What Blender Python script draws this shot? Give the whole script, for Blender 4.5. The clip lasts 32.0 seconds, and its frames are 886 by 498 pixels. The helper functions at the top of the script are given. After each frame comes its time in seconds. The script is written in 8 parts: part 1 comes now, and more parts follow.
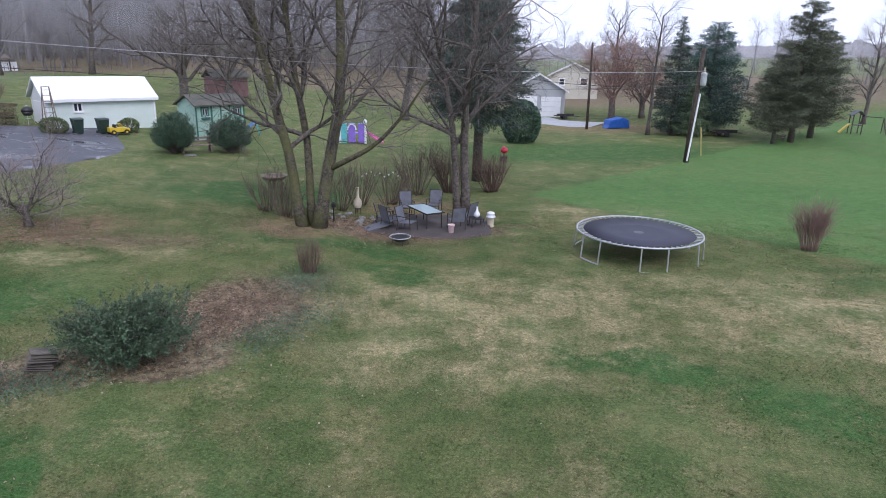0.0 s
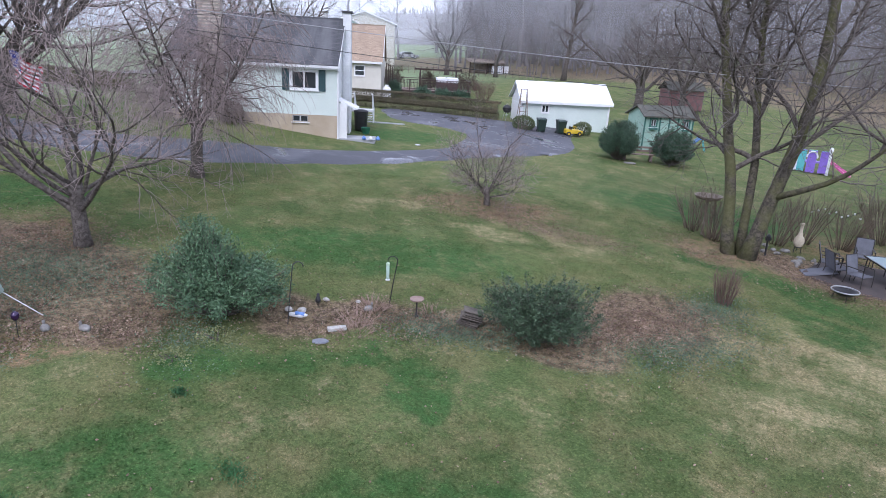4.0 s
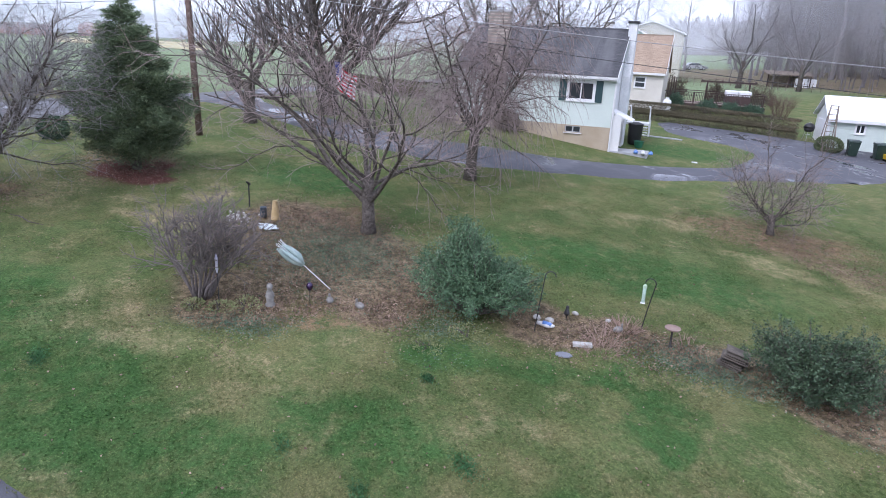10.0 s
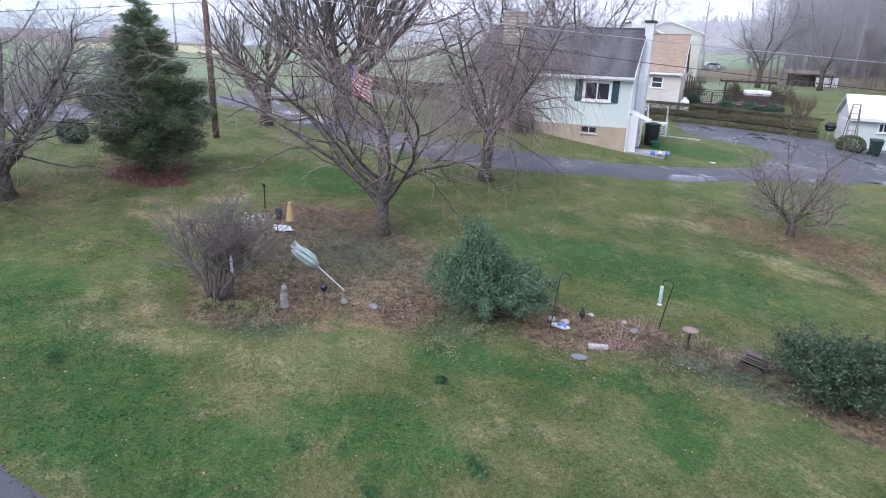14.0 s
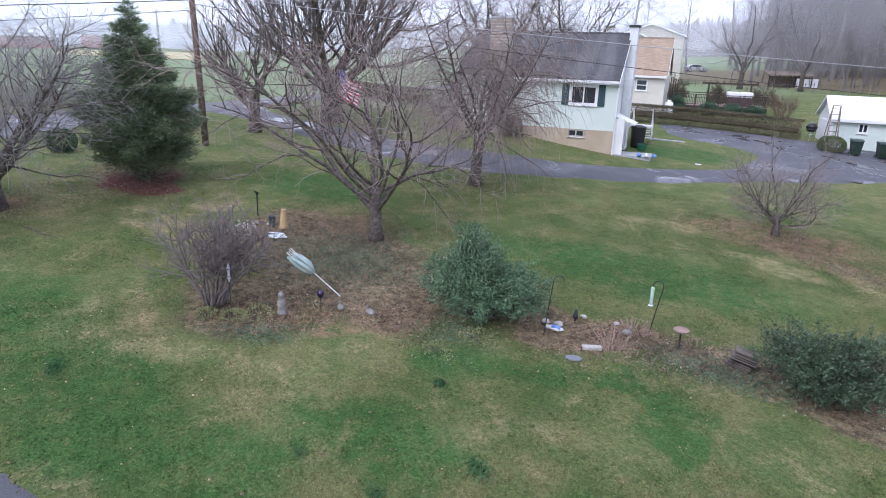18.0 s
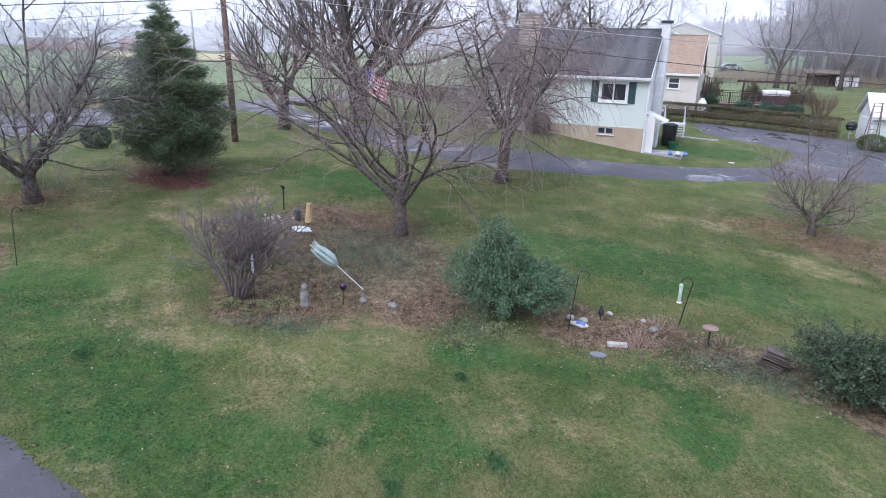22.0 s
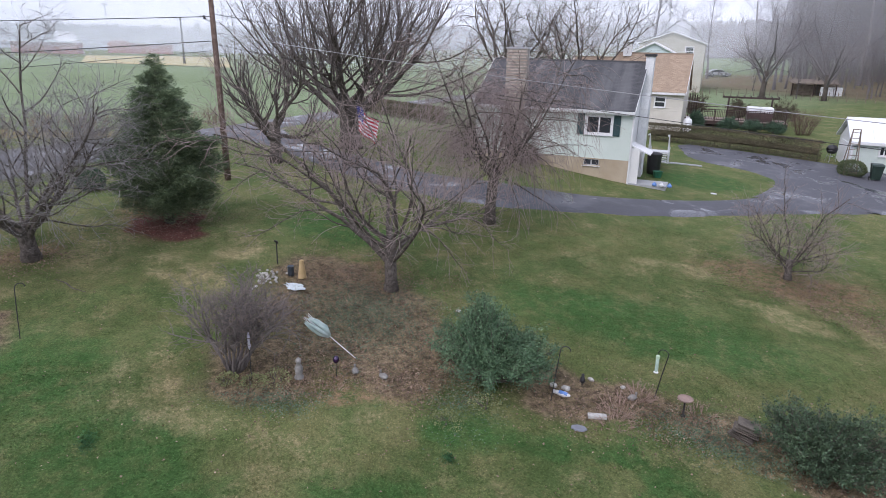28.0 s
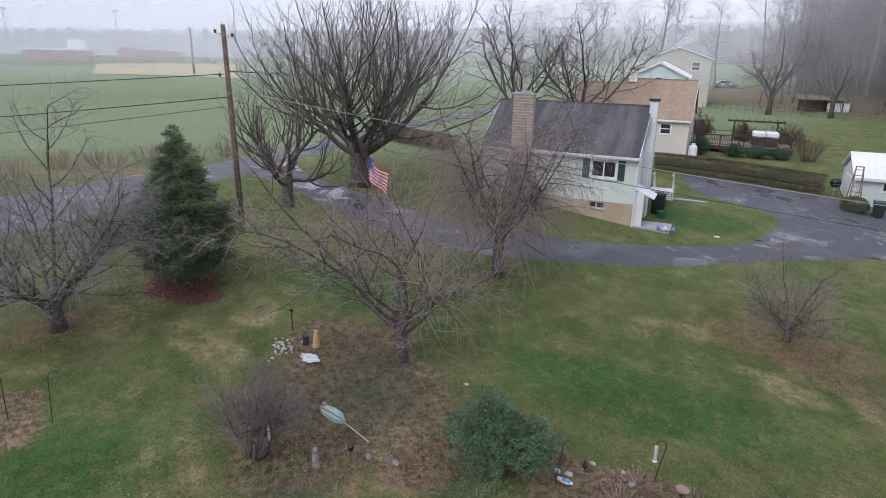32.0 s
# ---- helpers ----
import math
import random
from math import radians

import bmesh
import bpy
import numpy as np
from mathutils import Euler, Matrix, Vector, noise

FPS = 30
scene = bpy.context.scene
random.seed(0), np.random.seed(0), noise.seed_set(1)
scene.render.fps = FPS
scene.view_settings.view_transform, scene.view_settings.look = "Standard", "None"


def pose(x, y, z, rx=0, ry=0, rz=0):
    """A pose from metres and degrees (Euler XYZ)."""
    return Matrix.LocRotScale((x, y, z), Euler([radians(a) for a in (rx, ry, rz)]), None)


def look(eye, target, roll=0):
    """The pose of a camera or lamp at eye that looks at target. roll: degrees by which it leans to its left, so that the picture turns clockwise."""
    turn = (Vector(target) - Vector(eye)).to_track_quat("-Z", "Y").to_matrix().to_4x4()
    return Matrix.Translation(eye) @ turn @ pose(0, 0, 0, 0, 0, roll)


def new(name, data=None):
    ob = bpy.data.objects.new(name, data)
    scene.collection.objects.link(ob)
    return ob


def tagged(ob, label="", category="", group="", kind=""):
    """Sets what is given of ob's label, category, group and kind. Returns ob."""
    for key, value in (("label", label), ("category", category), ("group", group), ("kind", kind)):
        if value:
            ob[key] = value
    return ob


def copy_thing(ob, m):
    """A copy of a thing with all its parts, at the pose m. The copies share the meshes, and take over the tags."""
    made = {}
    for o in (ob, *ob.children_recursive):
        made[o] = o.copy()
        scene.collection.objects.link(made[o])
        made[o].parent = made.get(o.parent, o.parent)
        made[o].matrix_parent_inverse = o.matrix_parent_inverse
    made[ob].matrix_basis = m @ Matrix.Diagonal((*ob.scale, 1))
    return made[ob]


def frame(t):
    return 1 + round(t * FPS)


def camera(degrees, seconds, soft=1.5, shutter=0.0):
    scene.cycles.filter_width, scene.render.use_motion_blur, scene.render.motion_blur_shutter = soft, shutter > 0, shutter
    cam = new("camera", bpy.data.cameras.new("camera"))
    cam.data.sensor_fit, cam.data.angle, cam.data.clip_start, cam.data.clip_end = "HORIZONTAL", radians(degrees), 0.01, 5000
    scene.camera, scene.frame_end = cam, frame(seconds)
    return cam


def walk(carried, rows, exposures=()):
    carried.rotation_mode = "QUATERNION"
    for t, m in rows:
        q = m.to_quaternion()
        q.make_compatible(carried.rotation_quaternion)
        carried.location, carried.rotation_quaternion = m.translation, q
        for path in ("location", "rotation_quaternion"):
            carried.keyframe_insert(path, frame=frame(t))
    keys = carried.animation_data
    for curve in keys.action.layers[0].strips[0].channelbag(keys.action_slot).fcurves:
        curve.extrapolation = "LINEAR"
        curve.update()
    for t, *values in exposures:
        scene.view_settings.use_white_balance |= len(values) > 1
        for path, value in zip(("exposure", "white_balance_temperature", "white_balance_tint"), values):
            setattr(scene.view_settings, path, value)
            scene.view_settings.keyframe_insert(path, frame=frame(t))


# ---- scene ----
# Camera: seconds, x, y, z, yaw to the left, pitch, lean
cam = camera(70.5, 32.0, soft=0.9)
ROWS = [
    (0, -0.113, -0.066, 4.929, 2.12, -17.05, 1.21),
    (0.5, -0.118, -0.063, 4.936, 6.01, -17.03, 1.41),
    (1, -0.122, -0.060, 4.942, 8.64, -16.99, 1.53),
    (1.5, -0.127, -0.057, 4.949, 10.91, -16.95, 1.67),
    (2, -0.133, -0.054, 4.956, 13.83, -16.94, 1.88),
    (2.5, -0.138, -0.051, 4.963, 19.18, -17.02, 2.14),
    (3, -0.142, -0.047, 4.970, 26.47, -17.19, 2.54),
    (3.5, -0.147, -0.044, 4.977, 33.51, -17.36, 2.83),
    (4, -0.152, -0.041, 4.984, 40.43, -17.52, 3.14),
    (4.5, -0.158, -0.038, 4.992, 47.63, -17.54, 3.03),
    (6.5, -0.178, -0.025, 5.019, 61.89, -18.06, 3.40),
    (7, -0.164, -0.018, 5.020, 62.58, -17.94, 3.25),
    (7.5, -0.228, -0.005, 5.007, 62.92, -17.93, 3.35),
    (8, -0.227, 0.045, 4.992, 63.85, -17.94, 3.15),
    (8.5, -0.255, 0.082, 4.980, 64.24, -17.94, 3.09),
    (9, -0.264, 0.093, 4.998, 64.12, -17.91, 3.02),
    (9.5, -0.273, 0.081, 4.980, 64.15, -17.83, 2.91),
    (10, -0.274, 0.082, 4.971, 64.75, -17.79, 2.79),
    (10.5, -0.253, 0.087, 4.972, 65.05, -17.75, 2.64),
    (11, -0.247, 0.082, 4.961, 65.04, -17.71, 2.56),
    (11.5, -0.225, 0.069, 4.958, 65.39, -17.67, 2.46),
    (12, -0.220, 0.047, 4.949, 65.38, -17.61, 2.40),
    (12.5, -0.241, 0.025, 4.954, 65.52, -17.60, 2.31),
    (13, -0.248, 0.055, 4.947, 65.54, -17.52, 2.30),
    (13.5, -0.273, 0.083, 4.947, 65.54, -17.57, 2.23),
    (14, -0.304, 0.142, 4.938, 66.29, -17.68, 2.26),
    (14.5, -0.393, 0.164, 4.919, 66.55, -17.65, 2.31),
    (16.5, -0.440, 0.062, 4.960, 66.43, -17.48, 2.03),
    (17, -0.383, 0.031, 4.990, 66.99, -17.49, 2.04),
    (17.5, -0.290, -0.034, 5.015, 66.20, -17.38, 1.88),
    (18, -0.210, -0.079, 5.021, 65.09, -17.32, 1.81),
    (18.5, -0.155, -0.141, 5.009, 65.54, -17.27, 1.71),
    (19, -0.095, -0.116, 4.996, 66.79, -17.34, 1.72),
    (19.5, -0.126, -0.107, 4.976, 66.66, -17.32, 1.70),
    (20, -0.170, -0.063, 4.937, 67.03, -17.32, 1.71),
    (20.5, -0.222, -0.017, 4.911, 66.84, -17.33, 1.70),
    (21, -0.277, 0.044, 4.880, 66.73, -17.29, 1.68),
    (21.5, -0.274, 0.063, 4.863, 67.37, -17.34, 1.66),
    (22, -0.230, 0.056, 4.842, 67.80, -17.33, 1.56),
    (22.5, -0.182, -0.008, 4.835, 66.97, -17.25, 1.52),
    (23, -0.125, -0.066, 4.862, 66.56, -17.23, 1.47),
    (23.5, -0.078, -0.126, 4.906, 66.69, -17.20, 1.39),
    (24, -0.058, -0.139, 5.038, 66.86, -17.28, 1.46),
    (24.5, -0.054, -0.137, 5.146, 67.15, -17.27, 1.42),
    (25, -0.072, -0.111, 5.297, 67.12, -17.31, 1.41),
    (25.5, -0.088, -0.091, 5.470, 66.86, -17.36, 1.41),
    (27.5, -0.126, 0.061, 6.372, 67.27, -17.50, 1.36),
    (28, -0.132, 0.064, 6.656, 67.01, -17.50, 1.35),
    (28.5, -0.150, 0.029, 6.995, 67.04, -17.63, 1.39),
    (29, -0.167, -0.014, 7.260, 66.86, -17.58, 1.37),
    (29.5, -0.128, -0.048, 7.530, 66.87, -17.53, 1.26),
    (30, -0.120, -0.071, 7.834, 66.55, -17.54, 1.27),
    (30.5, -0.130, -0.104, 8.121, 66.39, -17.49, 1.18),
    (31, -0.109, -0.095, 8.418, 67.11, -17.52, 1.15),
    (31.5, -0.108, -0.068, 8.741, 66.93, -17.54, 1.16),
    (32, -0.113, -0.036, 9.025, 67.72, -17.54, 1.08),
]


def aimed(x, y, z, yaw, pitch, roll):
    a, p = radians(yaw), radians(pitch)
    ahead = Vector((-math.sin(a) * math.cos(p), math.cos(a) * math.cos(p), math.sin(p)))
    eye = Vector((x, y, z))
    return look(eye, eye + 2 * ahead, roll)


walk(cam, [(t, aimed(*r)) for t, *r in ROWS], [(0, 0.20, 5950, 20), (2, 0.20, 5950, 20), (4, 0.40, 5830, 21), (13, 0.42, 5900, 21), (24, 0.37, 5950, 21), (28, 0.10, 6300, 20), (32, -0.14, 6400, 19)])

# ---- light: an overcast winter sky ----
world = bpy.data.worlds.new("overcast_sky")
scene.world = world
world.use_nodes = True
wn, wl = world.node_tree.nodes, world.node_tree.links
wn.clear()
sky = wn.new("ShaderNodeTexSky")
sky.sky_type = "NISHITA"
sky.sun_disc = False
sky.sun_elevation, sky.sun_rotation = radians(46), radians(153)
sky.air_density, sky.dust_density, sky.ozone_density = 1.0, 2.0, 1.0
pale = wn.new("ShaderNodeHueSaturation")
pale.inputs["Saturation"].default_value = 0.25
cloud = wn.new("ShaderNodeMix")
cloud.data_type = "RGBA"
cloud.inputs[0].default_value = 0.72
cloud.inputs[7].default_value = (7.6, 8.4, 9.8, 1.0)
bg = wn.new("ShaderNodeBackground")
bg.inputs["Strength"].default_value = 0.15
wout = wn.new("ShaderNodeOutputWorld")
wl.new(sky.outputs[0], pale.inputs["Color"])
wl.new(pale.outputs[0], cloud.inputs[6])
wl.new(cloud.outputs[2], bg.inputs[0])
wl.new(bg.outputs[0], wout.inputs[0])
sun_data = bpy.data.lights.new("sun", "SUN")
sun_data.energy, sun_data.angle, sun_data.color = 1.3, radians(35), (1.0, 0.97, 0.93)
sun = new("sun", sun_data)
sun.matrix_world = look((15, -30, 60), (0, 0, 25))

# ---- helpers for meshes and materials ----
def soft(x, k):
    return k * np.logaddexp(0.0, np.asarray(x, float) / k)


def lie(x, y):
    """The fall of the whole land, from the north-east down to the south-west."""
    return 0.035 * x + 0.0175 * y


def ground(x, y):
    """Height of the land: a yard that falls to the east and north, a field that rises to the west."""
    x, y = np.asarray(x, float), np.asarray(y, float)
    z = -1.08 + 0.108 * soft(-x - 2, 2) - 0.068 * soft(-x - 33, 4) - 0.038 * y
    west = 1 / (1 + np.exp(np.clip((x + 4) / 8, -40, 40)))
    bank = 0.50 * np.exp(-((x + 30.6) ** 2 + (y - 17.6) ** 2) / 18.0)
    return z + 0.038 * soft(y - 38, 5) + 0.03 * west * soft(y - 60, 8) - 0.02 * soft(-y - 2, 3) + bank + lie(x, y)


def gz(x, y):
    return float(ground(x, y))


class Solid:
    """Collects faces of one mesh."""

    def __init__(self):
        self.v, self.f = [], []

    def add(self, verts, faces):
        n = len(self.v)
        self.v.extend(tuple(p) for p in verts)
        self.f.extend(tuple(i + n for i in q) for q in faces)
        return self

    def box(self, c, s, rz=0.0, m=None):
        x, y, z = (a / 2 for a in s)
        pts = [Vector((i * x, j * y, k * z)) for k in (-1, 1) for i, j in ((-1, -1), (1, -1), (1, 1), (-1, 1))]
        turn = (m or Matrix.Rotation(radians(rz), 4, "Z")).to_3x3()
        pts = [turn @ p + Vector(c) for p in pts]
        return self.add(pts, [(3, 2, 1, 0), (4, 5, 6, 7), (0, 1, 5, 4), (1, 2, 6, 5), (2, 3, 7, 6), (3, 0, 4, 7)])

    def bar(self, a, b, w, h=None):
        """A square bar from a to b."""
        a, b = Vector(a), Vector(b)
        m = (b - a).to_track_quat("Z", "Y").to_matrix()
        return self.box((a + b) / 2, (w, h or w, (b - a).length), m=m)

    def tube(self, pts, rads, n=8, caps=True):
        pts = [Vector(p) for p in pts]
        k = len(pts)
        if not hasattr(rads, "__len__"):
            rads = [rads] * k
        base = len(self.v)
        side = None
        for i, p in enumerate(pts):
            d = (pts[min(i + 1, k - 1)] - pts[max(i - 1, 0)])
            d = d.normalized() if d.length > 1e-9 else Vector((0, 0, 1))
            if side is None:
                side = d.cross(Vector((0.31, 0.95, 0.05)) if abs(d.y) < 0.9 else Vector((1, 0, 0))).normalized()
            else:
                side = (side - d * side.dot(d)).normalized()
            up = d.cross(side)
            for j in range(n):
                a = 2 * math.pi * j / n
                q = p + (side * math.cos(a) + up * math.sin(a)) * rads[i]
                self.v.append((q.x, q.y, q.z))
        for i in range(k - 1):
            for j in range(n):
                a, b = base + i * n + j, base + i * n + (j + 1) % n
                self.f.append((a, b, b + n, a + n))
        if caps:
            self.f.append(tuple(base + j for j in reversed(range(n))))
            self.f.append(tuple(base + (k - 1) * n + j for j in range(n)))
        return self

    def lathe(self, profile, n=16, c=(0, 0, 0), squash=1.0):
        base = len(self.v)
        for r, z in profile:
            for j in range(n):
                a = 2 * math.pi * j / n
                self.v.append((c[0] + r * math.cos(a), c[1] + r * math.sin(a) * squash, c[2] + z))
        for i in range(len(profile) - 1):
            for j in range(n):
                a, b = base + i * n + j, base + i * n + (j + 1) % n
                self.f.append((a, b, b + n, a + n))
        self.f.append(tuple(base + j for j in reversed(range(n))))
        self.f.append(tuple(base + (len(profile) - 1) * n + j for j in range(n)))
        return self

    def prism(self, outline, axis, a, b):
        """An outline of two coordinates, drawn out along axis (0, 1, 2) from a to b."""
        def place(p, t):
            q = list(p)
            q.insert(axis, t)
            return q
        n = len(outline)
        area = sum(outline[i][0] * outline[(i + 1) % n][1] - outline[(i + 1) % n][0] * outline[i][1] for i in range(n))
        pts = [place(p, a) for p in outline] + [place(p, b) for p in outline]
        faces = [tuple(reversed(range(n))), tuple(range(n, 2 * n))] + [(i, (i + 1) % n, n + (i + 1) % n, n + i) for i in range(n)]
        if (area < 0) != (axis == 1):
            faces = [tuple(reversed(q)) for q in faces]
        return self.add(pts, faces)

    def data(self, name, material, smooth=False, bevel=0.0):
        me = bpy.data.meshes.new(name)
        me.from_pydata(self.v, [], self.f)
        if bevel:
            bm = bmesh.new()
            bm.from_mesh(me)
            bmesh.ops.bevel(bm, geom=[e for e in bm.edges if e.is_manifold and e.calc_face_angle(0) > 0.5], offset=bevel, segments=2, profile=0.6, affect="EDGES")
            bm.to_mesh(me)
            bm.free()
        if smooth:
            me.polygons.foreach_set("use_smooth", [True] * len(me.polygons))
        for one in material if isinstance(material, (list, tuple)) else (material,):
            me.materials.append(one)
        return me


def arrays(name, verts, faces, material, smooth=False):
    """A mesh from numpy arrays of points and of faces with one number of corners."""
    me = bpy.data.meshes.new(name)
    verts, faces = np.asarray(verts, np.float32), np.asarray(faces, np.int32)
    k = faces.shape[1]
    me.vertices.add(len(verts))
    me.vertices.foreach_set("co", verts.ravel())
    me.loops.add(faces.size)
    me.loops.foreach_set("vertex_index", faces.ravel())
    me.polygons.add(len(faces))
    me.polygons.foreach_set("loop_start", np.arange(0, faces.size, k, dtype=np.int32))
    if smooth:
        me.polygons.foreach_set("use_smooth", np.ones(len(faces), bool))
    me.update(calc_edges=True)
    me.materials.append(material)
    return me


def part(name, solid, material, parent, label="", smooth=False, bevel=0.0, m=None):
    """One mesh under a thing or under a part."""
    me = solid.data(name, material, smooth, bevel) if isinstance(solid, Solid) else solid
    ob = new(name, me)
    ob.parent = parent
    if m is not None:
        ob.matrix_basis = m
    if label:
        tagged(ob, label)
    return ob


def thing(name, m, label, category, group="", kind=""):
    ob = new(name)
    ob.empty_display_size = 0.2
    ob.matrix_basis = m
    return tagged(ob, label, category, group, kind)


def spot(x, y, rz=0.0, dz=0.0):
    return pose(x, y, gz(x, y) + dz, 0, 0, rz)


class Nodes:
    """A small builder of node materials."""

    def __init__(self, name):
        self.mat = bpy.data.materials.new(name)
        self.mat.use_nodes = True
        self.n, self.l = self.mat.node_tree.nodes, self.mat.node_tree.links
        self.b = self.n["Principled BSDF"]
        self.geo = self.n.new("ShaderNodeNewGeometry")
        self.tex = self.n.new("ShaderNodeTexCoord")

    def put(self, a, b):
        self.l.new(a, b)

    def noise(self, scale, detail=4.0, rough=0.55, vector=None, distort=0.0):
        t = self.n.new("ShaderNodeTexNoise")
        t.inputs["Scale"].default_value, t.inputs["Detail"].default_value = scale, detail
        t.inputs["Roughness"].default_value, t.inputs["Distortion"].default_value = rough, distort
        self.put(vector or self.geo.outputs["Position"], t.inputs["Vector"])
        return t.outputs["Fac"]

    def ramp(self, fac, lo, hi, a=0.0, b=1.0):
        t = self.n.new("ShaderNodeMapRange")
        t.interpolation_type = "SMOOTHSTEP"
        for i, v in zip((1, 2, 3, 4), (lo, hi, a, b)):
            t.inputs[i].default_value = v
        self.put(fac, t.inputs[0])
        return t.outputs[0]

    def mix(self, fac, a, b, blend="MIX"):
        t = self.n.new("ShaderNodeMix")
        t.data_type, t.blend_type = "RGBA", blend
        for sock, v in ((t.inputs[0], fac), (t.inputs[6], a), (t.inputs[7], b)):
            if isinstance(v, bpy.types.NodeSocket):
                self.put(v, sock)
            elif isinstance(v, (int, float)):
                sock.default_value = v
            else:
                sock.default_value = (*v, 1.0)
        return t.outputs[2]

    def math(self, op, a, b=0.0, c=0.0):
        t = self.n.new("ShaderNodeMath")
        t.operation = op
        for sock, v in zip(t.inputs, (a, b, c)):
            if isinstance(v, bpy.types.NodeSocket):
                self.put(v, sock)
            else:
                sock.default_value = v
        return t.outputs[0]

    def random(self):
        return self.n.new("ShaderNodeObjectInfo").outputs["Random"]

    def island(self):
        return self.geo.outputs["Random Per Island"]

    def bump(self, height, strength=0.3, distance=0.02):
        t = self.n.new("ShaderNodeBump")
        t.inputs["Strength"].default_value, t.inputs["Distance"].default_value = strength, distance
        self.put(height, t.inputs["Height"])
        self.put(t.outputs[0], self.b.inputs["Normal"])

    def end(self, color, rough=0.8, metal=0.0, spec=None):
        for sock, v in ((self.b.inputs["Base Color"], color), (self.b.inputs["Roughness"], rough), (self.b.inputs["Metallic"], metal)):
            if isinstance(v, bpy.types.NodeSocket):
                self.put(v, sock)
            elif isinstance(v, (int, float)):
                sock.default_value = v
            else:
                sock.default_value = (*v, 1.0)
        if spec is not None:
            self.b.inputs["Specular IOR Level"].default_value = spec
        return self.mat


def plain(name, a, b, scale=3.0, rough=0.7, metal=0.0, bump=0.15, fine=40.0, spec=None, vary=0.0):
    """Two tones by a coarse noise, a fine grain and some relief; vary: how much one piece differs from the next."""
    k = Nodes(name)
    coarse = k.ramp(k.noise(scale, 5), 0.3, 0.7)
    grain = k.noise(fine, 3)
    c = k.mix(coarse, a, b)
    c = k.mix(k.ramp(grain, 0.3, 0.75, 0.0, 0.35), c, tuple(v * 0.55 for v in a))
    if vary:
        c = k.mix(k.ramp(k.random(), 0, 1, 0, vary), c, tuple(v * 0.5 for v in b))
    if bump:
        k.bump(grain, bump, 0.01)
    return k.end(c, k.ramp(coarse, 0, 1, rough - 0.08, min(1, rough + 0.08)), metal, spec)


def leafy(name, dark, light, dry=None):
    """Foliage whose tone differs from leaf to leaf and from clump to clump."""
    k = Nodes(name)
    c = k.mix(k.island(), dark, light)
    c = k.mix(k.ramp(k.noise(1.6, 3), 0.35, 0.7, 0, 0.65), c, tuple(v * 0.6 for v in dark))
    c = k.mix(k.ramp(k.noise(6.5, 3), 0.42, 0.66, 0, 0.35), c, tuple(v * 0.5 for v in dark))
    if dry:
        c = k.mix(k.ramp(k.noise(0.9, 2, vector=k.tex.outputs["Object"]), 0.62, 0.75, 0, 0.7), c, dry)
    return k.end(c, 0.55, spec=0.35)

# ---- materials ----
def bark(name, a, b, moss=None, scale=9.0):
    k = Nodes(name)
    ridges = k.noise(scale, 5, 0.65, vector=k.tex.outputs["Object"], distort=0.8)
    c = k.mix(k.ramp(ridges, 0.35, 0.65), a, b)
    if moss:
        c = k.mix(k.ramp(k.noise(1.3, 4), 0.40, 0.64, 0, 0.65), c, moss)
    k.bump(ridges, 0.6, 0.03)
    return k.end(c, 0.9, spec=0.2)


M_BARK = bark("bark_grey_brown", (0.062, 0.052, 0.046), (0.155, 0.135, 0.118))
M_BARK_MOSS = bark("bark_mossy", (0.046, 0.040, 0.032), (0.122, 0.106, 0.082), (0.112, 0.116, 0.044))
M_TWIG = plain("twigs_grey", (0.115, 0.098, 0.092), (0.20, 0.172, 0.162), 4, 0.85, bump=0)
M_TWIG_PALE = plain("twigs_pale_grey", (0.21, 0.195, 0.195), (0.33, 0.31, 0.31), 4, 0.85, bump=0)
M_TWIG_MAUVE = plain("twigs_mauve_grey", (0.165, 0.130, 0.115), (0.265, 0.215, 0.195), 4, 0.85, bump=0)
M_TWIG_RED = plain("twigs_reddish", (0.255, 0.198, 0.185), (0.37, 0.292, 0.275), 4, 0.85, bump=0)
M_TWIG_TAN = plain("twigs_tan", (0.125, 0.095, 0.066), (0.205, 0.160, 0.115), 4, 0.85, bump=0)
M_TWIG_DARK = plain("twigs_dark_brown", (0.105, 0.066, 0.050), (0.175, 0.115, 0.088), 4, 0.85, bump=0)
M_TWIG_FAR = plain("twigs_far_wood", (0.15, 0.138, 0.138), (0.23, 0.212, 0.212), 0.2, 0.9, bump=0)
M_TWIG_WOOD = plain("twigs_brown_wood", (0.150, 0.136, 0.134), (0.235, 0.212, 0.206), 0.2, 0.9, bump=0)
M_TWIG_RUST = plain("twigs_rust", (0.22, 0.135, 0.115), (0.32, 0.21, 0.175), 1.0, 0.9, bump=0)
M_CEDAR_DARK = leafy("needles_dark_cedar", (0.085, 0.098, 0.064), (0.160, 0.172, 0.112), (0.16, 0.14, 0.08))
M_PINE = leafy("needles_blue_green", (0.055, 0.105, 0.090), (0.112, 0.185, 0.148))
M_SPRUCE = leafy("needles_dark", (0.048, 0.078, 0.060), (0.098, 0.140, 0.106))
M_CEDAR = leafy("needles_cedar", (0.085, 0.135, 0.070), (0.260, 0.330, 0.175), (0.22, 0.20, 0.10))
M_CEDAR_LAWN = leafy("needles_green_cedar", (0.065, 0.105, 0.055), (0.250, 0.320, 0.170), (0.18, 0.17, 0.08))
M_JUNIPER = leafy("needles_round_bush", (0.035, 0.082, 0.048), (0.117, 0.195, 0.120))
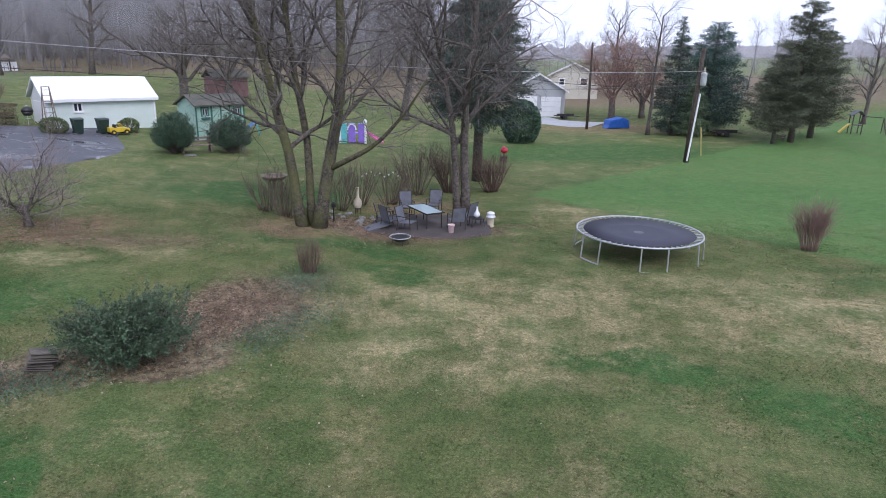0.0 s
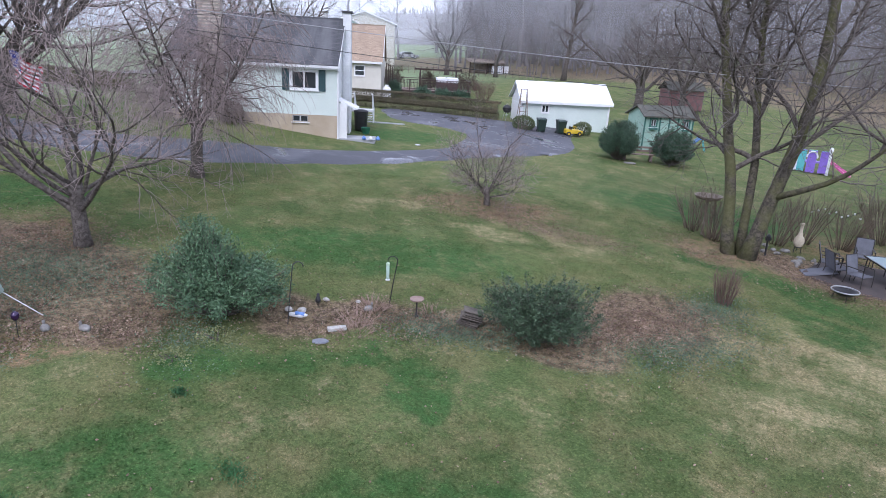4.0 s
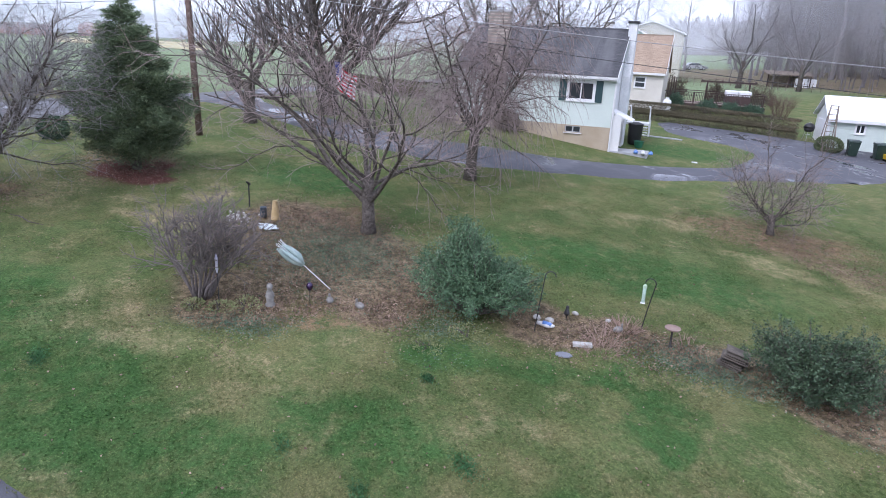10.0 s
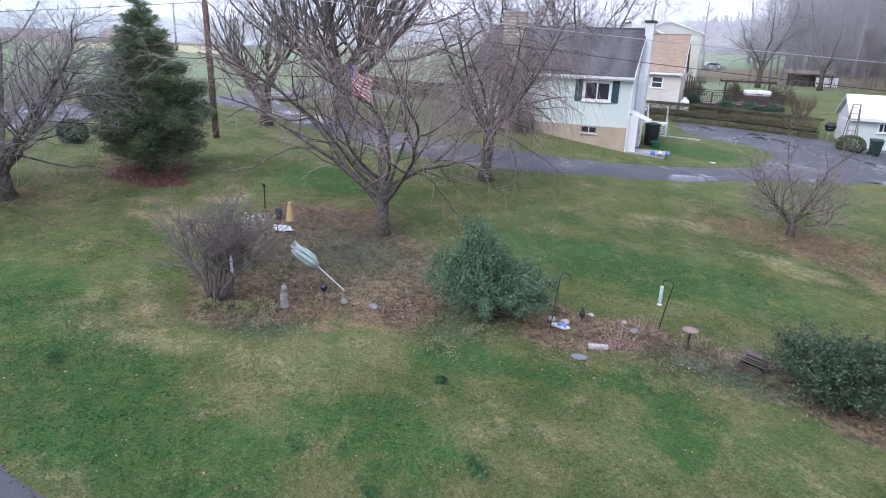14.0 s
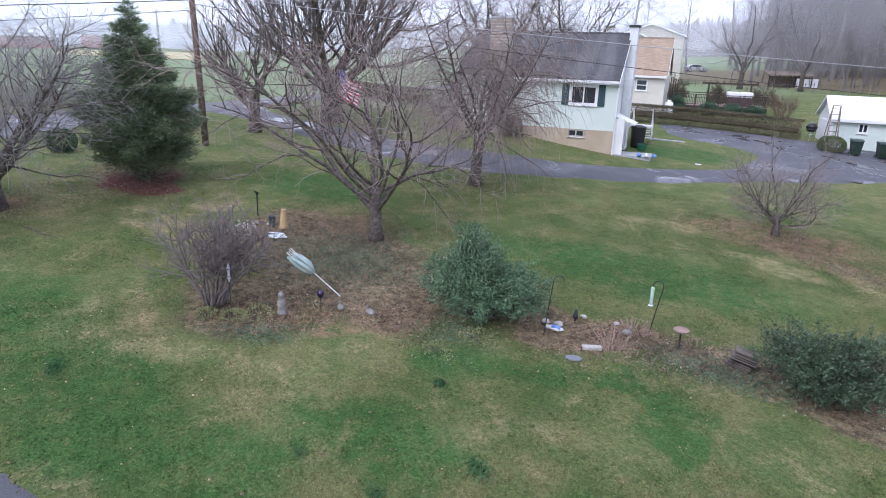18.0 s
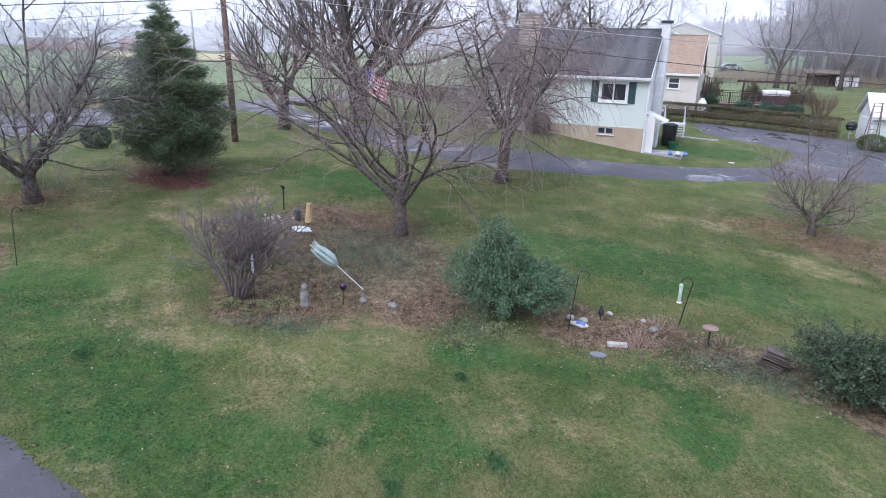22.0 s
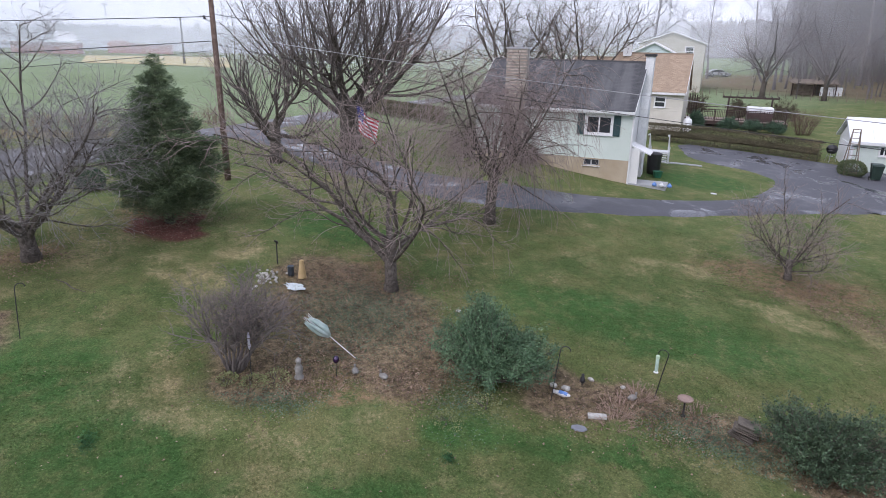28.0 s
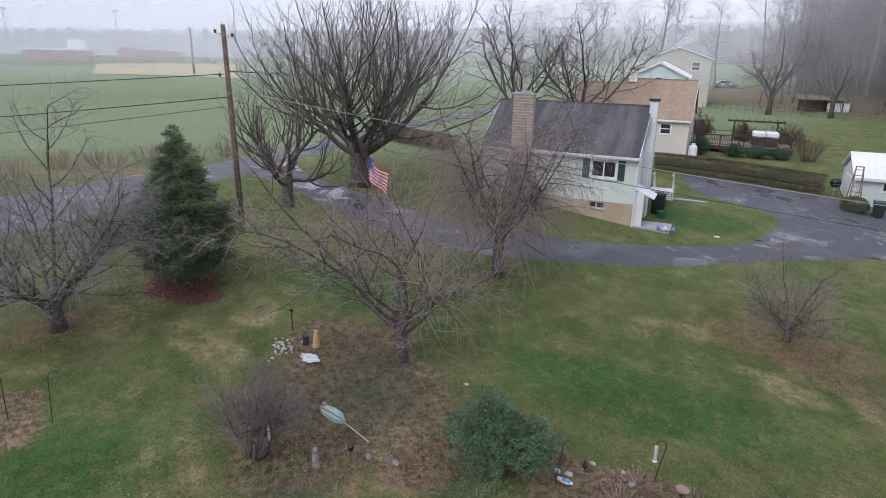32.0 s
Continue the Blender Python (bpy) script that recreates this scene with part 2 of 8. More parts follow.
M_HOLLY = leafy("holly_leaves", (0.036, 0.072, 0.040), (0.135, 0.205, 0.110))
M_GREENBUSH = leafy("shrub_leaves", (0.052, 0.118, 0.060), (0.205, 0.325, 0.180))
M_BOX = leafy("clipped_box_leaves", (0.075, 0.105, 0.045), (0.210, 0.255, 0.115))
M_HEDGE = leafy("hedge_leaves", (0.085, 0.074, 0.044), (0.215, 0.185, 0.112), (0.20, 0.15, 0.095))
M_TUFT = leafy("lush_tufts", (0.028, 0.110, 0.034), (0.075, 0.190, 0.066))
M_IVY = leafy("ground_ivy", (0.068, 0.124, 0.075), (0.192, 0.259, 0.164))
M_DEADLEAF = leafy("fallen_leaves", (0.14, 0.080, 0.056), (0.46, 0.345, 0.255))

M_FOUND = plain("tan_block_foundation", (0.42, 0.34, 0.24), (0.50, 0.42, 0.32), 1.2, 0.85)
M_SIDING = plain("pale_green_siding", (0.585, 0.665, 0.610), (0.645, 0.715, 0.665), 0.8, 0.55, bump=0.05)
M_SIDING_W = plain("white_siding", (0.70, 0.71, 0.70), (0.78, 0.78, 0.77), 0.8, 0.5, bump=0.05)
M_SIDING_CREAM = plain("cream_siding", (0.60, 0.57, 0.50), (0.68, 0.65, 0.58), 0.8, 0.6, bump=0.05)
M_SIDING_BEIGE = plain("beige_far_siding", (0.50, 0.47, 0.39), (0.56, 0.53, 0.45), 0.8, 0.6, bump=0.05)
M_SIDING_GREY = plain("grey_siding", (0.36, 0.37, 0.38), (0.44, 0.45, 0.46), 0.8, 0.6, bump=0.05)
M_SIDING_AQUA = plain("pale_aqua_siding", (0.55, 0.66, 0.66), (0.62, 0.72, 0.72), 0.8, 0.6, bump=0.05)
M_TRIM = plain("white_trim", (0.74, 0.75, 0.76), (0.82, 0.82, 0.82), 2, 0.5, bump=0.04)
M_WHITE_MASONRY = plain("white_painted_masonry", (0.62, 0.64, 0.65), (0.76, 0.77, 0.77), 1.5, 0.7, bump=0.3, fine=14)
M_SHUTTER = plain("dark_teal_shutter", (0.022, 0.06, 0.065), (0.035, 0.08, 0.085), 3, 0.5, bump=0.05)
M_ROOF_WHITE = plain("white_metal_roof", (0.76, 0.78, 0.80), (0.84, 0.85, 0.87), 0.6, 0.4, bump=0.03)
M_SHED = plain("sea_green_shed_boards", (0.28, 0.44, 0.36), (0.36, 0.50, 0.42), 1.5, 0.7, bump=0.1)
M_SHED_TRIM = plain("dark_green_shed_trim", (0.03, 0.12, 0.10), (0.05, 0.16, 0.13), 2, 0.6, bump=0.05)
M_SHED_ROOF = plain("brown_green_shingles", (0.07, 0.075, 0.06), (0.12, 0.11, 0.09), 2, 0.9, bump=0.4, fine=25)
M_POLE = bark("weathered_pole_wood", (0.10, 0.07, 0.055), (0.185, 0.135, 0.11), scale=5)
M_POLE_DARK = bark("dark_pole_wood", (0.045, 0.035, 0.03), (0.10, 0.08, 0.065), scale=5)
M_WIRE_PALE = plain("pale_cable", (0.32, 0.32, 0.33), (0.38, 0.38, 0.39), 3, 0.5, bump=0)
M_WIRE_DARK = plain("dark_cable", (0.03, 0.03, 0.03), (0.05, 0.05, 0.05), 3, 0.6, bump=0)
M_GALV = plain("galvanised_steel", (0.42, 0.43, 0.44), (0.55, 0.56, 0.57), 4, 0.45, 0.7, bump=0.05)
M_BLACK = plain("black_metal", (0.018, 0.018, 0.02), (0.035, 0.035, 0.038), 4, 0.5, bump=0.05)
M_BINS = plain("dark_green_plastic", (0.012, 0.03, 0.022), (0.022, 0.045, 0.034), 3, 0.5, bump=0.05)
M_YELLOW = plain("yellow_plastic", (0.62, 0.42, 0.02), (0.70, 0.50, 0.04), 4, 0.4, bump=0)
M_CONCRETE = plain("grey_concrete", (0.32, 0.33, 0.34), (0.45, 0.46, 0.47), 2, 0.85, bump=0.2)
M_DECK = plain("brown_deck_wood", (0.20, 0.145, 0.125), (0.30, 0.225, 0.195), 2, 0.8, bump=0.2)
M_DECK_DARK = plain("dark_deck_rail", (0.05, 0.032, 0.03), (0.09, 0.06, 0.055), 2, 0.8, bump=0.1)
M_COVER = plain("white_vinyl_cover", (0.70, 0.71, 0.73), (0.80, 0.80, 0.82), 2, 0.5, bump=0.1)
M_MAT = plain("black_mesh_mat", (0.035, 0.036, 0.055), (0.055, 0.056, 0.08), 0.8, 0.75, bump=0.1, fine=120)
M_WOOD_OLD = plain("old_grey_wood", (0.17, 0.13, 0.10), (0.30, 0.25, 0.20), 3, 0.85, bump=0.3, fine=20)
M_STONE = plain("grey_field_stone", (0.165, 0.158, 0.142), (0.300, 0.290, 0.270), 9, 0.9, bump=0.5, fine=26)
M_CLAY = plain("pale_clay", (0.45, 0.38, 0.28), (0.55, 0.48, 0.37), 4, 0.8, bump=0.15)
M_SLING = plain("grey_sling_fabric", (0.105, 0.110, 0.130), (0.160, 0.165, 0.190), 5, 0.8, bump=0.1, fine=90)
M_DARK_FRAME = plain("dark_bronze_frame", (0.03, 0.027, 0.025), (0.05, 0.045, 0.042), 4, 0.45, 0.3, bump=0.05)
M_TARP = plain("blue_tarp", (0.02, 0.10, 0.42), (0.04, 0.16, 0.55), 3, 0.4, bump=0.3, fine=8)
M_PINK = plain("pink_plastic", (0.62, 0.12, 0.33), (0.70, 0.18, 0.42), 4, 0.4, bump=0)
M_PURPLE = plain("purple_plastic", (0.22, 0.13, 0.55), (0.28, 0.18, 0.62), 4, 0.4, bump=0)
M_TEAL = plain("teal_plastic", (0.10, 0.42, 0.45), (0.14, 0.50, 0.52), 4, 0.4, bump=0)
M_RED = plain("red_plastic", (0.55, 0.02, 0.05), (0.65, 0.04, 0.08), 4, 0.4, bump=0)
M_BLUE = plain("blue_plastic", (0.10, 0.22, 0.55), (0.16, 0.30, 0.65), 4, 0.45, bump=0.05)


def shingles(name, a, b, streak=None, lanes=6.0, rows=0.14):
    """Asphalt shingles: courses along the slope with a tone for each tab, and streaks that run down."""
    k = Nodes(name)
    brick = k.n.new("ShaderNodeTexBrick")
    brick.inputs["Scale"].default_value = 1.0
    brick.inputs["Mortar Size"].default_value = 0.008
    brick.inputs["Brick Width"].default_value, brick.inputs["Row Height"].default_value = 0.33, rows
    brick.inputs["Color1"].default_value, brick.inputs["Color2"].default_value = (*a, 1), (*b, 1)
    brick.inputs["Mortar"].default_value = (*(v * 0.5 for v in a), 1)
    k.put(k.tex.outputs["UV"], brick.inputs["Vector"])
    c = brick.outputs["Color"]
    if streak:
        m = k.n.new("ShaderNodeMapping")
        m.inputs["Scale"].default_value = (1.1, 0.10, 1)
        k.put(k.tex.outputs["UV"], m.inputs["Vector"])
        c = k.mix(k.ramp(k.noise(1.0, 4, vector=m.outputs[0]), 0.42, 0.68, 0, 0.75), c, streak)
    c = k.mix(k.ramp(k.noise(0.7, 4), 0.35, 0.7, 0, 0.3), c, tuple(v * 0.7 for v in b))
    k.bump(brick.outputs["Fac"], -0.4, 0.01)
    return k.end(c, 0.9)


M_ROOF_DARK = shingles("dark_shingles", (0.055, 0.056, 0.062), (0.085, 0.085, 0.09), (0.14, 0.14, 0.145))
M_ROOF_TAN = shingles("tan_shingles", (0.31, 0.225, 0.155), (0.41, 0.31, 0.225), (0.27, 0.20, 0.145))
M_ROOF_GREY = shingles("grey_shingles", (0.22, 0.21, 0.20), (0.30, 0.29, 0.28), (0.20, 0.19, 0.18))


def glass():
    k = Nodes("dark_window_glass")
    k.b.inputs["Coat Weight"].default_value = 0.6
    return k.end((0.035, 0.04, 0.045), 0.06, spec=0.8)


M_GLASS = glass()


def brickwork():
    k = Nodes("pale_brick")
    c = k.mix(k.random(), (0.36, 0.27, 0.21), (0.55, 0.47, 0.40))
    c = k.mix(k.ramp(k.noise(12, 4), 0.4, 0.7, 0, 0.5), c, (0.50, 0.46, 0.42))
    return k.end(c, 0.9)


M_BRICK = brickwork()
M_MORTAR = plain("mortar", (0.30, 0.27, 0.24), (0.40, 0.37, 0.33), 4, 0.95)


def asphalt(name, base, pale, wet=0.35):
    k = Nodes(name)
    fine = k.noise(60, 3)
    big = k.noise(0.35, 5, 0.6)
    c = k.mix(k.ramp(fine, 0.3, 0.7), tuple(v * 0.75 for v in base), tuple(v * 1.25 for v in base))
    # pale patches, with the sky's shine on wet asphalt put into the colour
    c = k.mix(k.ramp(big, 0.5, 0.66, 0, 0.55), c, pale)
    puddle = k.ramp(k.noise(0.55, 4, 0.6, distort=0.6), 0.54, 0.62)
    k.bump(fine, 0.25, 0.01)
    r = k.math("SUBTRACT", 0.75, k.math("MULTIPLY", puddle, wet))
    return k.end(c, r)


# tones raised to carry the sky's reflection on wet asphalt
M_DRIVE = asphalt("driveway_asphalt", (0.075, 0.076, 0.088), (0.165, 0.165, 0.180), 0.62)
M_ROAD = asphalt("road_asphalt", (0.11, 0.11, 0.118), (0.17, 0.17, 0.18), 0.45)


def lawn():
    """Winter lawn: green and straw by noise, with worn patches, beds of soil and leaf litter at their places."""
    k = Nodes("winter_lawn")
    pos = k.geo.outputs["Position"]
    warp = k.n.new("ShaderNodeTexNoise")
    warp.inputs["Scale"].default_value, warp.inputs["Detail"].default_value = 0.55, 5
    k.put(pos, warp.inputs["Vector"])
    off = k.n.new("ShaderNodeVectorMath")
    off.operation = "MULTIPLY_ADD"
    k.put(warp.outputs["Color"], off.inputs[0])
    off.inputs[1].default_value, off.inputs[2].default_value = (2.6, 2.6, 0), (-1.3, -1.3, 0)
    flat = k.n.new("ShaderNodeVectorMath")
    flat.operation = "MULTIPLY"
    k.put(pos, flat.inputs[0])
    flat.inputs[1].default_value = (1, 1, 0)
    there = k.n.new("ShaderNodeVectorMath")
    k.put(flat.outputs[0], there.inputs[0])
    k.put(off.outputs[0], there.inputs[1])

    def patch(x, y, rx, ry, rz=0.0, edge=0.45):
        m = k.n.new("ShaderNodeMapping")
        m.vector_type = "TEXTURE"
        m.inputs["Location"].default_value, m.inputs["Rotation"].default_value = (x, y, 0), (0, 0, radians(rz))
        m.inputs["Scale"].default_value = (rx, ry, 1)
        k.put(there.outputs[0], m.inputs["Vector"])
        d = k.n.new("ShaderNodeVectorMath")
        d.operation = "LENGTH"
        k.put(m.outputs[0], d.inputs[0])
        return k.ramp(d.outputs["Value"], 1 - edge, 1 + edge * 0.6, 1.0, 0.0)

    def side(at, normal):
        """One side of a mown edge through that point."""
        d = k.n.new("ShaderNodeVectorMath")
        d.operation = "DOT_PRODUCT"
        k.put(pos, d.inputs[0])
        d.inputs[1].default_value = (normal[0], normal[1], 0)
        edge = k.math("SUBTRACT", d.outputs["Value"], at[0] * normal[0] + at[1] * normal[1])
        return k.ramp(k.math("ADD", edge, k.math("MULTIPLY", k.math("SUBTRACT", k.noise(0.8, 5, 0.7), 0.5), 2.0)), -0.3, 0.35)

    def most(masks):
        out = masks[0]
        for one in masks[1:]:
            out = k.math("MAXIMUM", out, one)
        return out

    fine = k.noise(17, 8, 0.8)
    mid = k.noise(2.6, 6, 0.7)
    big = k.noise(0.22, 4, 0.6)
    fleck = k.noise(5.5, 8, 0.8)
    c = k.mix(k.ramp(big, 0.35, 0.65), GREEN_A, GREEN_B)
    c = k.mix(k.ramp(k.noise(0.9, 6, 0.7), 0.42, 0.66, 0, 0.55), c, GREEN_OLIVE)
    lush = most([patch(*p) for p in LUSH])
    dry = most([patch(*p) for p in DRY])
    dryness = k.math("MULTIPLY", dry, k.ramp(k.noise(0.7, 8, 0.75), 0.36, 0.64))
    c = k.mix(k.math("MULTIPLY", dryness, k.ramp(fleck, 0.34, 0.64, 0.2, 0.85)), c, STRAW)
    c = k.mix(k.math("MULTIPLY", k.ramp(k.noise(0.8, 6, 0.75), 0.48, 0.70), k.ramp(fleck, 0.42, 0.6, 0.05, 0.6)), c, STRAW)
    c = k.mix(k.math("MULTIPLY", lush, k.ramp(mid, 0.30, 0.60, 0.3, 0.9)), c, GREEN_LUSH)
    # green of the far field, paled by haze put into its colour
    c = k.mix(k.math("MULTIPLY", patch(-150, 10, 102, 190, 0, 0.12), k.ramp(k.noise(0.05, 4), 0.2, 0.7, 0.75, 1.0)), c, HAZY_FIELD_GREEN)
    next_door = k.math("MULTIPLY", side((8.3, 24.3), (0.757, 0.652)), side((6.9, 34.6), (0.697, -0.717)))
    c = k.mix(k.math("MULTIPLY", next_door, k.ramp(k.noise(0.5, 7, 0.75), 0.3, 0.62, 0.5, 0.95)), c, NEXT_DOOR)
    floor = most([patch(*p) for p in WOOD_FLOOR])
    c = k.mix(k.math("MULTIPLY", floor, k.ramp(k.noise(0.25, 5, 0.7), 0.25, 0.6, 0.55, 0.95)), c, (0.150, 0.118, 0.088))
    litter = most([patch(*p) for p in LITTER])
    c = k.mix(k.math("MULTIPLY", litter, k.ramp(k.noise(3.4, 8, 0.85), 0.40, 0.62, 0.0, 0.8)), c, LEAVES)
    soil = most([patch(*p) for p in SOIL])
    soil_c = k.mix(k.ramp(k.noise(5.0, 6, 0.75), 0.36, 0.62), SOIL_A, SOIL_B)
    c = k.mix(k.math("MULTIPLY", soil, k.ramp(mid, 0.12, 0.4, 0.55, 1.0)), c, soil_c)
    mulch = most([patch(*p) for p in MULCH])
    c = k.mix(k.math("MULTIPLY", mulch, k.ramp(mid, 0.2, 0.45, 0.6, 1.0)), c, (0.115, 0.050, 0.044))
    c = k.mix(k.ramp(k.noise(3.2, 8, 0.8), 0.40, 0.62, 0.0, 0.8), c, k.mix(1.0, c, (0.70, 0.74, 0.66), "MULTIPLY"))
    c = k.mix(k.ramp(fine, 0.46, 0.60, 0.0, 0.9), c, k.mix(1.0, c, (0.56, 0.60, 0.52), "MULTIPLY"))
    c = k.mix(k.ramp(k.noise(31, 6, 0.85), 0.52, 0.61, 0.0, 0.9), c, k.mix(1.0, c, (2.0, 1.8, 1.75), "MULTIPLY"))
    c = k.mix(k.ramp(k.island(), 0.2, 1, 0, 0.8), c, k.mix(1.0, c, (1.9, 1.75, 1.7), "MULTIPLY"))
    k.bump(k.math("ADD", fine, k.math("MULTIPLY", mid, 1.5)), 0.7, 0.05)
    return k.end(c, 0.95, spec=0.15)


GREEN_A, GREEN_B, GREEN_OLIVE = (0.062, 0.097, 0.033), (0.088, 0.116, 0.043), (0.160, 0.148, 0.074)
GREEN_LUSH, STRAW, LEAVES = (0.036, 0.092, 0.026), (0.35, 0.288, 0.180), (0.260, 0.162, 0.114)
NEXT_DOOR = (0.072, 0.146, 0.046)
HAZY_FIELD_GREEN = (0.170, 0.225, 0.138)
WOOD_FLOOR = [(-48, 116, 62, 30, 25, 0.2), (24, 118, 70, 42, 0, 0.2), (-8, 92, 22, 14, 0, 0.3)]
SOIL_A, SOIL_B = (0.074, 0.060, 0.042), (0.205, 0.164, 0.108)
# patches of the yard: x, y, half widths, turn
DRY = [(1.8, 15.8, 6.0, 3.0, 3), (7.4, 15.2, 4.6, 3.0, -8), (1.2, 12.6, 4.4, 1.8, 10), (9.4, 12.8, 2.6, 1.2, -25), (4.2, 26.6, 2.0, 1.8), (-10.8, 18.2, 2.6, 0.7, 15), (-12.4, 16.2, 1.6, 0.5, 25), (-16.2, 15.7, 1.6, 0.6, 40), (-13.1, -1.0, 1.9, 0.9, 35), (-21.1, 1.9, 1.3, 0.7, 20), (-19.2, -0.2, 2.2, 0.9, 20), (-23.5, -2.5, 3, 1.3), (-8.9, -1.75, 0.9, 0.28, 30), (9, 25.5, 7, 0.9, -49), (-3.0, 14.6, 2.2, 1.4, 20)]
MULCH = [(-24.3, -0.5, 1.7, 1.2, 0, 0.2)]
LUSH = [(-9.9, 4.7, 0.9, 0.5, 75), (-9.4, 6.2, 1.0, 0.55, 70), (-8.5, 7.4, 0.9, 0.5, 50), (-7.5, 7.8, 0.7, 0.5, 0), (-6.9, 7.4, 0.7, 0.4, -40), (-9.5, -1.6, 1.5, 0.8, 30), (-11.3, -1.6, 2.6, 1.5, 40), (-8.6, 0.0, 1.7, 0.9, 40), (-14.6, -3.4, 2.6, 1.5, 30), (-4.4, 5.4, 2.6, 1.0, 40), (15, 29.5, 11, 4.6, -22), (-3.0, 19.8, 1.9, 0.9, -35), (-2.2, 17.6, 1.3, 0.8, -20), (-5.9, 20.3, 1.6, 0.5, 0), (3.6, 12.0, 2.3, 0.5, -28), (6.4, 10.2, 2.0, 1.1, -30), (-12.8, 11.6, 4.4, 1.8, 42), (-8.4, 2.3, 1.7, 1.0, 50), (-9.0, 27.5, 5.0, 2.6, 10), (-26.4, 26.6, 3.2, 2.4, 40), (-24, 33, 3, 2), (8, 45, 12, 5, 0), (-22.5, 5.2, 3.0, 1.6, 40)]
LITTER = [(-2.4, 27.0, 3.4, 2.4, -10), (-3.4, 22.4, 3.0, 1.2), (-13.6, 19.2, 2.8, 1.5, 40), (-15.5, 18.0, 1.8, 1.0, 40), (-6.0, 22.4, 2.6, 1.5), (-18.2, 5.2, 1.6, 1.0), (-26.2, -0.8, 2.2, 1.6), (12, 59, 7, 4), (-22, -4.6, 1.0, 0.7), (-46, -8, 2.0, 12, -15), (-12.0, 3.0, 0.6, 1.6, -15), (-5.9, 13.2, 1.0, 1.8, -12)]
SOIL = [(-17.0, -4.9, 1.5, 1.0, 30, 0.3), (-15.4, 4.0, 3.4, 2.4, 20, 0.22), (-18.5, 4.0, 1.7, 1.5, 0, 0.25), (-13.5, 1.4, 1.4, 1.3, 0, 0.3), (-12.6, 4.2, 1.2, 1.9, -20, 0.3), (-10.2, 8.3, 2.2, 0.95, 58, 0.25), (-8.0, 10.4, 1.3, 0.8, 40, 0.3), (-6.3, 11.6, 1.6, 1.2, 40, 0.25), (-5.8, 14.2, 1.45, 3.1, -12, 0.35), (-2.4, 23.5, 3.8, 1.9, 4, 0.2)]
M_LAWN = lawn()

# ---- land and roads ----
def steps_out(near, far, fine, growth):
    out, d, s = [0.0], 0.0, fine
    while d < far:
        if d > near:
            s *= growth
        d += s
        out.append(d)
    return out


def land():
    xs = np.array(sorted({-a for a in steps_out(38, 900, 0.45, 1.12)} | set(steps_out(22, 900, 0.45, 1.12))))
    ys = np.array(sorted({-a for a in steps_out(12, 900, 0.45, 1.14)} | set(steps_out(48, 900, 0.45, 1.12))))
    gx, gy = np.meshgrid(xs, ys)
    h = ground(gx, gy)
    rough = 0.035 * np.sin(gx * 1.7 + 0.6 * gy) * np.sin(gy * 1.3 - 0.4 * gx) + 0.03 * np.sin(gx * 0.61 + 2) * np.sin(gy * 0.53)
    h = h + rough * np.clip(1.2 - np.hypot(gx, gy) / 60, 0, 1)
    verts = np.stack([gx, gy, h], -1).reshape(-1, 3)
    nx, ny = len(xs), len(ys)
    i = (np.arange(ny - 1)[:, None] * nx + np.arange(nx - 1)[None]).ravel()
    faces = np.stack([i, i + 1, i + 1 + nx, i + nx], 1)
    ob = new("ground", arrays("ground", verts, faces, M_LAWN, True))
    return tagged(ob, "winter lawn, green with straw patches and leaf litter", "lawn", kind="structure")


land()


def along(points, step):
    """Even points on a smooth line through the given ones."""
    p = [Vector(q) for q in points]
    p = [2 * p[0] - p[1], *p, 2 * p[-1] - p[-2]]
    out = []
    for i in range(1, len(p) - 2):
        n = max(2, int((p[i + 1] - p[i]).length / step))
        for j in range(n):
            t = j / n
            a, b, c, d = p[i - 1], p[i], p[i + 1], p[i + 2]
            out.append(0.5 * (2 * b + (c - a) * t + (2 * a - 5 * b + 4 * c - d) * t * t + (3 * b - a - 3 * c + d) * t ** 3))
    out.append(p[-2])
    return out


def strip(name, left, right, material, label, category, lift=0.05, across=8, seed=1):
    """A paved sheet between two edges, draped on the land, with a slightly ragged rim and a skirt into the ground."""
    rnd = random.Random(seed)
    n = 70
    la, ra = along(left, 0.2), along(right, 0.2)

    def at(line, u):
        q = u * (len(line) - 1)
        i = min(int(q), len(line) - 2)
        return line[i].lerp(line[i + 1], q - i)

    verts, faces = [], []
    for i in range(n):
        a, b = at(la, i / (n - 1)), at(ra, i / (n - 1))
        for j in range(across + 1):
            t = j / across + (rnd.uniform(-0.01, 0.01) if j in (0, across) else 0)
            q = a.lerp(b, t)
            edge = j in (0, across)
            verts.append((q.x, q.y, gz(q.x, q.y) + (lift - 0.14 if edge else lift + 0.02 * math.sin(math.pi * j / across))))
    w = across + 1
    for i in range(n - 1):
        for j in range(across):
            k = i * w + j
            faces.append((k, k + 1, k + 1 + w, k + w))
    me = bpy.data.meshes.new(name)
    me.from_pydata(verts, [], faces)
    me.polygons.foreach_set("use_smooth", [True] * len(faces))
    me.materials.append(material)
    return tagged(new(name, me), label, category, kind="structure")


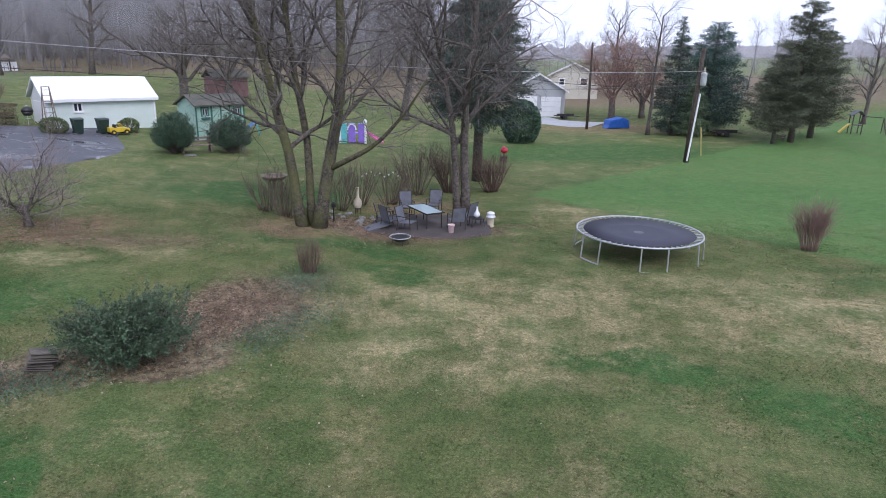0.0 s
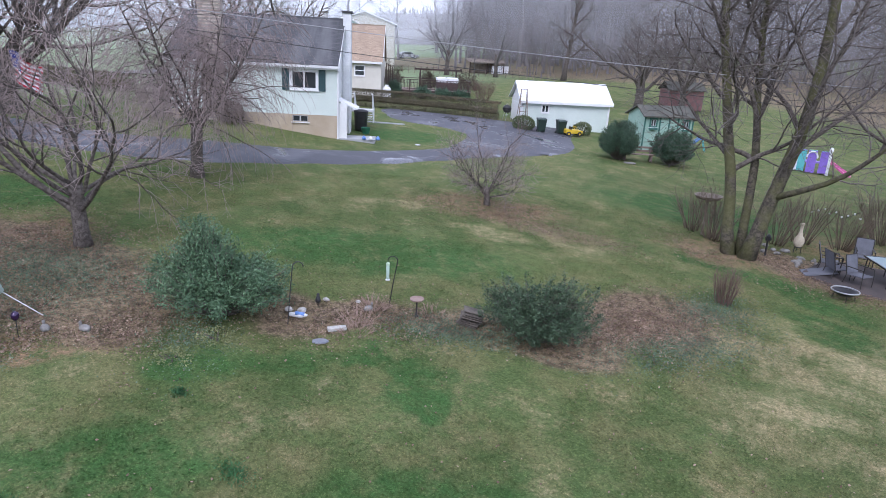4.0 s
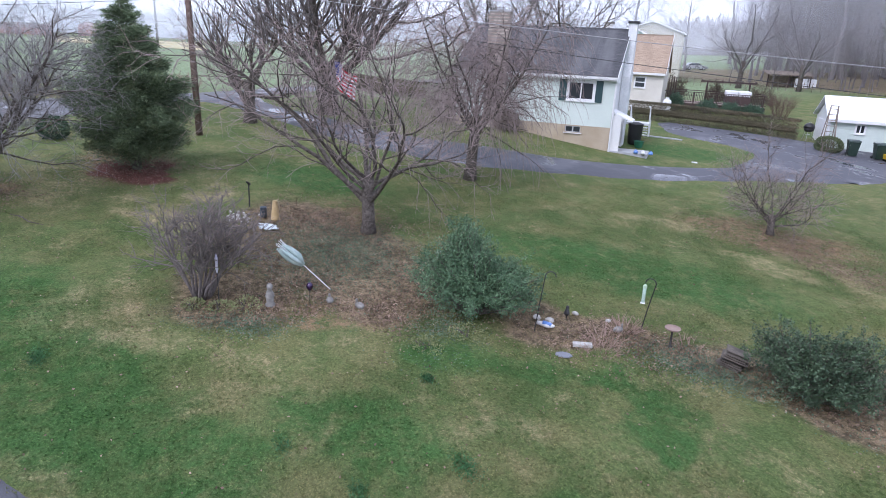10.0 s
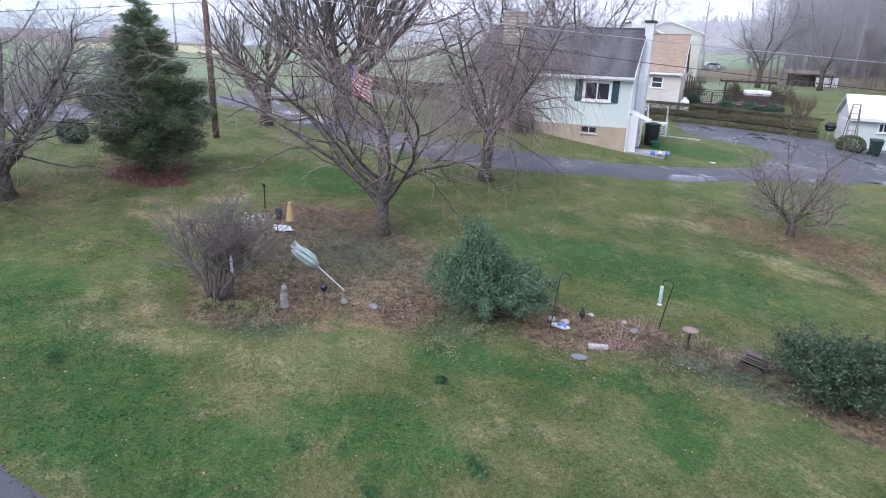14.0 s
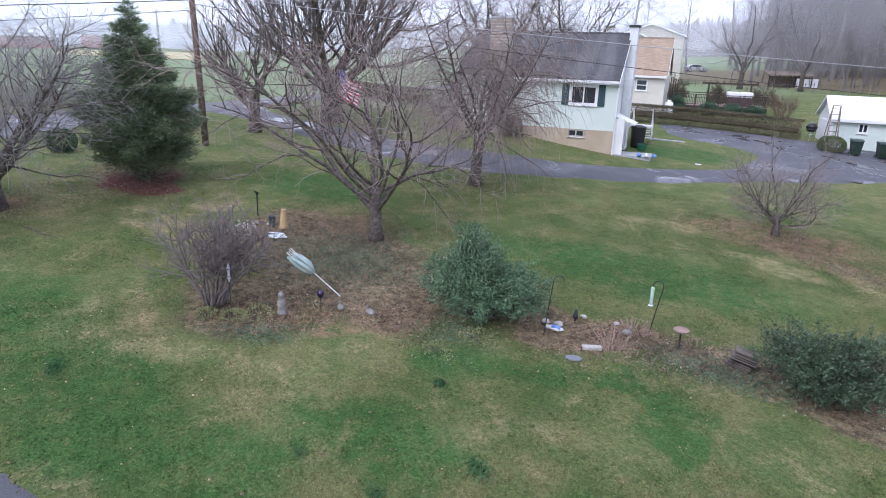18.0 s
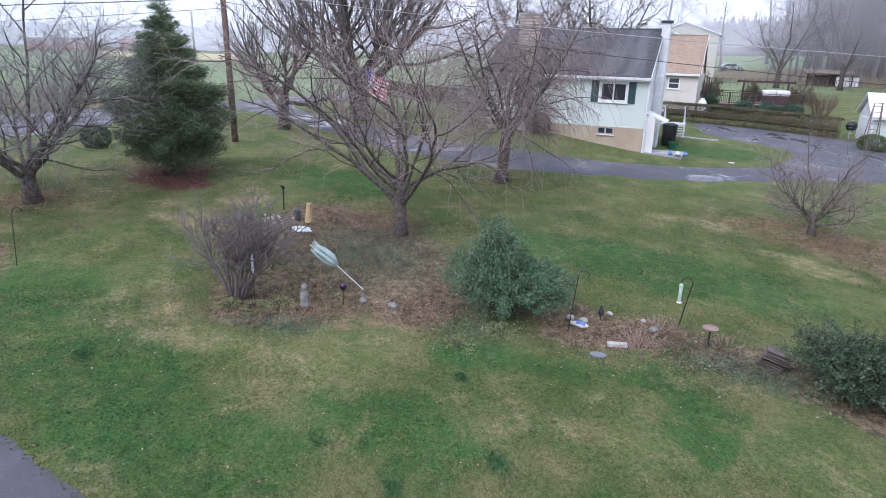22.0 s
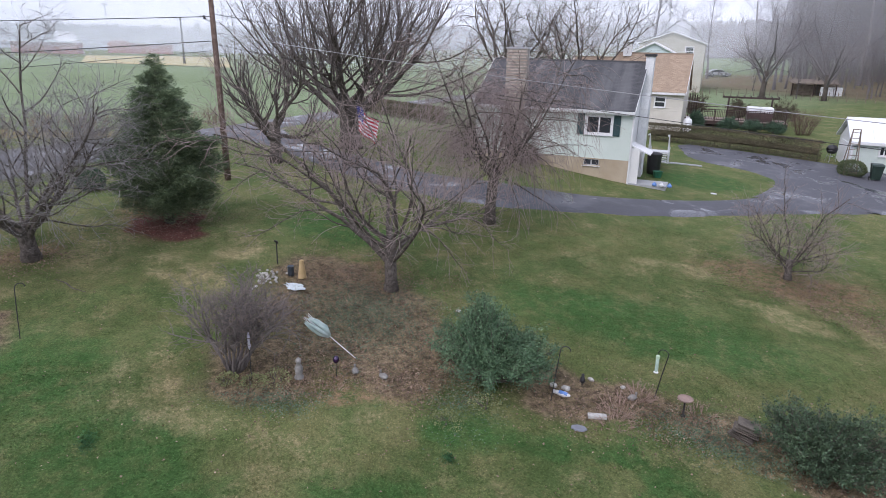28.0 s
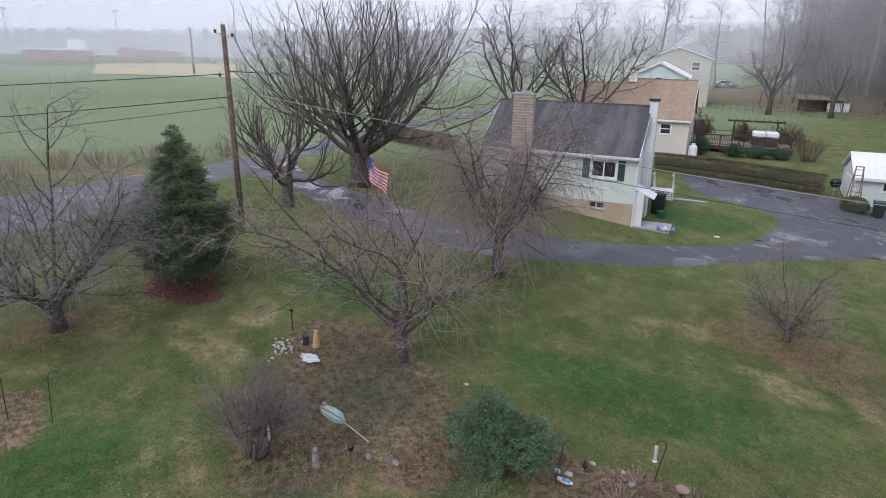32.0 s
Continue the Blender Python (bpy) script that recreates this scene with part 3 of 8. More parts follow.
strip("road", [(-24, -20), (-30.1, -8.5), (-34.7, -3.8), (-40.2, 1.3), (-47.2, 7.2), (-53.1, 12), (-60.6, 18.3), (-72, 30), (-92, 55)],
      [(-34, -24), (-39.9, -9.7), (-43.5, -5.0), (-46.5, 0.6), (-53.6, 7.2), (-59.8, 13), (-67.6, 20.2), (-78, 31), (-98, 54)], M_ROAD, "grey wet two-lane asphalt road", "road", 0.06)
strip("driveway", [(-42.5, 2.8), (-38.6, 4.9), (-31.7, 7.0), (-26.3, 9.4), (-23.6, 13), (-22.4, 15.3), (-21.3, 19.0), (-20.6, 23.5), (-19.8, 28.1), (-19.0, 32.0)],
      [(-47.5, 7.5), (-42.1, 7.4), (-36.0, 9.6), (-30.9, 11.6), (-28.0, 14.2), (-25.5, 16.9), (-24.3, 19.4), (-23.5, 22.3), (-23.2, 25.0), (-23.4, 27.2)], M_DRIVE, "dark wet asphalt driveway", "driveway", 0.05)
strip("parking_area", [(-19.0, 31.6), (-19.2, 34.0), (-20.0, 36.4), (-21.4, 38.6), (-22.6, 41.4), (-23.6, 42.3)],
      [(-23.3, 26.8), (-25.2, 30.6), (-27.6, 31.9), (-32.0, 31.0), (-36.6, 33.4), (-37.2, 34.6)], M_DRIVE, "dark wet asphalt parking area with puddles", "driveway", 0.055, 14, 2)
strip("near_driveway", [(-7.0, -0.75), (-8.1, -1.25), (-9.15, -1.8), (-10.3, -2.8), (-11.0, -5.0), (-12, -9.0)],
      [(-2.0, -2.5), (-3.0, -4.5), (-4.0, -5.5), (-5.5, -7.0), (-7.0, -9.0), (-8.0, -11)], M_DRIVE, "dark asphalt drive beside the lawn", "driveway", 0.05, 8, 3)

AX = math.degrees(math.atan2(0.694, 0.72))  # the house's long side


def uv_by_slope(me):
    """Plane coordinates on each face, in metres: along the level line and up the slope."""
    layer = me.uv_layers.new(name="UVMap")
    for p in me.polygons:
        n = p.normal
        level = Vector((-n.y, n.x, 0))
        level = level.normalized() if level.length > 1e-4 else Vector((1, 0, 0))
        up = n.cross(level)
        for li in p.loop_indices:
            co = me.vertices[me.loops[li].vertex_index].co
            layer.data[li].uv = (co.dot(level), co.dot(up))


def lapped(solid, x0, x1, z0, z1, y, course=0.19, holes=(), face=-1, axis=0, tops=None):
    """Lapped siding on a wall that runs along x (axis 0) or y (axis 1), with openings left free."""
    n = max(1, round((z1 - z0) / course))
    h = (z1 - z0) / n
    for i in range(n):
        za, zb = z0 + i * h, z0 + (i + 1) * h
        cuts = [(a, b) for a, b, c, d in holes if c < zb - 0.02 and d > za + 0.02]
        lo, hi = (x0, x1) if tops is None else tops((za + zb) / 2)
        edges = [lo, *sorted(v for c in cuts for v in c), hi]
        for a, b in zip(edges[::2], edges[1::2]):
            if b - a < 0.01:
                continue
            out = [(y, za), (y + face * 0.028, za), (y + face * 0.006, zb), (y, zb)]
            if axis == 0:
                solid.prism(out, 0, a, b)
            else:
                solid.prism(out, 1, a, b)
    return solid


def gable_roof(parent, x0, x1, y0, y1, ze, zr, over, material, thick=0.14, name="roof", end=0.25):
    """Two slopes over a body; y0 and y1 are the eaves' walls."""
    ym = (y0 + y1) / 2
    k = (zr - ze) / (ym - y0 + over)
    s = Solid()
    a, b = x0 - end, x1 + end
    s.prism([(y0 - over, ze), (ym, zr), (ym, zr - thick), (y0 - over, ze - thick)], 0, a, b)
    s.prism([(y1 + over, ze), (y1 + over, ze - thick), (ym, zr - thick), (ym, zr)], 0, a, b)
    me = s.data(name, material)
    uv_by_slope(me)
    ob = part(name, me, None, parent)
    part("ridge_cap", Solid().prism([(ym - 0.14, zr - 0.14 * k + 0.015), (ym, zr + 0.025), (ym + 0.14, zr - 0.14 * k + 0.015), (ym, zr - 0.05)], 0, a, b), material, ob)
    return ob


def window(parent, x0, x1, z0, z1, y, face=-1, panes=2, upright=True, trim=0.11, name="window", frame_m=None):
    """A window in a wall along x: trim, sill, sashes and glass panes."""
    f = face
    frame_ob = part(name, Solid().box(((x0 + x1) / 2, y + f * 0.03, z1 + trim / 2), (x1 - x0 + 2 * trim, 0.06, trim)).box(((x0 + x1) / 2, y + f * 0.03, z0 - trim / 2), (x1 - x0 + 2 * trim, 0.06, trim))
                    .box((x0 - trim / 2, y + f * 0.03, (z0 + z1) / 2), (trim, 0.06, z1 - z0)).box((x1 + trim / 2, y + f * 0.03, (z0 + z1) / 2), (trim, 0.06, z1 - z0)), frame_m or M_TRIM, parent, "" if frame_m else "white window trim")
    part("sill", Solid().box(((x0 + x1) / 2, y + f * 0.06, z0 - trim), (x1 - x0 + 2 * trim + 0.06, 0.1, 0.035)), M_TRIM, frame_ob)
    for i in range(panes):
        if upright:
            a, b = x0 + (x1 - x0) * i / panes, x0 + (x1 - x0) * (i + 1) / panes
            c, d = z0, z1
        else:
            a, b = x0, x1
            c, d = z0 + (z1 - z0) * i / panes, z0 + (z1 - z0) * (i + 1) / panes
        w = 0.035
        sash_m = M_CONCRETE if frame_m else M_TRIM
        part("sash", Solid().box(((a + b) / 2, y + f * 0.012, d - w / 2), (b - a, 0.04, w)).box(((a + b) / 2, y + f * 0.012, c + w / 2), (b - a, 0.04, w))
             .box((a + w / 2, y + f * 0.012, (c + d) / 2), (w, 0.04, d - c - 2 * w)).box((b - w / 2, y + f * 0.012, (c + d) / 2), (w, 0.04, d - c - 2 * w)), sash_m, frame_ob)
        part("pane", Solid().box(((a + b) / 2, y + f * 0.004, (c + d) / 2), (b - a - 2 * w, 0.012, d - c - 2 * w)), M_GLASS, frame_ob)
    return frame_ob


def wall_with_holes(x0, x1, z0, z1, y0, y1, holes):
    """A wall slab along x with openings that go through it."""
    s = Solid()
    xs = sorted({x0, x1, *(v for h in holes for v in h[:2])})
    for a, b in zip(xs, xs[1:]):
        zs = [(z0, z1)]
        for ha, hb, hc, hd in holes:
            if ha <= a + 1e-6 and hb >= b - 1e-6:
                zs = [seg for lo, hi in zs for seg in ((lo, min(hi, hc)), (max(lo, hd), hi)) if seg[1] - seg[0] > 1e-4]
        for lo, hi in zs:
            s.box(((a + b) / 2, (y0 + y1) / 2, (lo + hi) / 2), (b - a, y1 - y0, hi - lo))
    return s


# ---- the green-sided house ----
def green_house():
    h = thing("house", pose(-26.35, 21.53, lie(-28.5, 19.5), 0, 0, AX) @ Matrix.Diagonal((1, 0.78, 1, 1)), "small house with pale green lapped siding and dark shingle roof", "house")
    win, base_win = (-2.30, -1.05, 3.42, 4.27), (-2.30, -1.50, 1.72, 2.04)
    found = part("foundation", wall_with_holes(-8.5, 0, 0.2, 2.09, 0.02, 0.3, [base_win]).box((-8.36, 4.15, 1.15), (0.28, 7.7, 1.88)).box((-0.14, 4.15, 1.15), (0.28, 7.7, 1.88)).box((-4.25, 8.0, 1.15), (8.5, 0.3, 1.88)), M_FOUND, h, "tan block foundation")
    walls = part("wall", wall_with_holes(-8.5, 0, 2.095, 4.62, 0.03, 0.2, [win]).box((-4.25, 7.97, 3.36), (8.5, 0.2, 2.52)).prism([(0.21, 2.095), (7.86, 2.095), (7.86, 4.62), (4, 6.75), (0.21, 4.62)], 0, -8.5, -8.3)
                 .prism([(0.21, 2.095), (7.86, 2.095), (7.86, 4.62), (4, 6.75), (0.21, 4.62)], 0, -0.2, 0), M_SIDING, h)
    part("siding", lapped(Solid(), -8.5, 0, 2.09, 4.6, 0.03, 0.165, [(win[0] - 0.1, win[1] + 0.1, win[2] - 0.1, win[3] + 0.1)]), M_SIDING, walls, "pale green lapped boards")
    part("gable_siding", lapped(Solid(), 0.0, 8.0, 2.09, 6.7, 0.0, 0.165, (), 1, 1, lambda z: (0.05, 7.95) if z < 4.6 else (0.05 + (z - 4.6) * 1.86, 7.95 - (z - 4.6) * 1.86)), M_SIDING_W, walls, "white lapped boards")
    roof = gable_roof(h, -8.5, 0, 0, 8, 4.66, 7.02, 0.35, M_ROOF_DARK, end=0.12)
    part("gutter", Solid().prism([(-0.47, 4.48), (-0.36, 4.48), (-0.35, 4.6), (-0.49, 4.6)], 0, -8.62, 0.12), M_TRIM, roof, "white gutter")
    part("fascia", Solid().box((-4.25, -0.33, 4.5), (8.7, 0.03, 0.2)), M_TRIM, roof)
    part("soffit", Solid().box((-4.25, -0.15, 4.44), (8.7, 0.34, 0.02)), M_TRIM, roof)
    for e in (0.125, -8.635):
        part("rake_board", Solid().prism([(-0.36, 4.5), (4, 6.86), (4, 7.0), (-0.36, 4.66)], 0, e - 0.015, e + 0.015).prism([(8.36, 4.5), (8.36, 4.66), (4, 7.0), (4, 6.86)], 0, e - 0.015, e + 0.015), M_TRIM, roof)
    part("downspout", Solid().tube([(0.06, -0.4, 4.5), (0.06, -0.1, 4.3), (0.06, -0.07, 0.85), (0.2, -0.25, 0.8)], 0.045, 6), M_TRIM, roof, "white downspout")
    w = window(h, *win, 0.0)
    for a, b in ((-2.32, -2.02), (-1.98, -1.68), (-1.66, -1.36), (-1.33, -1.03)):
        part("curtain", Solid().prism([(a, 3.45), (a + 0.10 if a < -1.8 else b - 0.1, 3.45), (b if a < -1.8 else a, 4.25), (a if a < -1.8 else b, 4.25)][:4], 1, 0.10, 0.12), M_COVER, w, "pale curtain")
    for a, b in ((-2.80, -2.43), (-0.93, -0.58)):
        sh = Solid().box(((a + b) / 2, -0.03, 3.845), (b - a, 0.05, 1.08))
        for i in range(9):
            sh.box(((a + b) / 2, -0.06, 3.42 + i * 0.105), (b - a - 0.09, 0.015, 0.075))
        part("shutter", sh, M_SHUTTER, h, "dark teal louvred shutter")
    window(h, *base_win, 0.02, panes=2, trim=0.05, name="basement_window", frame_m=M_FOUND)
    # brick chimney on the front
    ch = part("brick_chimney", Solid().box((-6.2, -0.22, 3.9), (1.12, 0.56, 7.3)), M_MORTAR, h, "tall pale brick chimney")
    rnd = random.Random(4)
    for i in range(44):
        z = 0.75 + i * 0.155
        wide = 0.0 if z < 6.6 else 0.02
        for j in range(6):
            x = -6.78 + 0.1 + (j + (0.5 if i % 2 else 0)) * 0.196
            if x > -5.66:
                continue
            part("brick", BRICK, None, ch, m=pose(x, -0.51 - wide + rnd.uniform(-0.004, 0.004), z)) if z > 0.9 else None
    part("chimney_cap", Solid().box((-6.2, -0.22, 7.57), (1.26, 0.7, 0.08)).box((-6.2, -0.22, 7.66), (0.4, 0.3, 0.12)), M_CONCRETE, ch)
    # white chimney on the gable
    wc = part("white_chimney", Solid().prism([(2.9, 0.5), (4.3, 0.5), (4.3, 4.6), (4.0, 5.4), (4.0, 7.3), (3.3, 7.3), (3.3, 5.4), (2.9, 4.6)], 0, 0.03, 0.46), M_WHITE_MASONRY, h, "white painted chimney", bevel=0.02)
    part("chimney_crown", Solid().box((0.245, 3.65, 7.36), (0.56, 0.84, 0.12)), M_BLACK, wc, "dark chimney crown")
    # lean-to over the basement door with a lamp, and the back steps
    lean = part("door_hood", Solid().prism([(0.02, 2.95), (1.05, 2.50), (1.05, 2.44), (0.02, 2.86)], 1, 0.1, 1.9), M_TRIM, h, "white sloping door hood")
    part("hood_panel", Solid().box((0.28, 0.1, 1.75), (0.5, 0.07, 2.0)), M_SIDING_W, lean, "white side panel")
    part("wall_lamp", Solid().lathe([(0.02, 0), (0.06, 0.02), (0.07, 0.1), (0.03, 0.14)], 8, (0.45, 0.9, 2.3)), M_COVER, lean)
    part("stoop", Solid().box((1.05, 0.9, 0.62), (1.9, 1.9, 0.62)), M_CONCRETE, h, "grey concrete stoop", bevel=0.02)
    st = part("back_steps", Solid().box((0.95, 6.9, 1.95), (1.3, 1.2, 0.12)), M_TRIM, h, "white wooden back steps")
    for i in range(5):
        part("tread", Solid().box((0.95, 7.65 + i * 0.28, 1.8 - i * 0.17), (1.0, 0.3, 0.05)), M_TRIM, st)
    for x in (0.4, 1.5):
        part("handrail", Solid().bar((x, 6.3, 2.95), (x, 7.5, 2.9), 0.06).bar((x, 7.5, 2.9), (x, 9.2, 1.95), 0.06), M_TRIM, st)
        for i in range(12):
            y = 7.55 + i * 0.14
            part("baluster", Solid().bar((x, y, 1.9 - i * 0.08), (x, y, 2.86 - i * 0.079), 0.035), M_TRIM, st)
        part("newel", Solid().box((x, 9.25, 1.5), (0.1, 0.1, 1.0)), M_TRIM, st)
    return h


BRICK = Solid().box((0, 0, 0), (0.186, 0.03, 0.066)).data("brick", M_BRICK)
house = green_house()


# ---- the white garage ----
def garage():
    g = thing("garage", pose(-22.3, 44.0, lie(-24.7, 41.5), 0, 0, AX + 1.5), "low garage with pale green siding and white metal roof", "garage")
    win = (-4.98, -4.50, 1.18, 1.70)
    part("wall", wall_with_holes(-6.5, 0.1, -0.5, 1.9, 0.0, 0.15, [win]).box((-3.2, 4.2, 0.7), (6.6, 0.15, 2.4)).prism([(0.15, -0.5), (4.12, -0.5), (4.12, 1.9), (2.13, 3.05), (0.15, 1.9)], 0, -0.02, 0.1), M_SIDING, g)
    end = part("gable_wall", Solid().prism([(0.15, -0.5), (4.12, -0.5), (4.12, 1.9), (2.13, 3.05), (0.15, 1.9)], 0, -6.5, -6.35), M_SIDING_W, g, "white gable wall")
    part("siding", lapped(Solid(), -6.5, 0.1, -0.4, 1.85, 0.0, 0.15, [(win[0] - 0.08, win[1] + 0.08, win[2] - 0.08, win[3] + 0.08)]), M_SIDING, g, "pale green lapped boards")
    part("corner_board", Solid().box((-6.48, -0.02, 0.7), (0.12, 0.09, 2.4)), M_TRIM, g)
    part("corner_board", Solid().box((0.07, -0.02, 0.7), (0.12, 0.09, 2.4)), M_TRIM, g)
    part("garage_door", Solid().box((-6.53, 2.1, 0.75), (0.06, 2.5, 2.0)), M_TRIM, end, "white overhead door")
    roof = gable_roof(g, -6.5, 0.1, 0, 4.27, 1.98, 3.28, 0.3, M_ROOF_WHITE, 0.1, end=0.22)
    for i in range(17):
        x = -6.65 + i * 0.42
        part("roof_rib", Solid().prism([(-0.3, 1.985), (2.13, 3.285), (2.13, 3.31), (-0.3, 2.01)], 0, x, x + 0.03), M_ROOF_WHITE, roof)
    part("fascia", Solid().box((-3.2, -0.29, 1.86), (7.0, 0.04, 0.14)), M_TRIM, roof)
    window(g, *win, 0.0, panes=2, trim=0.07)
    return g


garage()


def garden_shed():
    g = thing("garden_shed", pose(-17.65, 40.15, lie(-16.8, 41.7), 0, 0, AX + 7), "small sea-green wooden shed with dark green trim", "shed")
    base = -0.75
    part("wall", wall_with_holes(0, 3.5, base, 1.5, 0, 0.1, [(0.42, 0.85, 0.80, 1.32), (2.75, 3.2, 0.75, 1.25)]).box((1.75, 2.35, 0.4), (3.5, 0.1, 2.3)).prism([(0.1, base), (2.3, base), (2.3, 1.5), (1.0, 2.1), (0.1, 1.5)], 0, 0, 0.1).prism([(0.1, base), (2.3, base), (2.3, 1.5), (1.0, 2.1), (0.1, 1.5)], 0, 3.4, 3.5), M_SHED, g)
    s = Solid()
    s.prism([(-0.25, 1.5), (1.0, 2.13), (1.0, 2.05), (-0.25, 1.42)], 0, -0.2, 3.7).prism([(2.6, 1.45), (2.6, 1.37), (1.0, 2.05), (1.0, 2.13)], 0, -0.2, 3.7)
    me = s.data("roof", M_SHED_ROOF)
    part("roof", me, None, g, "mossy brown shingle roof")
    for x in (0.03, 1.1, 1.75, 2.4, 3.47):
        part("trim_board", Solid().box((x, -0.02, 0.37), (0.09, 0.045, 2.22)), M_SHED_TRIM, g)
    part("trim_board", Solid().box((1.75, -0.02, 1.45), (3.34, 0.05, 0.09)), M_SHED_TRIM, g)
    for a in (1.15, 1.8):
        d = part("door", Solid().box((a + 0.275, -0.025, 0.35), (0.54, 0.04, 1.95)), M_SHED, g, "sea-green shed door")
        part("batten", Solid().bar((a + 0.04, -0.055, -0.5), (a + 0.5, -0.055, 0.3), 0.06, 0.02), M_SHED_TRIM, d)
        part("hinge", Solid().box((a + 0.1, -0.05, 1.1), (0.2, 0.015, 0.04)), M_BLACK, d)
    for w in ((0.46, 0.81, 0.84, 1.28), (2.79, 3.16, 0.79, 1.21)):
        o = window(g, *w, 0.0, panes=2, trim=0.1, frame_m=M_SHED_TRIM)
        part("flower_box", Solid().box(((w[0] + w[1]) / 2, -0.1, w[2] - 0.16), (0.55, 0.14, 0.12)), M_SHED_TRIM, o)
    return g


garden_shed()


# ---- the cream house with tan roof, behind ----
def cream_house():
    h = thing("house", pose(-44.45, 37.7, lie(-43.3, 39), 0, 0, AX), "cream-sided house with tan shingle roof", "house")
    win = (0.60, 1.43, 3.36, 4.2)
    w = part("wall", wall_with_holes(-7.6, 2.9, 0.8, 4.55, 0, 0.2, [win]).box((-2.35, 7.9, 2.7), (10.5, 0.2, 3.7)).prism([(0.2, 0.8), (7.8, 0.8), (7.8, 4.55), (4, 7.55), (0.2, 4.55)], 0, 2.7, 2.9).prism([(0.2, 0.8), (7.8, 0.8), (7.8, 4.55), (4, 7.55), (0.2, 4.55)], 0, -7.6, -7.4), M_SIDING_CREAM, h)
    part("siding", lapped(Solid(), -7.6, 2.9, 1.2, 4.5, 0.0, 0.2, [(win[0] - 0.1, win[1] + 0.1, win[2] - 0.1, win[3] + 0.1)]), M_SIDING_CREAM, w)
    r = gable_roof(h, -3.4, 2.9, 0, 8, 4.62, 7.78, 0.35, M_ROOF_TAN, end=0.15)
    part("fascia", Solid().box((-2.3, -0.36, 4.5), (10.6, 0.04, 0.18)), M_TRIM, r)
    gable_roof(h, -7.6, -3.45, 0.4, 7.6, 4.55, 7.35, 0.3, M_ROOF_TAN, name="lower_roof", end=0.05)
    part("rake_board", Solid().prism([(-0.36, 4.45), (4, 7.6), (4, 7.78), (-0.36, 4.62)], 0, 3.05, 3.08), M_TRIM, r)
    window(h, *win, 0.0, panes=2, upright=False, trim=0.08)
    window(h, -1.2, -0.7, 1.5, 2.1, 0.0, panes=1, trim=0.06)
    c = part("chimney", Solid().box((-2.6, 3.6, 8.0), (0.7, 0.6, 1.1)), M_TRIM, h)
    part("chimney_cap", Solid().box((-2.6, 3.6, 8.62), (0.85, 0.75, 0.16)), M_STONE, c)
    part("vent_pipe", Solid().tube([(0.1, -0.15, 3.5), (0.1, -0.15, 3.9)], 0.05, 6), M_GALV, h)
    for i in range(4):
        part("stair_rail", Solid().bar((3.3 + i * 0.15, 2.0 + i * 1.4, 1.4), (3.3 + i * 0.15, 2.0 + i * 1.4, 4.5 - i * 0.1), 0.09), M_DECK_DARK, h)
    return h


cream_house()


def far_house(x, y, rz, wide, deep, wall_h, ridge, wall_m, roof_m, label, windows, base):
    """A distant house, its gable end towards the yard."""
    h = thing("house", pose(x, y, base, 0, 0, rz), label, "house")
    holes = list(windows)
    part("wall", wall_with_holes(-wide / 2, wide / 2, 0, wall_h, 0, 0.2, [q for q in holes if q[3] < wall_h]), wall_m, h)
    part("side_wall", Solid().box((-wide / 2 + 0.1, deep / 2, wall_h / 2), (0.2, deep - 0.4, wall_h)), wall_m, h)
    part("side_wall", Solid().box((wide / 2 - 0.1, deep / 2, wall_h / 2), (0.2, deep - 0.4, wall_h)), wall_m, h)
    part("back_wall", Solid().box((0, deep - 0.1, wall_h / 2), (wide, 0.2, wall_h)), wall_m, h)
    part("gable", Solid().prism([(-wide / 2, wall_h), (wide / 2, wall_h), (0, ridge - 0.12)], 1, 0.0, 0.2), wall_m, h)
    part("gable", Solid().prism([(-wide / 2, wall_h), (wide / 2, wall_h), (0, ridge - 0.12)], 1, deep - 0.2, deep), wall_m, h)
    s = Solid()
    o, t = 0.35, 0.14
    k = (ridge - wall_h) / (wide / 2)
    for a in (-1, 1):
        s.prism([(a * (wide / 2 + o), wall_h - k * o), (0, ridge), (0, ridge - t), (a * (wide / 2 + o), wall_h - k * o - t)], 1, -0.3, deep + 0.3)
    me = s.data("roof", roof_m)
    uv_by_slope(me)
    r = part("roof", me, None, h)
    for a in (-1, 1):
        part("rake_board", Solid().prism([(a * (wide / 2 + o), wall_h - k * o - 0.16), (a * (wide / 2 + o), wall_h - k * o + 0.02), (0, ridge + 0.02), (0, ridge - 0.16)], 1, -0.34, -0.3), M_TRIM, r)
    for q in holes:
        window(h, *q, -0.0 if q[3] < wall_h else -0.02, panes=2, upright=False, trim=0.09)
    return h


far_house(-60.8, 51.6, AX + 2, 6.2, 9, 5.9, 7.4, M_SIDING_AQUA, M_ROOF_WHITE, "pale aqua house with white roof behind the other roofs", [(-0.35, 0.35, 4.5, 5.7)], 2.05 + lie(-60.5, 52.2))
far_house(-78.3, 69.8, AX + 1, 9.4, 11, 7.4, 9.0, M_SIDING_BEIGE, M_ROOF_GREY, "two-storey beige house far behind", [(-3.0, -1.9, 5.4, 6.6), (2.0, 3.1, 5.6, 6.8), (-3.0, -1.9, 2.4, 3.6), (2.0, 3.1, 2.4, 3.6)], 2.8 + lie(-78.3, 69.8))

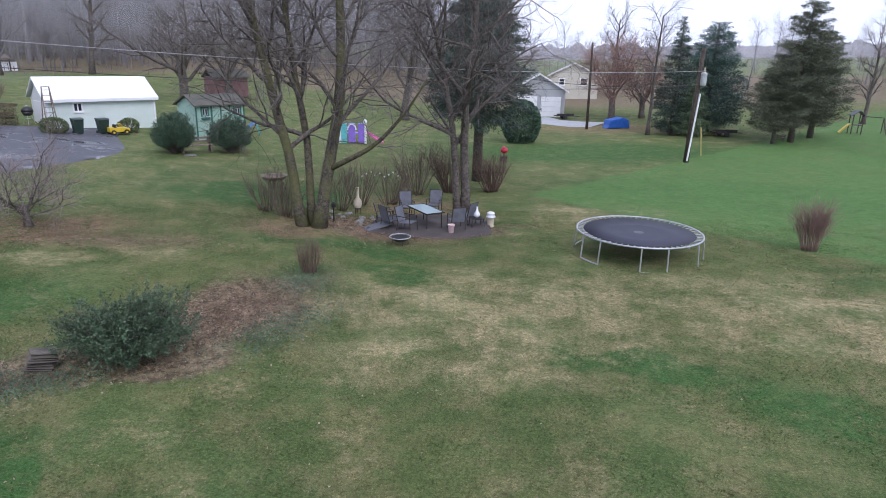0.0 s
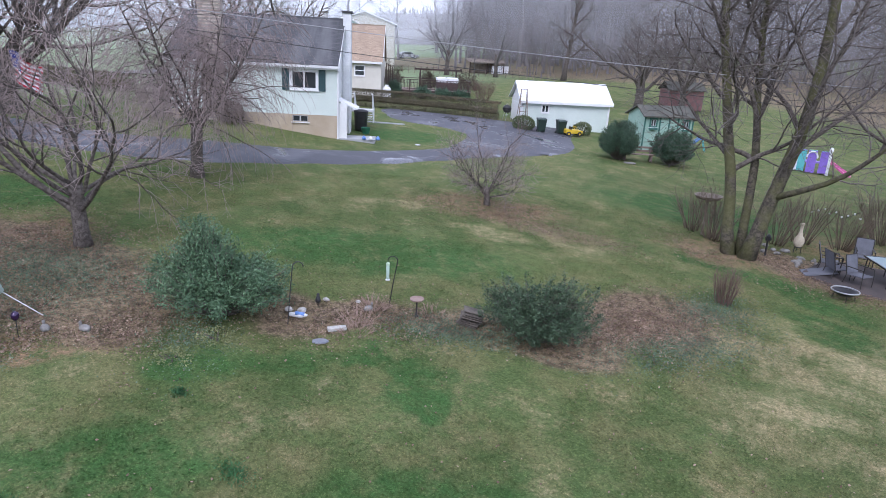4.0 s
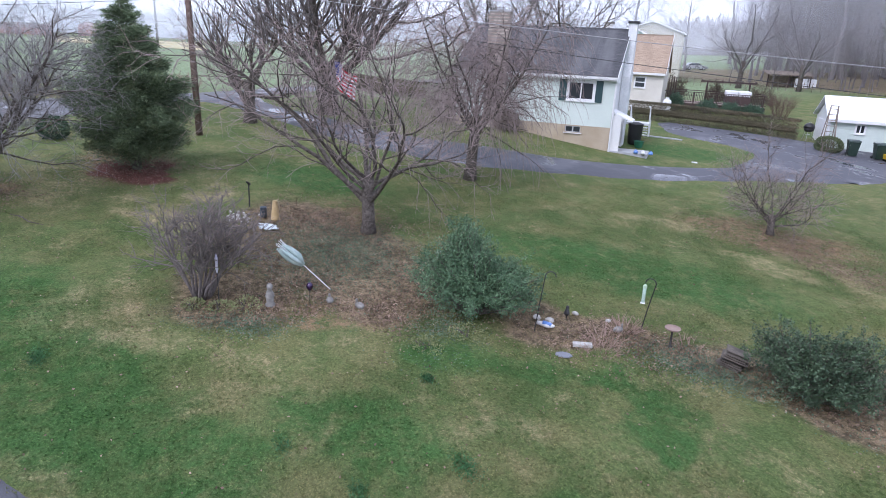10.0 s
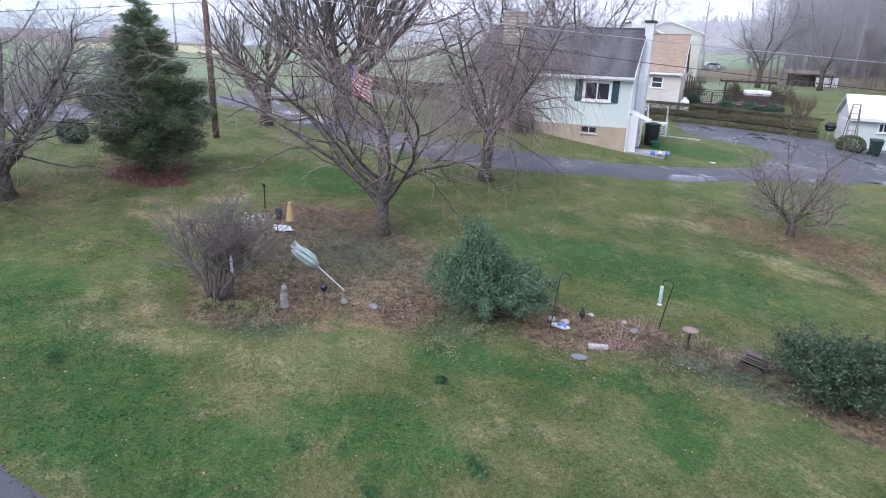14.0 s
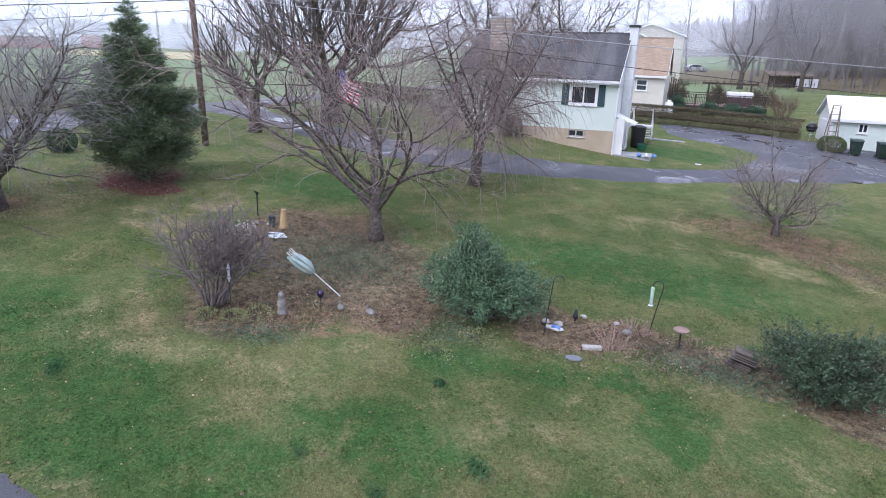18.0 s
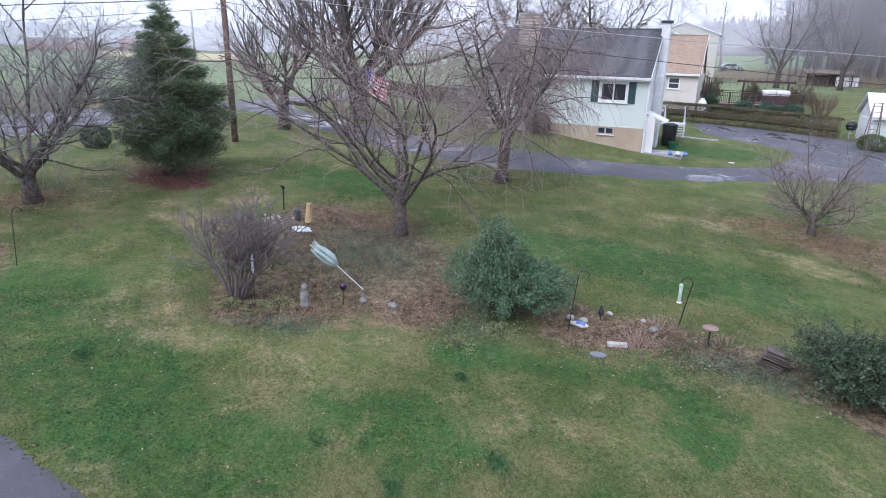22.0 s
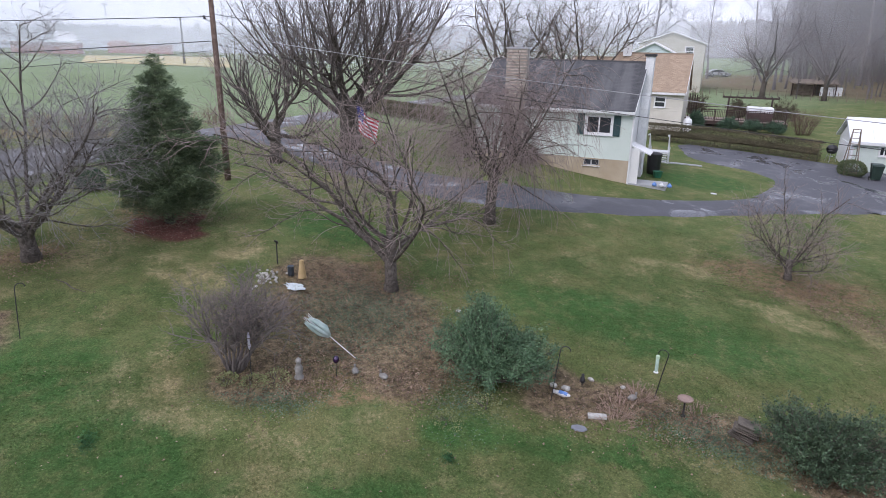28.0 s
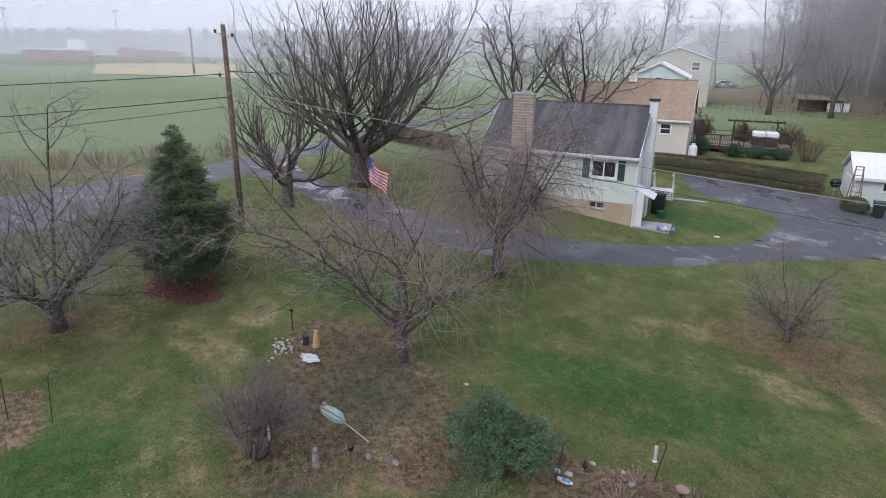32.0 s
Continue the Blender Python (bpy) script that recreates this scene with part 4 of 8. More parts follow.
# ---- trees and shrubs ----
def grow(levels, rnd, start, aim, length, radius, spec, level=0):
    """Adds the branch that starts there, and its children, to levels[n] as (points, radii)."""
    s = spec[level]
    n = s["seg"]
    pts, d, p = [Vector(start)], Vector(aim).normalized(), Vector(start)
    for i in range(n):
        d = (d + Vector((rnd.gauss(0, 1), rnd.gauss(0, 1), rnd.gauss(0, 1))) * s["wander"] + Vector((0, 0, s["rise"]))).normalized()
        p = p + d * (length / n)
        pts.append(p.copy())
    tip = s.get("tip", 0.3)
    rads = [radius * (1 - (1 - tip) * (i / n)) for i in range(n + 1)]
    if level == 0:
        rads[0] *= s.get("flare", 1.35)
    levels[level].append((pts, rads))
    if level + 1 >= len(spec):
        return
    c = spec[level + 1]
    count = c["count"] if isinstance(c["count"], int) else rnd.randint(*c["count"])
    turn = rnd.uniform(0, 6.28)
    for j in range(count):
        t = c["from"] + (1 - c["from"]) * ((j + rnd.uniform(0.1, 0.9)) / count)
        t = min(t, 0.995)
        i = min(int(t * n), n - 1)
        q = pts[i].lerp(pts[i + 1], t * n - i)
        ahead = (pts[i + 1] - pts[i]).normalized()
        side = ahead.orthogonal().normalized()
        turn += 2.4 + rnd.uniform(-0.5, 0.5)
        side.rotate(Matrix.Rotation(turn, 3, ahead))
        a = radians(c["angle"] + rnd.uniform(-12, 12))
        way = ahead * math.cos(a) + side * math.sin(a)
        r = min(rads[i] * 0.85, c["radius"] * rnd.uniform(0.75, 1.2) * (1 - 0.35 * t))
        long = c["length"] * rnd.uniform(0.65, 1.2) * (1 - c.get("taper", 0.35) * t)
        grow(levels, rnd, q, way, long, r, spec, level + 1)


SIDES = (12, 8, 5, 3, 3)


def branch_meshes(spec, stems, seed, sides=SIDES):
    """Solids for the trunk, the limbs and the twigs."""
    rnd = random.Random(seed)
    levels = [[] for _ in spec]
    for start, aim, length, radius in stems:
        grow(levels, rnd, start, aim, length, radius, spec)
    out = []
    for n, branches in enumerate(levels):
        s = Solid()
        for pts, rads in branches:
            s.tube(pts, rads, sides[min(n, len(sides) - 1)], n == 0)
        out.append(s)
    return out


def bare_tree(m, label, spec, stems, seed, wood, twig, name="bare_tree", group="", names=("trunk", "limb_growth", "branch_growth", "twig_growth", "fine_growth"), woody=3):
    t = thing(name, m, label, "tree", group)
    for n, s in enumerate(branch_meshes(spec, stems, seed)):
        if s.v:
            tagged(part(names[n], s, (wood if n == 0 or wood is not M_BARK_MOSS else M_BARK) if n < woody else twig, t, smooth=True), kind="stuff" if n else "")
    return t


def lv(seg, wander, rise, count=0, start=0.3, angle=45, length=1.0, radius=0.05, tip=0.3, taper=0.35, flare=1.35):
    return {"seg": seg, "wander": wander, "rise": rise, "count": count, "from": start, "angle": angle, "length": length, "radius": radius, "tip": tip, "taper": taper, "flare": flare}


# flowering tree over the garden bed
CHERRY = [lv(4, 0.03, 0.1, tip=0.85), lv(9, 0.15, 0.05, 12, 0.5, 54, 6.2, 0.088, 0.2, 0.15), lv(7, 0.14, 0.05, 9, 0.2, 44, 2.5, 0.030, 0.25), lv(5, 0.18, 0.03, 8, 0.1, 46, 1.15, 0.012, 0.4), lv(2, 0.2, 0.0, 3, 0.1, 45, 0.5, 0.007, 0.6)]
bare_tree(spot(-16.85, 5.5), "bare spreading ornamental cherry in a garden bed", CHERRY, [((0, 0, -0.1), (0.02, 0, 1), 1.7, 0.19)], 11, M_BARK, M_TWIG_RED, "cherry_tree")
LEFTY = [lv(3, 0.03, 0.1, tip=0.8), lv(9, 0.09, 0.08, 10, 0.45, 50, 6.4, 0.115, 0.2, 0.2), lv(7, 0.14, 0.04, 13, 0.2, 48, 2.6, 0.034, 0.25), lv(5, 0.18, 0.02, 11, 0.1, 48, 1.2, 0.012, 0.4), lv(2, 0.2, 0, 4, 0.1, 48, 0.5, 0.007, 0.6)]
bare_tree(spot(-21.8, -4.45), "bare fruit tree with mossy limbs on the lawn", LEFTY, [((0, 0, -0.1), (0, 0, 1), 1.25, 0.25)], 23, M_BARK, M_TWIG_PALE, "fruit_tree")
# cut-back shade trees beside the road
BIG = [lv(4, 0.02, 0.1, tip=0.95), lv(8, 0.08, 0.075, 12, 0.55, 66, 7.2, 0.27, 0.45, 0.1), lv(7, 0.10, 0.14, 8, 0.35, 42, 6.2, 0.095, 0.25, 0.1), lv(6, 0.10, 0.08, 8, 0.15, 36, 3.4, 0.026, 0.35), lv(3, 0.12, 0.05, 4, 0.2, 40, 1.6, 0.012, 0.5)]
bare_tree(spot(-37.9, 9.8), "huge bare cut-back shade tree beside the road", BIG, [((0, 0, -0.2), (0, 0, 1), 3.0, 0.62)], 5, M_BARK, M_TWIG, "shade_tree")
POLLARD = [lv(3, 0.02, 0.1, tip=0.9), lv(8, 0.17, 0.06, 8, 0.5, 62, 4.0, 0.17, 0.5, 0.1), lv(6, 0.13, 0.22, 7, 0.4, 44, 2.8, 0.066, 0.35, 0.1), lv(5, 0.13, 0.1, 4, 0.2, 34, 1.6, 0.024, 0.4), lv(2, 0.14, 0.05, 2, 0.2, 35, 0.8, 0.012, 0.6)]
bare_tree(spot(-33.9, 4.7), "bare pollarded tree beside the road", POLLARD, [((0, 0, -0.2), (0, 0, 1), 2.3, 0.3)], 9, M_BARK, M_TWIG, "shade_tree")
# weeping tree before the house
WEEP = [lv(4, 0.03, 0.1, tip=0.95), lv(9, 0.09, 0.07, 13, 0.75, 42, 5.6, 0.09, 0.25, 0.15), lv(8, 0.12, -0.06, 14, 0.12, 60, 2.6, 0.026, 0.3), lv(6, 0.08, -0.28, 15, 0.08, 48, 1.7, 0.009, 0.7)]
bare_tree(spot(-22.1, 11.4), "bare weeping cherry with hanging twigs before the house", WEEP, [((0, 0, -0.1), (0, 0.02, 1), 2.3, 0.22)], 31, M_BARK, M_TWIG_RED, "weeping_tree")
# young tree in fallen leaves
SMALL = [lv(3, 0.03, 0.1, tip=0.85), lv(7, 0.12, 0.09, 13, 0.35, 54, 2.8, 0.034, 0.25, 0.1), lv(6, 0.16, 0.05, 11, 0.15, 46, 1.25, 0.014, 0.35), lv(4, 0.18, 0.03, 8, 0.1, 46, 0.65, 0.0075, 0.6)]
bare_tree(spot(-14.35, 19.1), "small bare rounded tree in fallen leaves", SMALL, [((0, 0, -0.05), (0, 0, 1), 0.75, 0.12)], 17, M_BARK, M_TWIG_RED, "young_tree")
# clump of maples beside the patio
MAPLE = [lv(12, 0.065, 0.035, tip=0.3), lv(8, 0.12, 0.05, 15, 0.22, 48, 5.4, 0.095, 0.2, 0.4), lv(6, 0.17, 0.01, 9, 0.15, 48, 2.8, 0.032, 0.3), lv(4, 0.18, 0, 7, 0.12, 46, 1.4, 0.012, 0.5), lv(1, 0.2, 0, 2, 0.2, 45, 0.6, 0.007, 0.6)]
clump = bare_tree(spot(-5.9, 22.6), "clump of mossy bare maple trunks beside the patio", MAPLE,
          [((-0.30, -0.1, -0.2), (-0.20, 0.03, 1), 12.5, 0.21), ((-0.02, 0.2, -0.2), (-0.03, 0.08, 1), 13.5, 0.16), ((0.24, -0.1, -0.2), (0.24, 0.0, 1), 13.0, 0.25)], 41, M_BARK_MOSS, M_TWIG, "maple_tree")
LIMB = [lv(9, 0.05, 0.035, tip=0.25, flare=1.1), lv(6, 0.14, 0.03, 9, 0.3, 48, 1.9, 0.03, 0.3), lv(4, 0.17, 0, 8, 0.15, 46, 0.9, 0.011, 0.5)]
for n, solid in enumerate(branch_meshes(LIMB, [((0.7, 0.0, 2.2), (0.85, -0.25, 0.42), 5.2, 0.11)], 47)):
    tagged(part(("low_limb", "low_limb_growth", "low_twig_growth")[n], solid, M_BARK_MOSS if n == 0 else M_TWIG, clump, smooth=True), kind="stuff" if n else "")
bare_tree(spot(-0.35, 26.6), "bare two-stemmed maple behind the patio chairs", MAPLE, [((-0.15, 0, -0.2), (-0.20, 0, 1), 11.5, 0.16), ((0.14, 0.1, -0.2), (0.17, 0.05, 1), 12.5, 0.21)], 43, M_BARK, M_TWIG, "maple_tree")



def stems_bush(m, label, height, spread, count, seed, twig, name="bare_shrub", group="", base=0.35, forks=4, rad=0.012, lean=0.35, rise=0.02):
    t = thing(name, m, label, "shrub", group)
    rnd = random.Random(seed)
    spec = [lv(6, 0.05, rise, tip=0.4, flare=1.0), lv(4, 0.12, 0.03, forks, 0.3, 30, height * 0.42, rad * 0.6, 0.5), lv(2, 0.16, 0.02, 2, 0.3, 34, height * 0.22, rad * 0.45, 0.6)]
    stems = []
    for _ in range(count):
        a, r = rnd.uniform(0, 6.283), base * math.sqrt(rnd.random())
        x, y = r * math.cos(a), r * math.sin(a)
        out = lean * (0.3 + r / base) * rnd.uniform(0.5, 1.3)
        stems.append(((x, y, -0.05), (out * math.cos(a) * spread, out * math.sin(a) * spread, 1), height * rnd.uniform(0.65, 1.05), rad * rnd.uniform(0.7, 1.3)))
    for n, s in enumerate(branch_meshes(spec, stems, seed, (5, 3, 3))):
        tagged(part(("stem_growth", "branch_growth", "twig_growth")[n], s, twig, t, smooth=True), kind="stuff")
    return t


def leaves(centres, size, seed, aim=None, droop=0.0, wide=0.55, needle=False):
    """One folded leaf, two triangles, or one slim needle spray, at each centre: arrays of points and faces."""
    r = np.random.RandomState(seed)
    n = len(centres)
    d = r.normal(size=(n, 3))
    if aim is not None:
        d = aim + 0.55 * d
    d[:, 2] -= droop
    d /= np.linalg.norm(d, axis=1, keepdims=True) + 1e-9
    side = np.cross(d, r.normal(size=(n, 3)))
    side /= np.linalg.norm(side, axis=1, keepdims=True) + 1e-9
    up = np.cross(side, d)
    L = size * r.uniform(0.6, 1.3, (n, 1))
    W = L * wide * 0.5
    p0, p2 = centres, centres + d * L
    mid = centres + d * L * 0.45
    p1, p3 = mid + side * W + up * W * 0.35, mid - side * W + up * W * 0.35
    if needle:
        return np.stack([p0 - side * W, p2, p0 + side * W], 1).reshape(-1, 3), np.arange(3 * n).reshape(-1, 3)
    verts = np.stack([p0, p1, p2, p3], 1).reshape(-1, 3)
    i = np.arange(n)[:, None] * 4
    faces = np.concatenate([i + [0, 1, 2], i + [0, 2, 3]], 1).reshape(-1, 3)
    return verts, faces


def lumpy(r, n, seed, lumps=14, amount=0.28):
    """Directions with an uneven radius for a clumped crown."""
    d = r.normal(size=(n, 3))
    d /= np.linalg.norm(d, axis=1, keepdims=True)
    c = np.random.RandomState(seed + 99).normal(size=(lumps, 3))
    c /= np.linalg.norm(c, axis=1, keepdims=True)
    k = np.max(d @ c.T, axis=1)
    return d, 1 - amount + amount * np.clip((k - 0.55) / 0.4, 0, 1.1)


def leaf_bush(m, label, size, count, leaf, seed, material, name="bush", group="", amount=0.3, stems=9, lumps=18, shell=0.5, flat=0.0, category="shrub"):
    """A rounded bush: stems inside, thousands of leaves on an uneven crown. size: half widths and height."""
    t = thing(name, m, label, category, group)
    r = np.random.RandomState(seed)
    d, rad = lumpy(r, count, seed, lumps, amount)
    depth = rad * (1 - shell * r.random_sample(count) ** 2.2)
    c = d * depth[:, None] * np.array([size[0], size[1], size[2] / 2]) + np.array([0, 0, size[2] * 0.42])
    keep = c[:, 2] > 0.03
    c, d = c[keep], d[keep]
    part("foliage", arrays("foliage", *leaves(c, leaf, seed, d + np.array([0, 0, 0.35])), material), None, t)
    s = Solid()
    rnd = random.Random(seed)
    for _ in range(stems):
        a, u = rnd.uniform(0, 6.283), rnd.uniform(0.2, 0.75)
        s.tube([(0.12 * math.cos(a), 0.12 * math.sin(a), -0.05), (size[0] * u * 0.5 * math.cos(a), size[1] * u * 0.5 * math.sin(a), size[2] * 0.35), (size[0] * u * math.cos(a), size[1] * u * math.sin(a), size[2] * rnd.uniform(0.6, 0.85))], [0.025, 0.018, 0.006], 5)
    tagged(part("stem_growth", s, M_BARK, t), kind="stuff")
    return t


def conifer(m, label, height, width, count, leaf, seed, material, name="conifer", start=0.06, power=0.8, whorls=26, per=9, droop=0.15, trunk=0.16, ragged=0.3, lift=0.15, group="", wide=0.34, swell=0.14):
    """A trunk, boughs in whorls, and sprays of needles along each bough."""
    t = thing(name, m, label, "tree", group)
    r = np.random.RandomState(seed)
    s, boughs = Solid(), Solid()
    s.tube([(0, 0, -0.2), (0.02, 0, height * 0.4), (0, 0.03, height * 0.97)], [trunk * 1.25, trunk * 0.75, 0.02], 8)
    centres, aims = [], []
    total = []
    for i in range(whorls):
        u = (i + r.uniform(-0.4, 0.4)) / whorls
        z = height * (start + (0.99 - start) * max(0, u))
        reach = width * (1 - max(0, u)) ** power * (0.55 + 0.45 * min(1, (u + 0.03) / swell))
        for j in range(per):
            a = 2 * math.pi * (j + r.uniform(-0.4, 0.4)) / per + i * 1.3
            L = max(0.12, reach * (1 - ragged * r.random_sample() ** 1.5))
            zj = min(height * 0.99, max(height * start * 0.8, z + r.uniform(-1.2, 1.2) * height / whorls))
            tip = np.array([L * math.cos(a), L * math.sin(a), zj + L * (lift - droop * r.random_sample())])
            root = np.array([0, 0, zj - L * 0.1])
            total.append((root, tip, L))
    weights = np.array([q[2] for q in total])
    share = np.maximum(6, (count * weights ** 1.3 / (weights ** 1.3).sum()).astype(int))
    for (root, tip, L), n in zip(total, share):
        boughs.tube([tuple(root), tuple((root + tip) / 2 - np.array([0, 0, 0.03 * L])), tuple(tip)], [0.012 + 0.01 * L, 0.008 + 0.004 * L, 0.004], 3, False)
        u = r.random_sample(n) ** 0.6
        spread = L * 0.24 * (1.15 - u)[:, None] + 0.06
        q = root + (tip - root) * u[:, None] + r.normal(size=(n, 3)) * spread * np.array([1, 1, 0.5])
        centres.append(q)
        way = (tip - root) / (np.linalg.norm(tip - root) + 1e-9)
        aims.append(np.tile(way, (n, 1)))
    part("trunk", s, M_BARK, t, smooth=True)
    tagged(part("bough_growth", boughs, M_BARK, t), kind="stuff")
    part("foliage", arrays("foliage", *leaves(np.concatenate(centres), leaf, seed + 1, np.concatenate(aims), droop, wide, True), material), None, t)
    return t


def spray_bush(m, label, size, sprays, per, leaf, seed, material, name, upright=0.5, wide=0.5, puff=0.05, ragged=0.35, lobes=((0, 0, 1, 1),), group=""):
    """A loose evergreen: arching stems, each with leafy side shoots that stand out at the edge of the crown."""
    t = thing(name, m, label, "shrub", group)
    r = np.random.RandomState(seed)
    s, cs, aims = Solid(), [], []
    for i in range(sprays):
        lx, ly, lw, lh = lobes[i % len(lobes)]
        a = 2.4 * i + r.uniform(-0.3, 0.3)
        e = np.arcsin(r.uniform(-0.12, 1.0))
        d = np.array([math.cos(a) * math.cos(e), math.sin(a) * math.cos(e), math.sin(e)])
        tip = d * np.array([size[0] * lw, size[1] * lw, size[2] * lh * 0.66]) * (1.08 - ragged * r.random_sample() ** 1.3) + np.array([lx, ly, size[2] * lh * 0.34])
        if tip[2] < 0.1:
            continue
        knee = tip * np.array([0.5, 0.5, 0.55]) + r.normal(size=3) * 0.06
        s.tube([(d[0] * 0.08, d[1] * 0.08, -0.05), tuple(knee), tuple(tip)], [0.016, 0.010, 0.003], 4, False)
        way = (tip - knee) / np.linalg.norm(tip - knee)
        for j in range(5):
            root = knee + (tip - knee) * r.uniform(0.05, 1.0)
            out = way * 0.8 + r.normal(size=3) * 0.55 + np.array([0, 0, upright])
            out = out / np.linalg.norm(out)
            long = r.uniform(0.12, 0.3)
            s.tube([tuple(root), tuple(root + out * long)], [0.004, 0.002], 3, False)
            n = int(per * r.uniform(0.6, 1.3))
            u = r.random_sample((n, 1))
            cs.append(root + out * long * u + r.normal(size=(n, 3)) * puff * 0.5)
            aims.append(np.tile(out * 0.6, (n, 1)) + r.normal(size=(n, 3)) * 0.6)
    c, a = np.concatenate(cs), np.concatenate(aims)
    keep = c[:, 2] > 0.02
    part("foliage", arrays("foliage", *leaves(c[keep], leaf, seed, a[keep], 0, wide), material), None, t)
    tagged(part("stem_growth", s, M_BARK, t), kind="stuff")
    return t


conifer(spot(-24.4, -0.5), "dense green cedar with a ring of brown mulch", 5.9, 2.75, 130000, 0.13, 3, M_CEDAR_LAWN, "cedar_tree", 0.10, 0.95, 27, 8, 0.15, 0.15, 0.66, 0.35, wide=0.18, swell=0.3)
spray_bush(spot(-6.75, 11.0), "dark green holly bush with glossy leaves", (1.2, 1.0, 1.48), 260, 34, 0.046, 61, M_HOLLY, "holly_bush", 0.35, 0.55, 0.06, 0.45, ((0, 0, 0.8, 1.0), (-0.55, -0.3, 0.6, 0.9), (0.6, 0.35, 0.6, 1.0), (0.1, -0.2, 0.7, 0.75)))
spray_bush(spot(-11.6, 6.2), "loose bright green evergreen shrub with a ragged top", (1.25, 1.15, 1.75), 320, 36, 0.060, 62, M_GREENBUSH, "evergreen_shrub", 0.7, 0.42, 0.11, 0.75, ((0, -0.1, 0.6, 1.22), (0.35, 0.6, 0.8, 0.75), (-0.1, -0.1, 0.75, 1.1), (-0.35, -0.65, 0.8, 0.92), (0.2, 0.1, 0.95, 0.85), (0.15, 1.0, 0.5, 0.62), (0, -0.25, 0.4, 1.3)))
for x, y, w, h, sd in ((-16.95, 35.4, 1.08, 2.15, 63), (-14.5, 37.5, 1.15, 1.95, 64)):
    spray_bush(spot(x, y), "large dark green evergreen bush beside a bench", (w * 1.06, w * 1.06, h * 1.08), 300, 26, 0.085, sd, M_JUNIPER, "round_bush", 0.9, 0.3, 0.1, 0.22, group="round bushes by the shed")
GNARLED = [lv(6, 0.12, 0.03, tip=0.45), lv(5, 0.16, 0.05, 7, 0.3, 36, 1.0, 0.019, 0.45), lv(4, 0.2, 0.04, 5, 0.2, 42, 0.55, 0.012, 0.55), lv(2, 0.22, 0.02, 2, 0.2, 45, 0.28, 0.009, 0.7)]
bare_tree(spot(-13.6, 0.75) @ Matrix.Diagonal((1.12, 1.12, 0.98, 1)), "wide bare shrub with gnarled grey stems", GNARLED, [((0.1 * math.cos(a), 0.1 * math.sin(a), -0.05), (0.38 * math.cos(a), 0.38 * math.sin(a), 1), 1.75 + 0.25 * math.sin(3 * a), 0.030) for a in (0.3, 0.8, 1.3, 1.9, 2.5, 3.1, 3.7, 4.2, 4.8, 5.3, 5.9)] + [((0.05 * n, 0.03 * n, -0.05), (0.12 * n, 0.05 * n, 1), 1.9, 0.028) for n in (-1, 0, 1)], 71, M_TWIG, M_TWIG_MAUVE, "bare_shrub")
stems_bush(spot(-15.4, 1.6), "low bare tangle of pale stems", 1.0, 1.9, 30, 75, M_TWIG_TAN, base=0.4, forks=6, rad=0.012, lean=0.6)
stems_bush(spot(-4.7, 17.3), "small bare twiggy bush", 1.05, 0.8, 42, 72, M_TWIG_DARK, base=0.22, forks=3, rad=0.012, lean=0.25)
stems_bush(spot(11.55, 20.8), "bare clipped vase-shaped bush", 1.62, 0.6, 50, 73, M_TWIG_RUST, base=0.24, forks=9, rad=0.012, lean=0.3)
for n, (x, y, h, c, wood) in enumerate(((-7.25, 23.7, 1.9, 26, M_TWIG_TAN), (-8.2, 24.4, 1.7, 18, M_TWIG_TAN), (-5.5, 25.7, 2.0, 20, M_TWIG_TAN), (-4.9, 27.0, 2.1, 20, M_TWIG_TAN), (-3.6, 27.5, 2.0, 24, M_TWIG_TAN), (-2.6, 30.0, 2.3, 34, M_TWIG_TAN), (-1.0, 31.1, 2.5, 56, M_TWIG_DARK), (1.1, 31.4, 1.9, 60, M_TWIG_DARK))):
    stems_bush(spot(x, y), "bare vase-shaped shrub with tall tan stems" if wood is M_TWIG_TAN else "dense bare brown shrub behind the patio", h, 1.0, c, 80 + n, wood, "tall_shrub", "bare shrubs behind the patio", base=0.3, forks=4, rad=0.02, lean=0.4)

# ---- distance: misty ridges, woods, far buildings ----
def ridge(name, yaw0, yaw1, dist, base, lo, hi, seed, color, label, glow):
    """A far line of trees, a long uneven bank: haze put in by pale colour and glow."""
    k = Nodes(name + "_haze_glow")
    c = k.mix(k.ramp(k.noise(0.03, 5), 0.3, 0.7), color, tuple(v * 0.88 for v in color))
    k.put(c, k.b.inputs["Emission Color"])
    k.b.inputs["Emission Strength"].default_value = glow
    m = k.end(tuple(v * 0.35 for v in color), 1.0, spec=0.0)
    n = 900
    verts, faces = [], []
    for i in range(n):
        a = radians(yaw0 + (yaw1 - yaw0) * i / (n - 1))
        x, y = -math.sin(a) * dist, math.cos(a) * dist
        low = base + lie(x, y)
        bump = noise.fractal(Vector((i * 0.11, seed * 3.1, 0)), 1.0, 2.0, 5) * 0.5 + 0.5
        fine = noise.noise(Vector((i * 0.9, seed, 4))) * 0.25 + noise.noise(Vector((i * 2.7, seed, 9))) * 0.22
        top = low + lo + (hi - lo) * min(1.0, max(0.0, bump + fine))
        verts += [(x, y, low - 20), (x, y, top), (x * 1.02, y * 1.02, top - 1.5), (x * 1.02, y * 1.02, low - 20)]
    for i in range(n - 1):
        a = i * 4
        faces += [(a, a + 4, a + 5, a + 1), (a + 1, a + 5, a + 6, a + 2), (a + 2, a + 6, a + 7, a + 3)]
    me = bpy.data.meshes.new(name)
    me.from_pydata(verts, [], faces)
    me.materials.append(m)
    return tagged(new(name, me), label, "tree line", kind="structure")


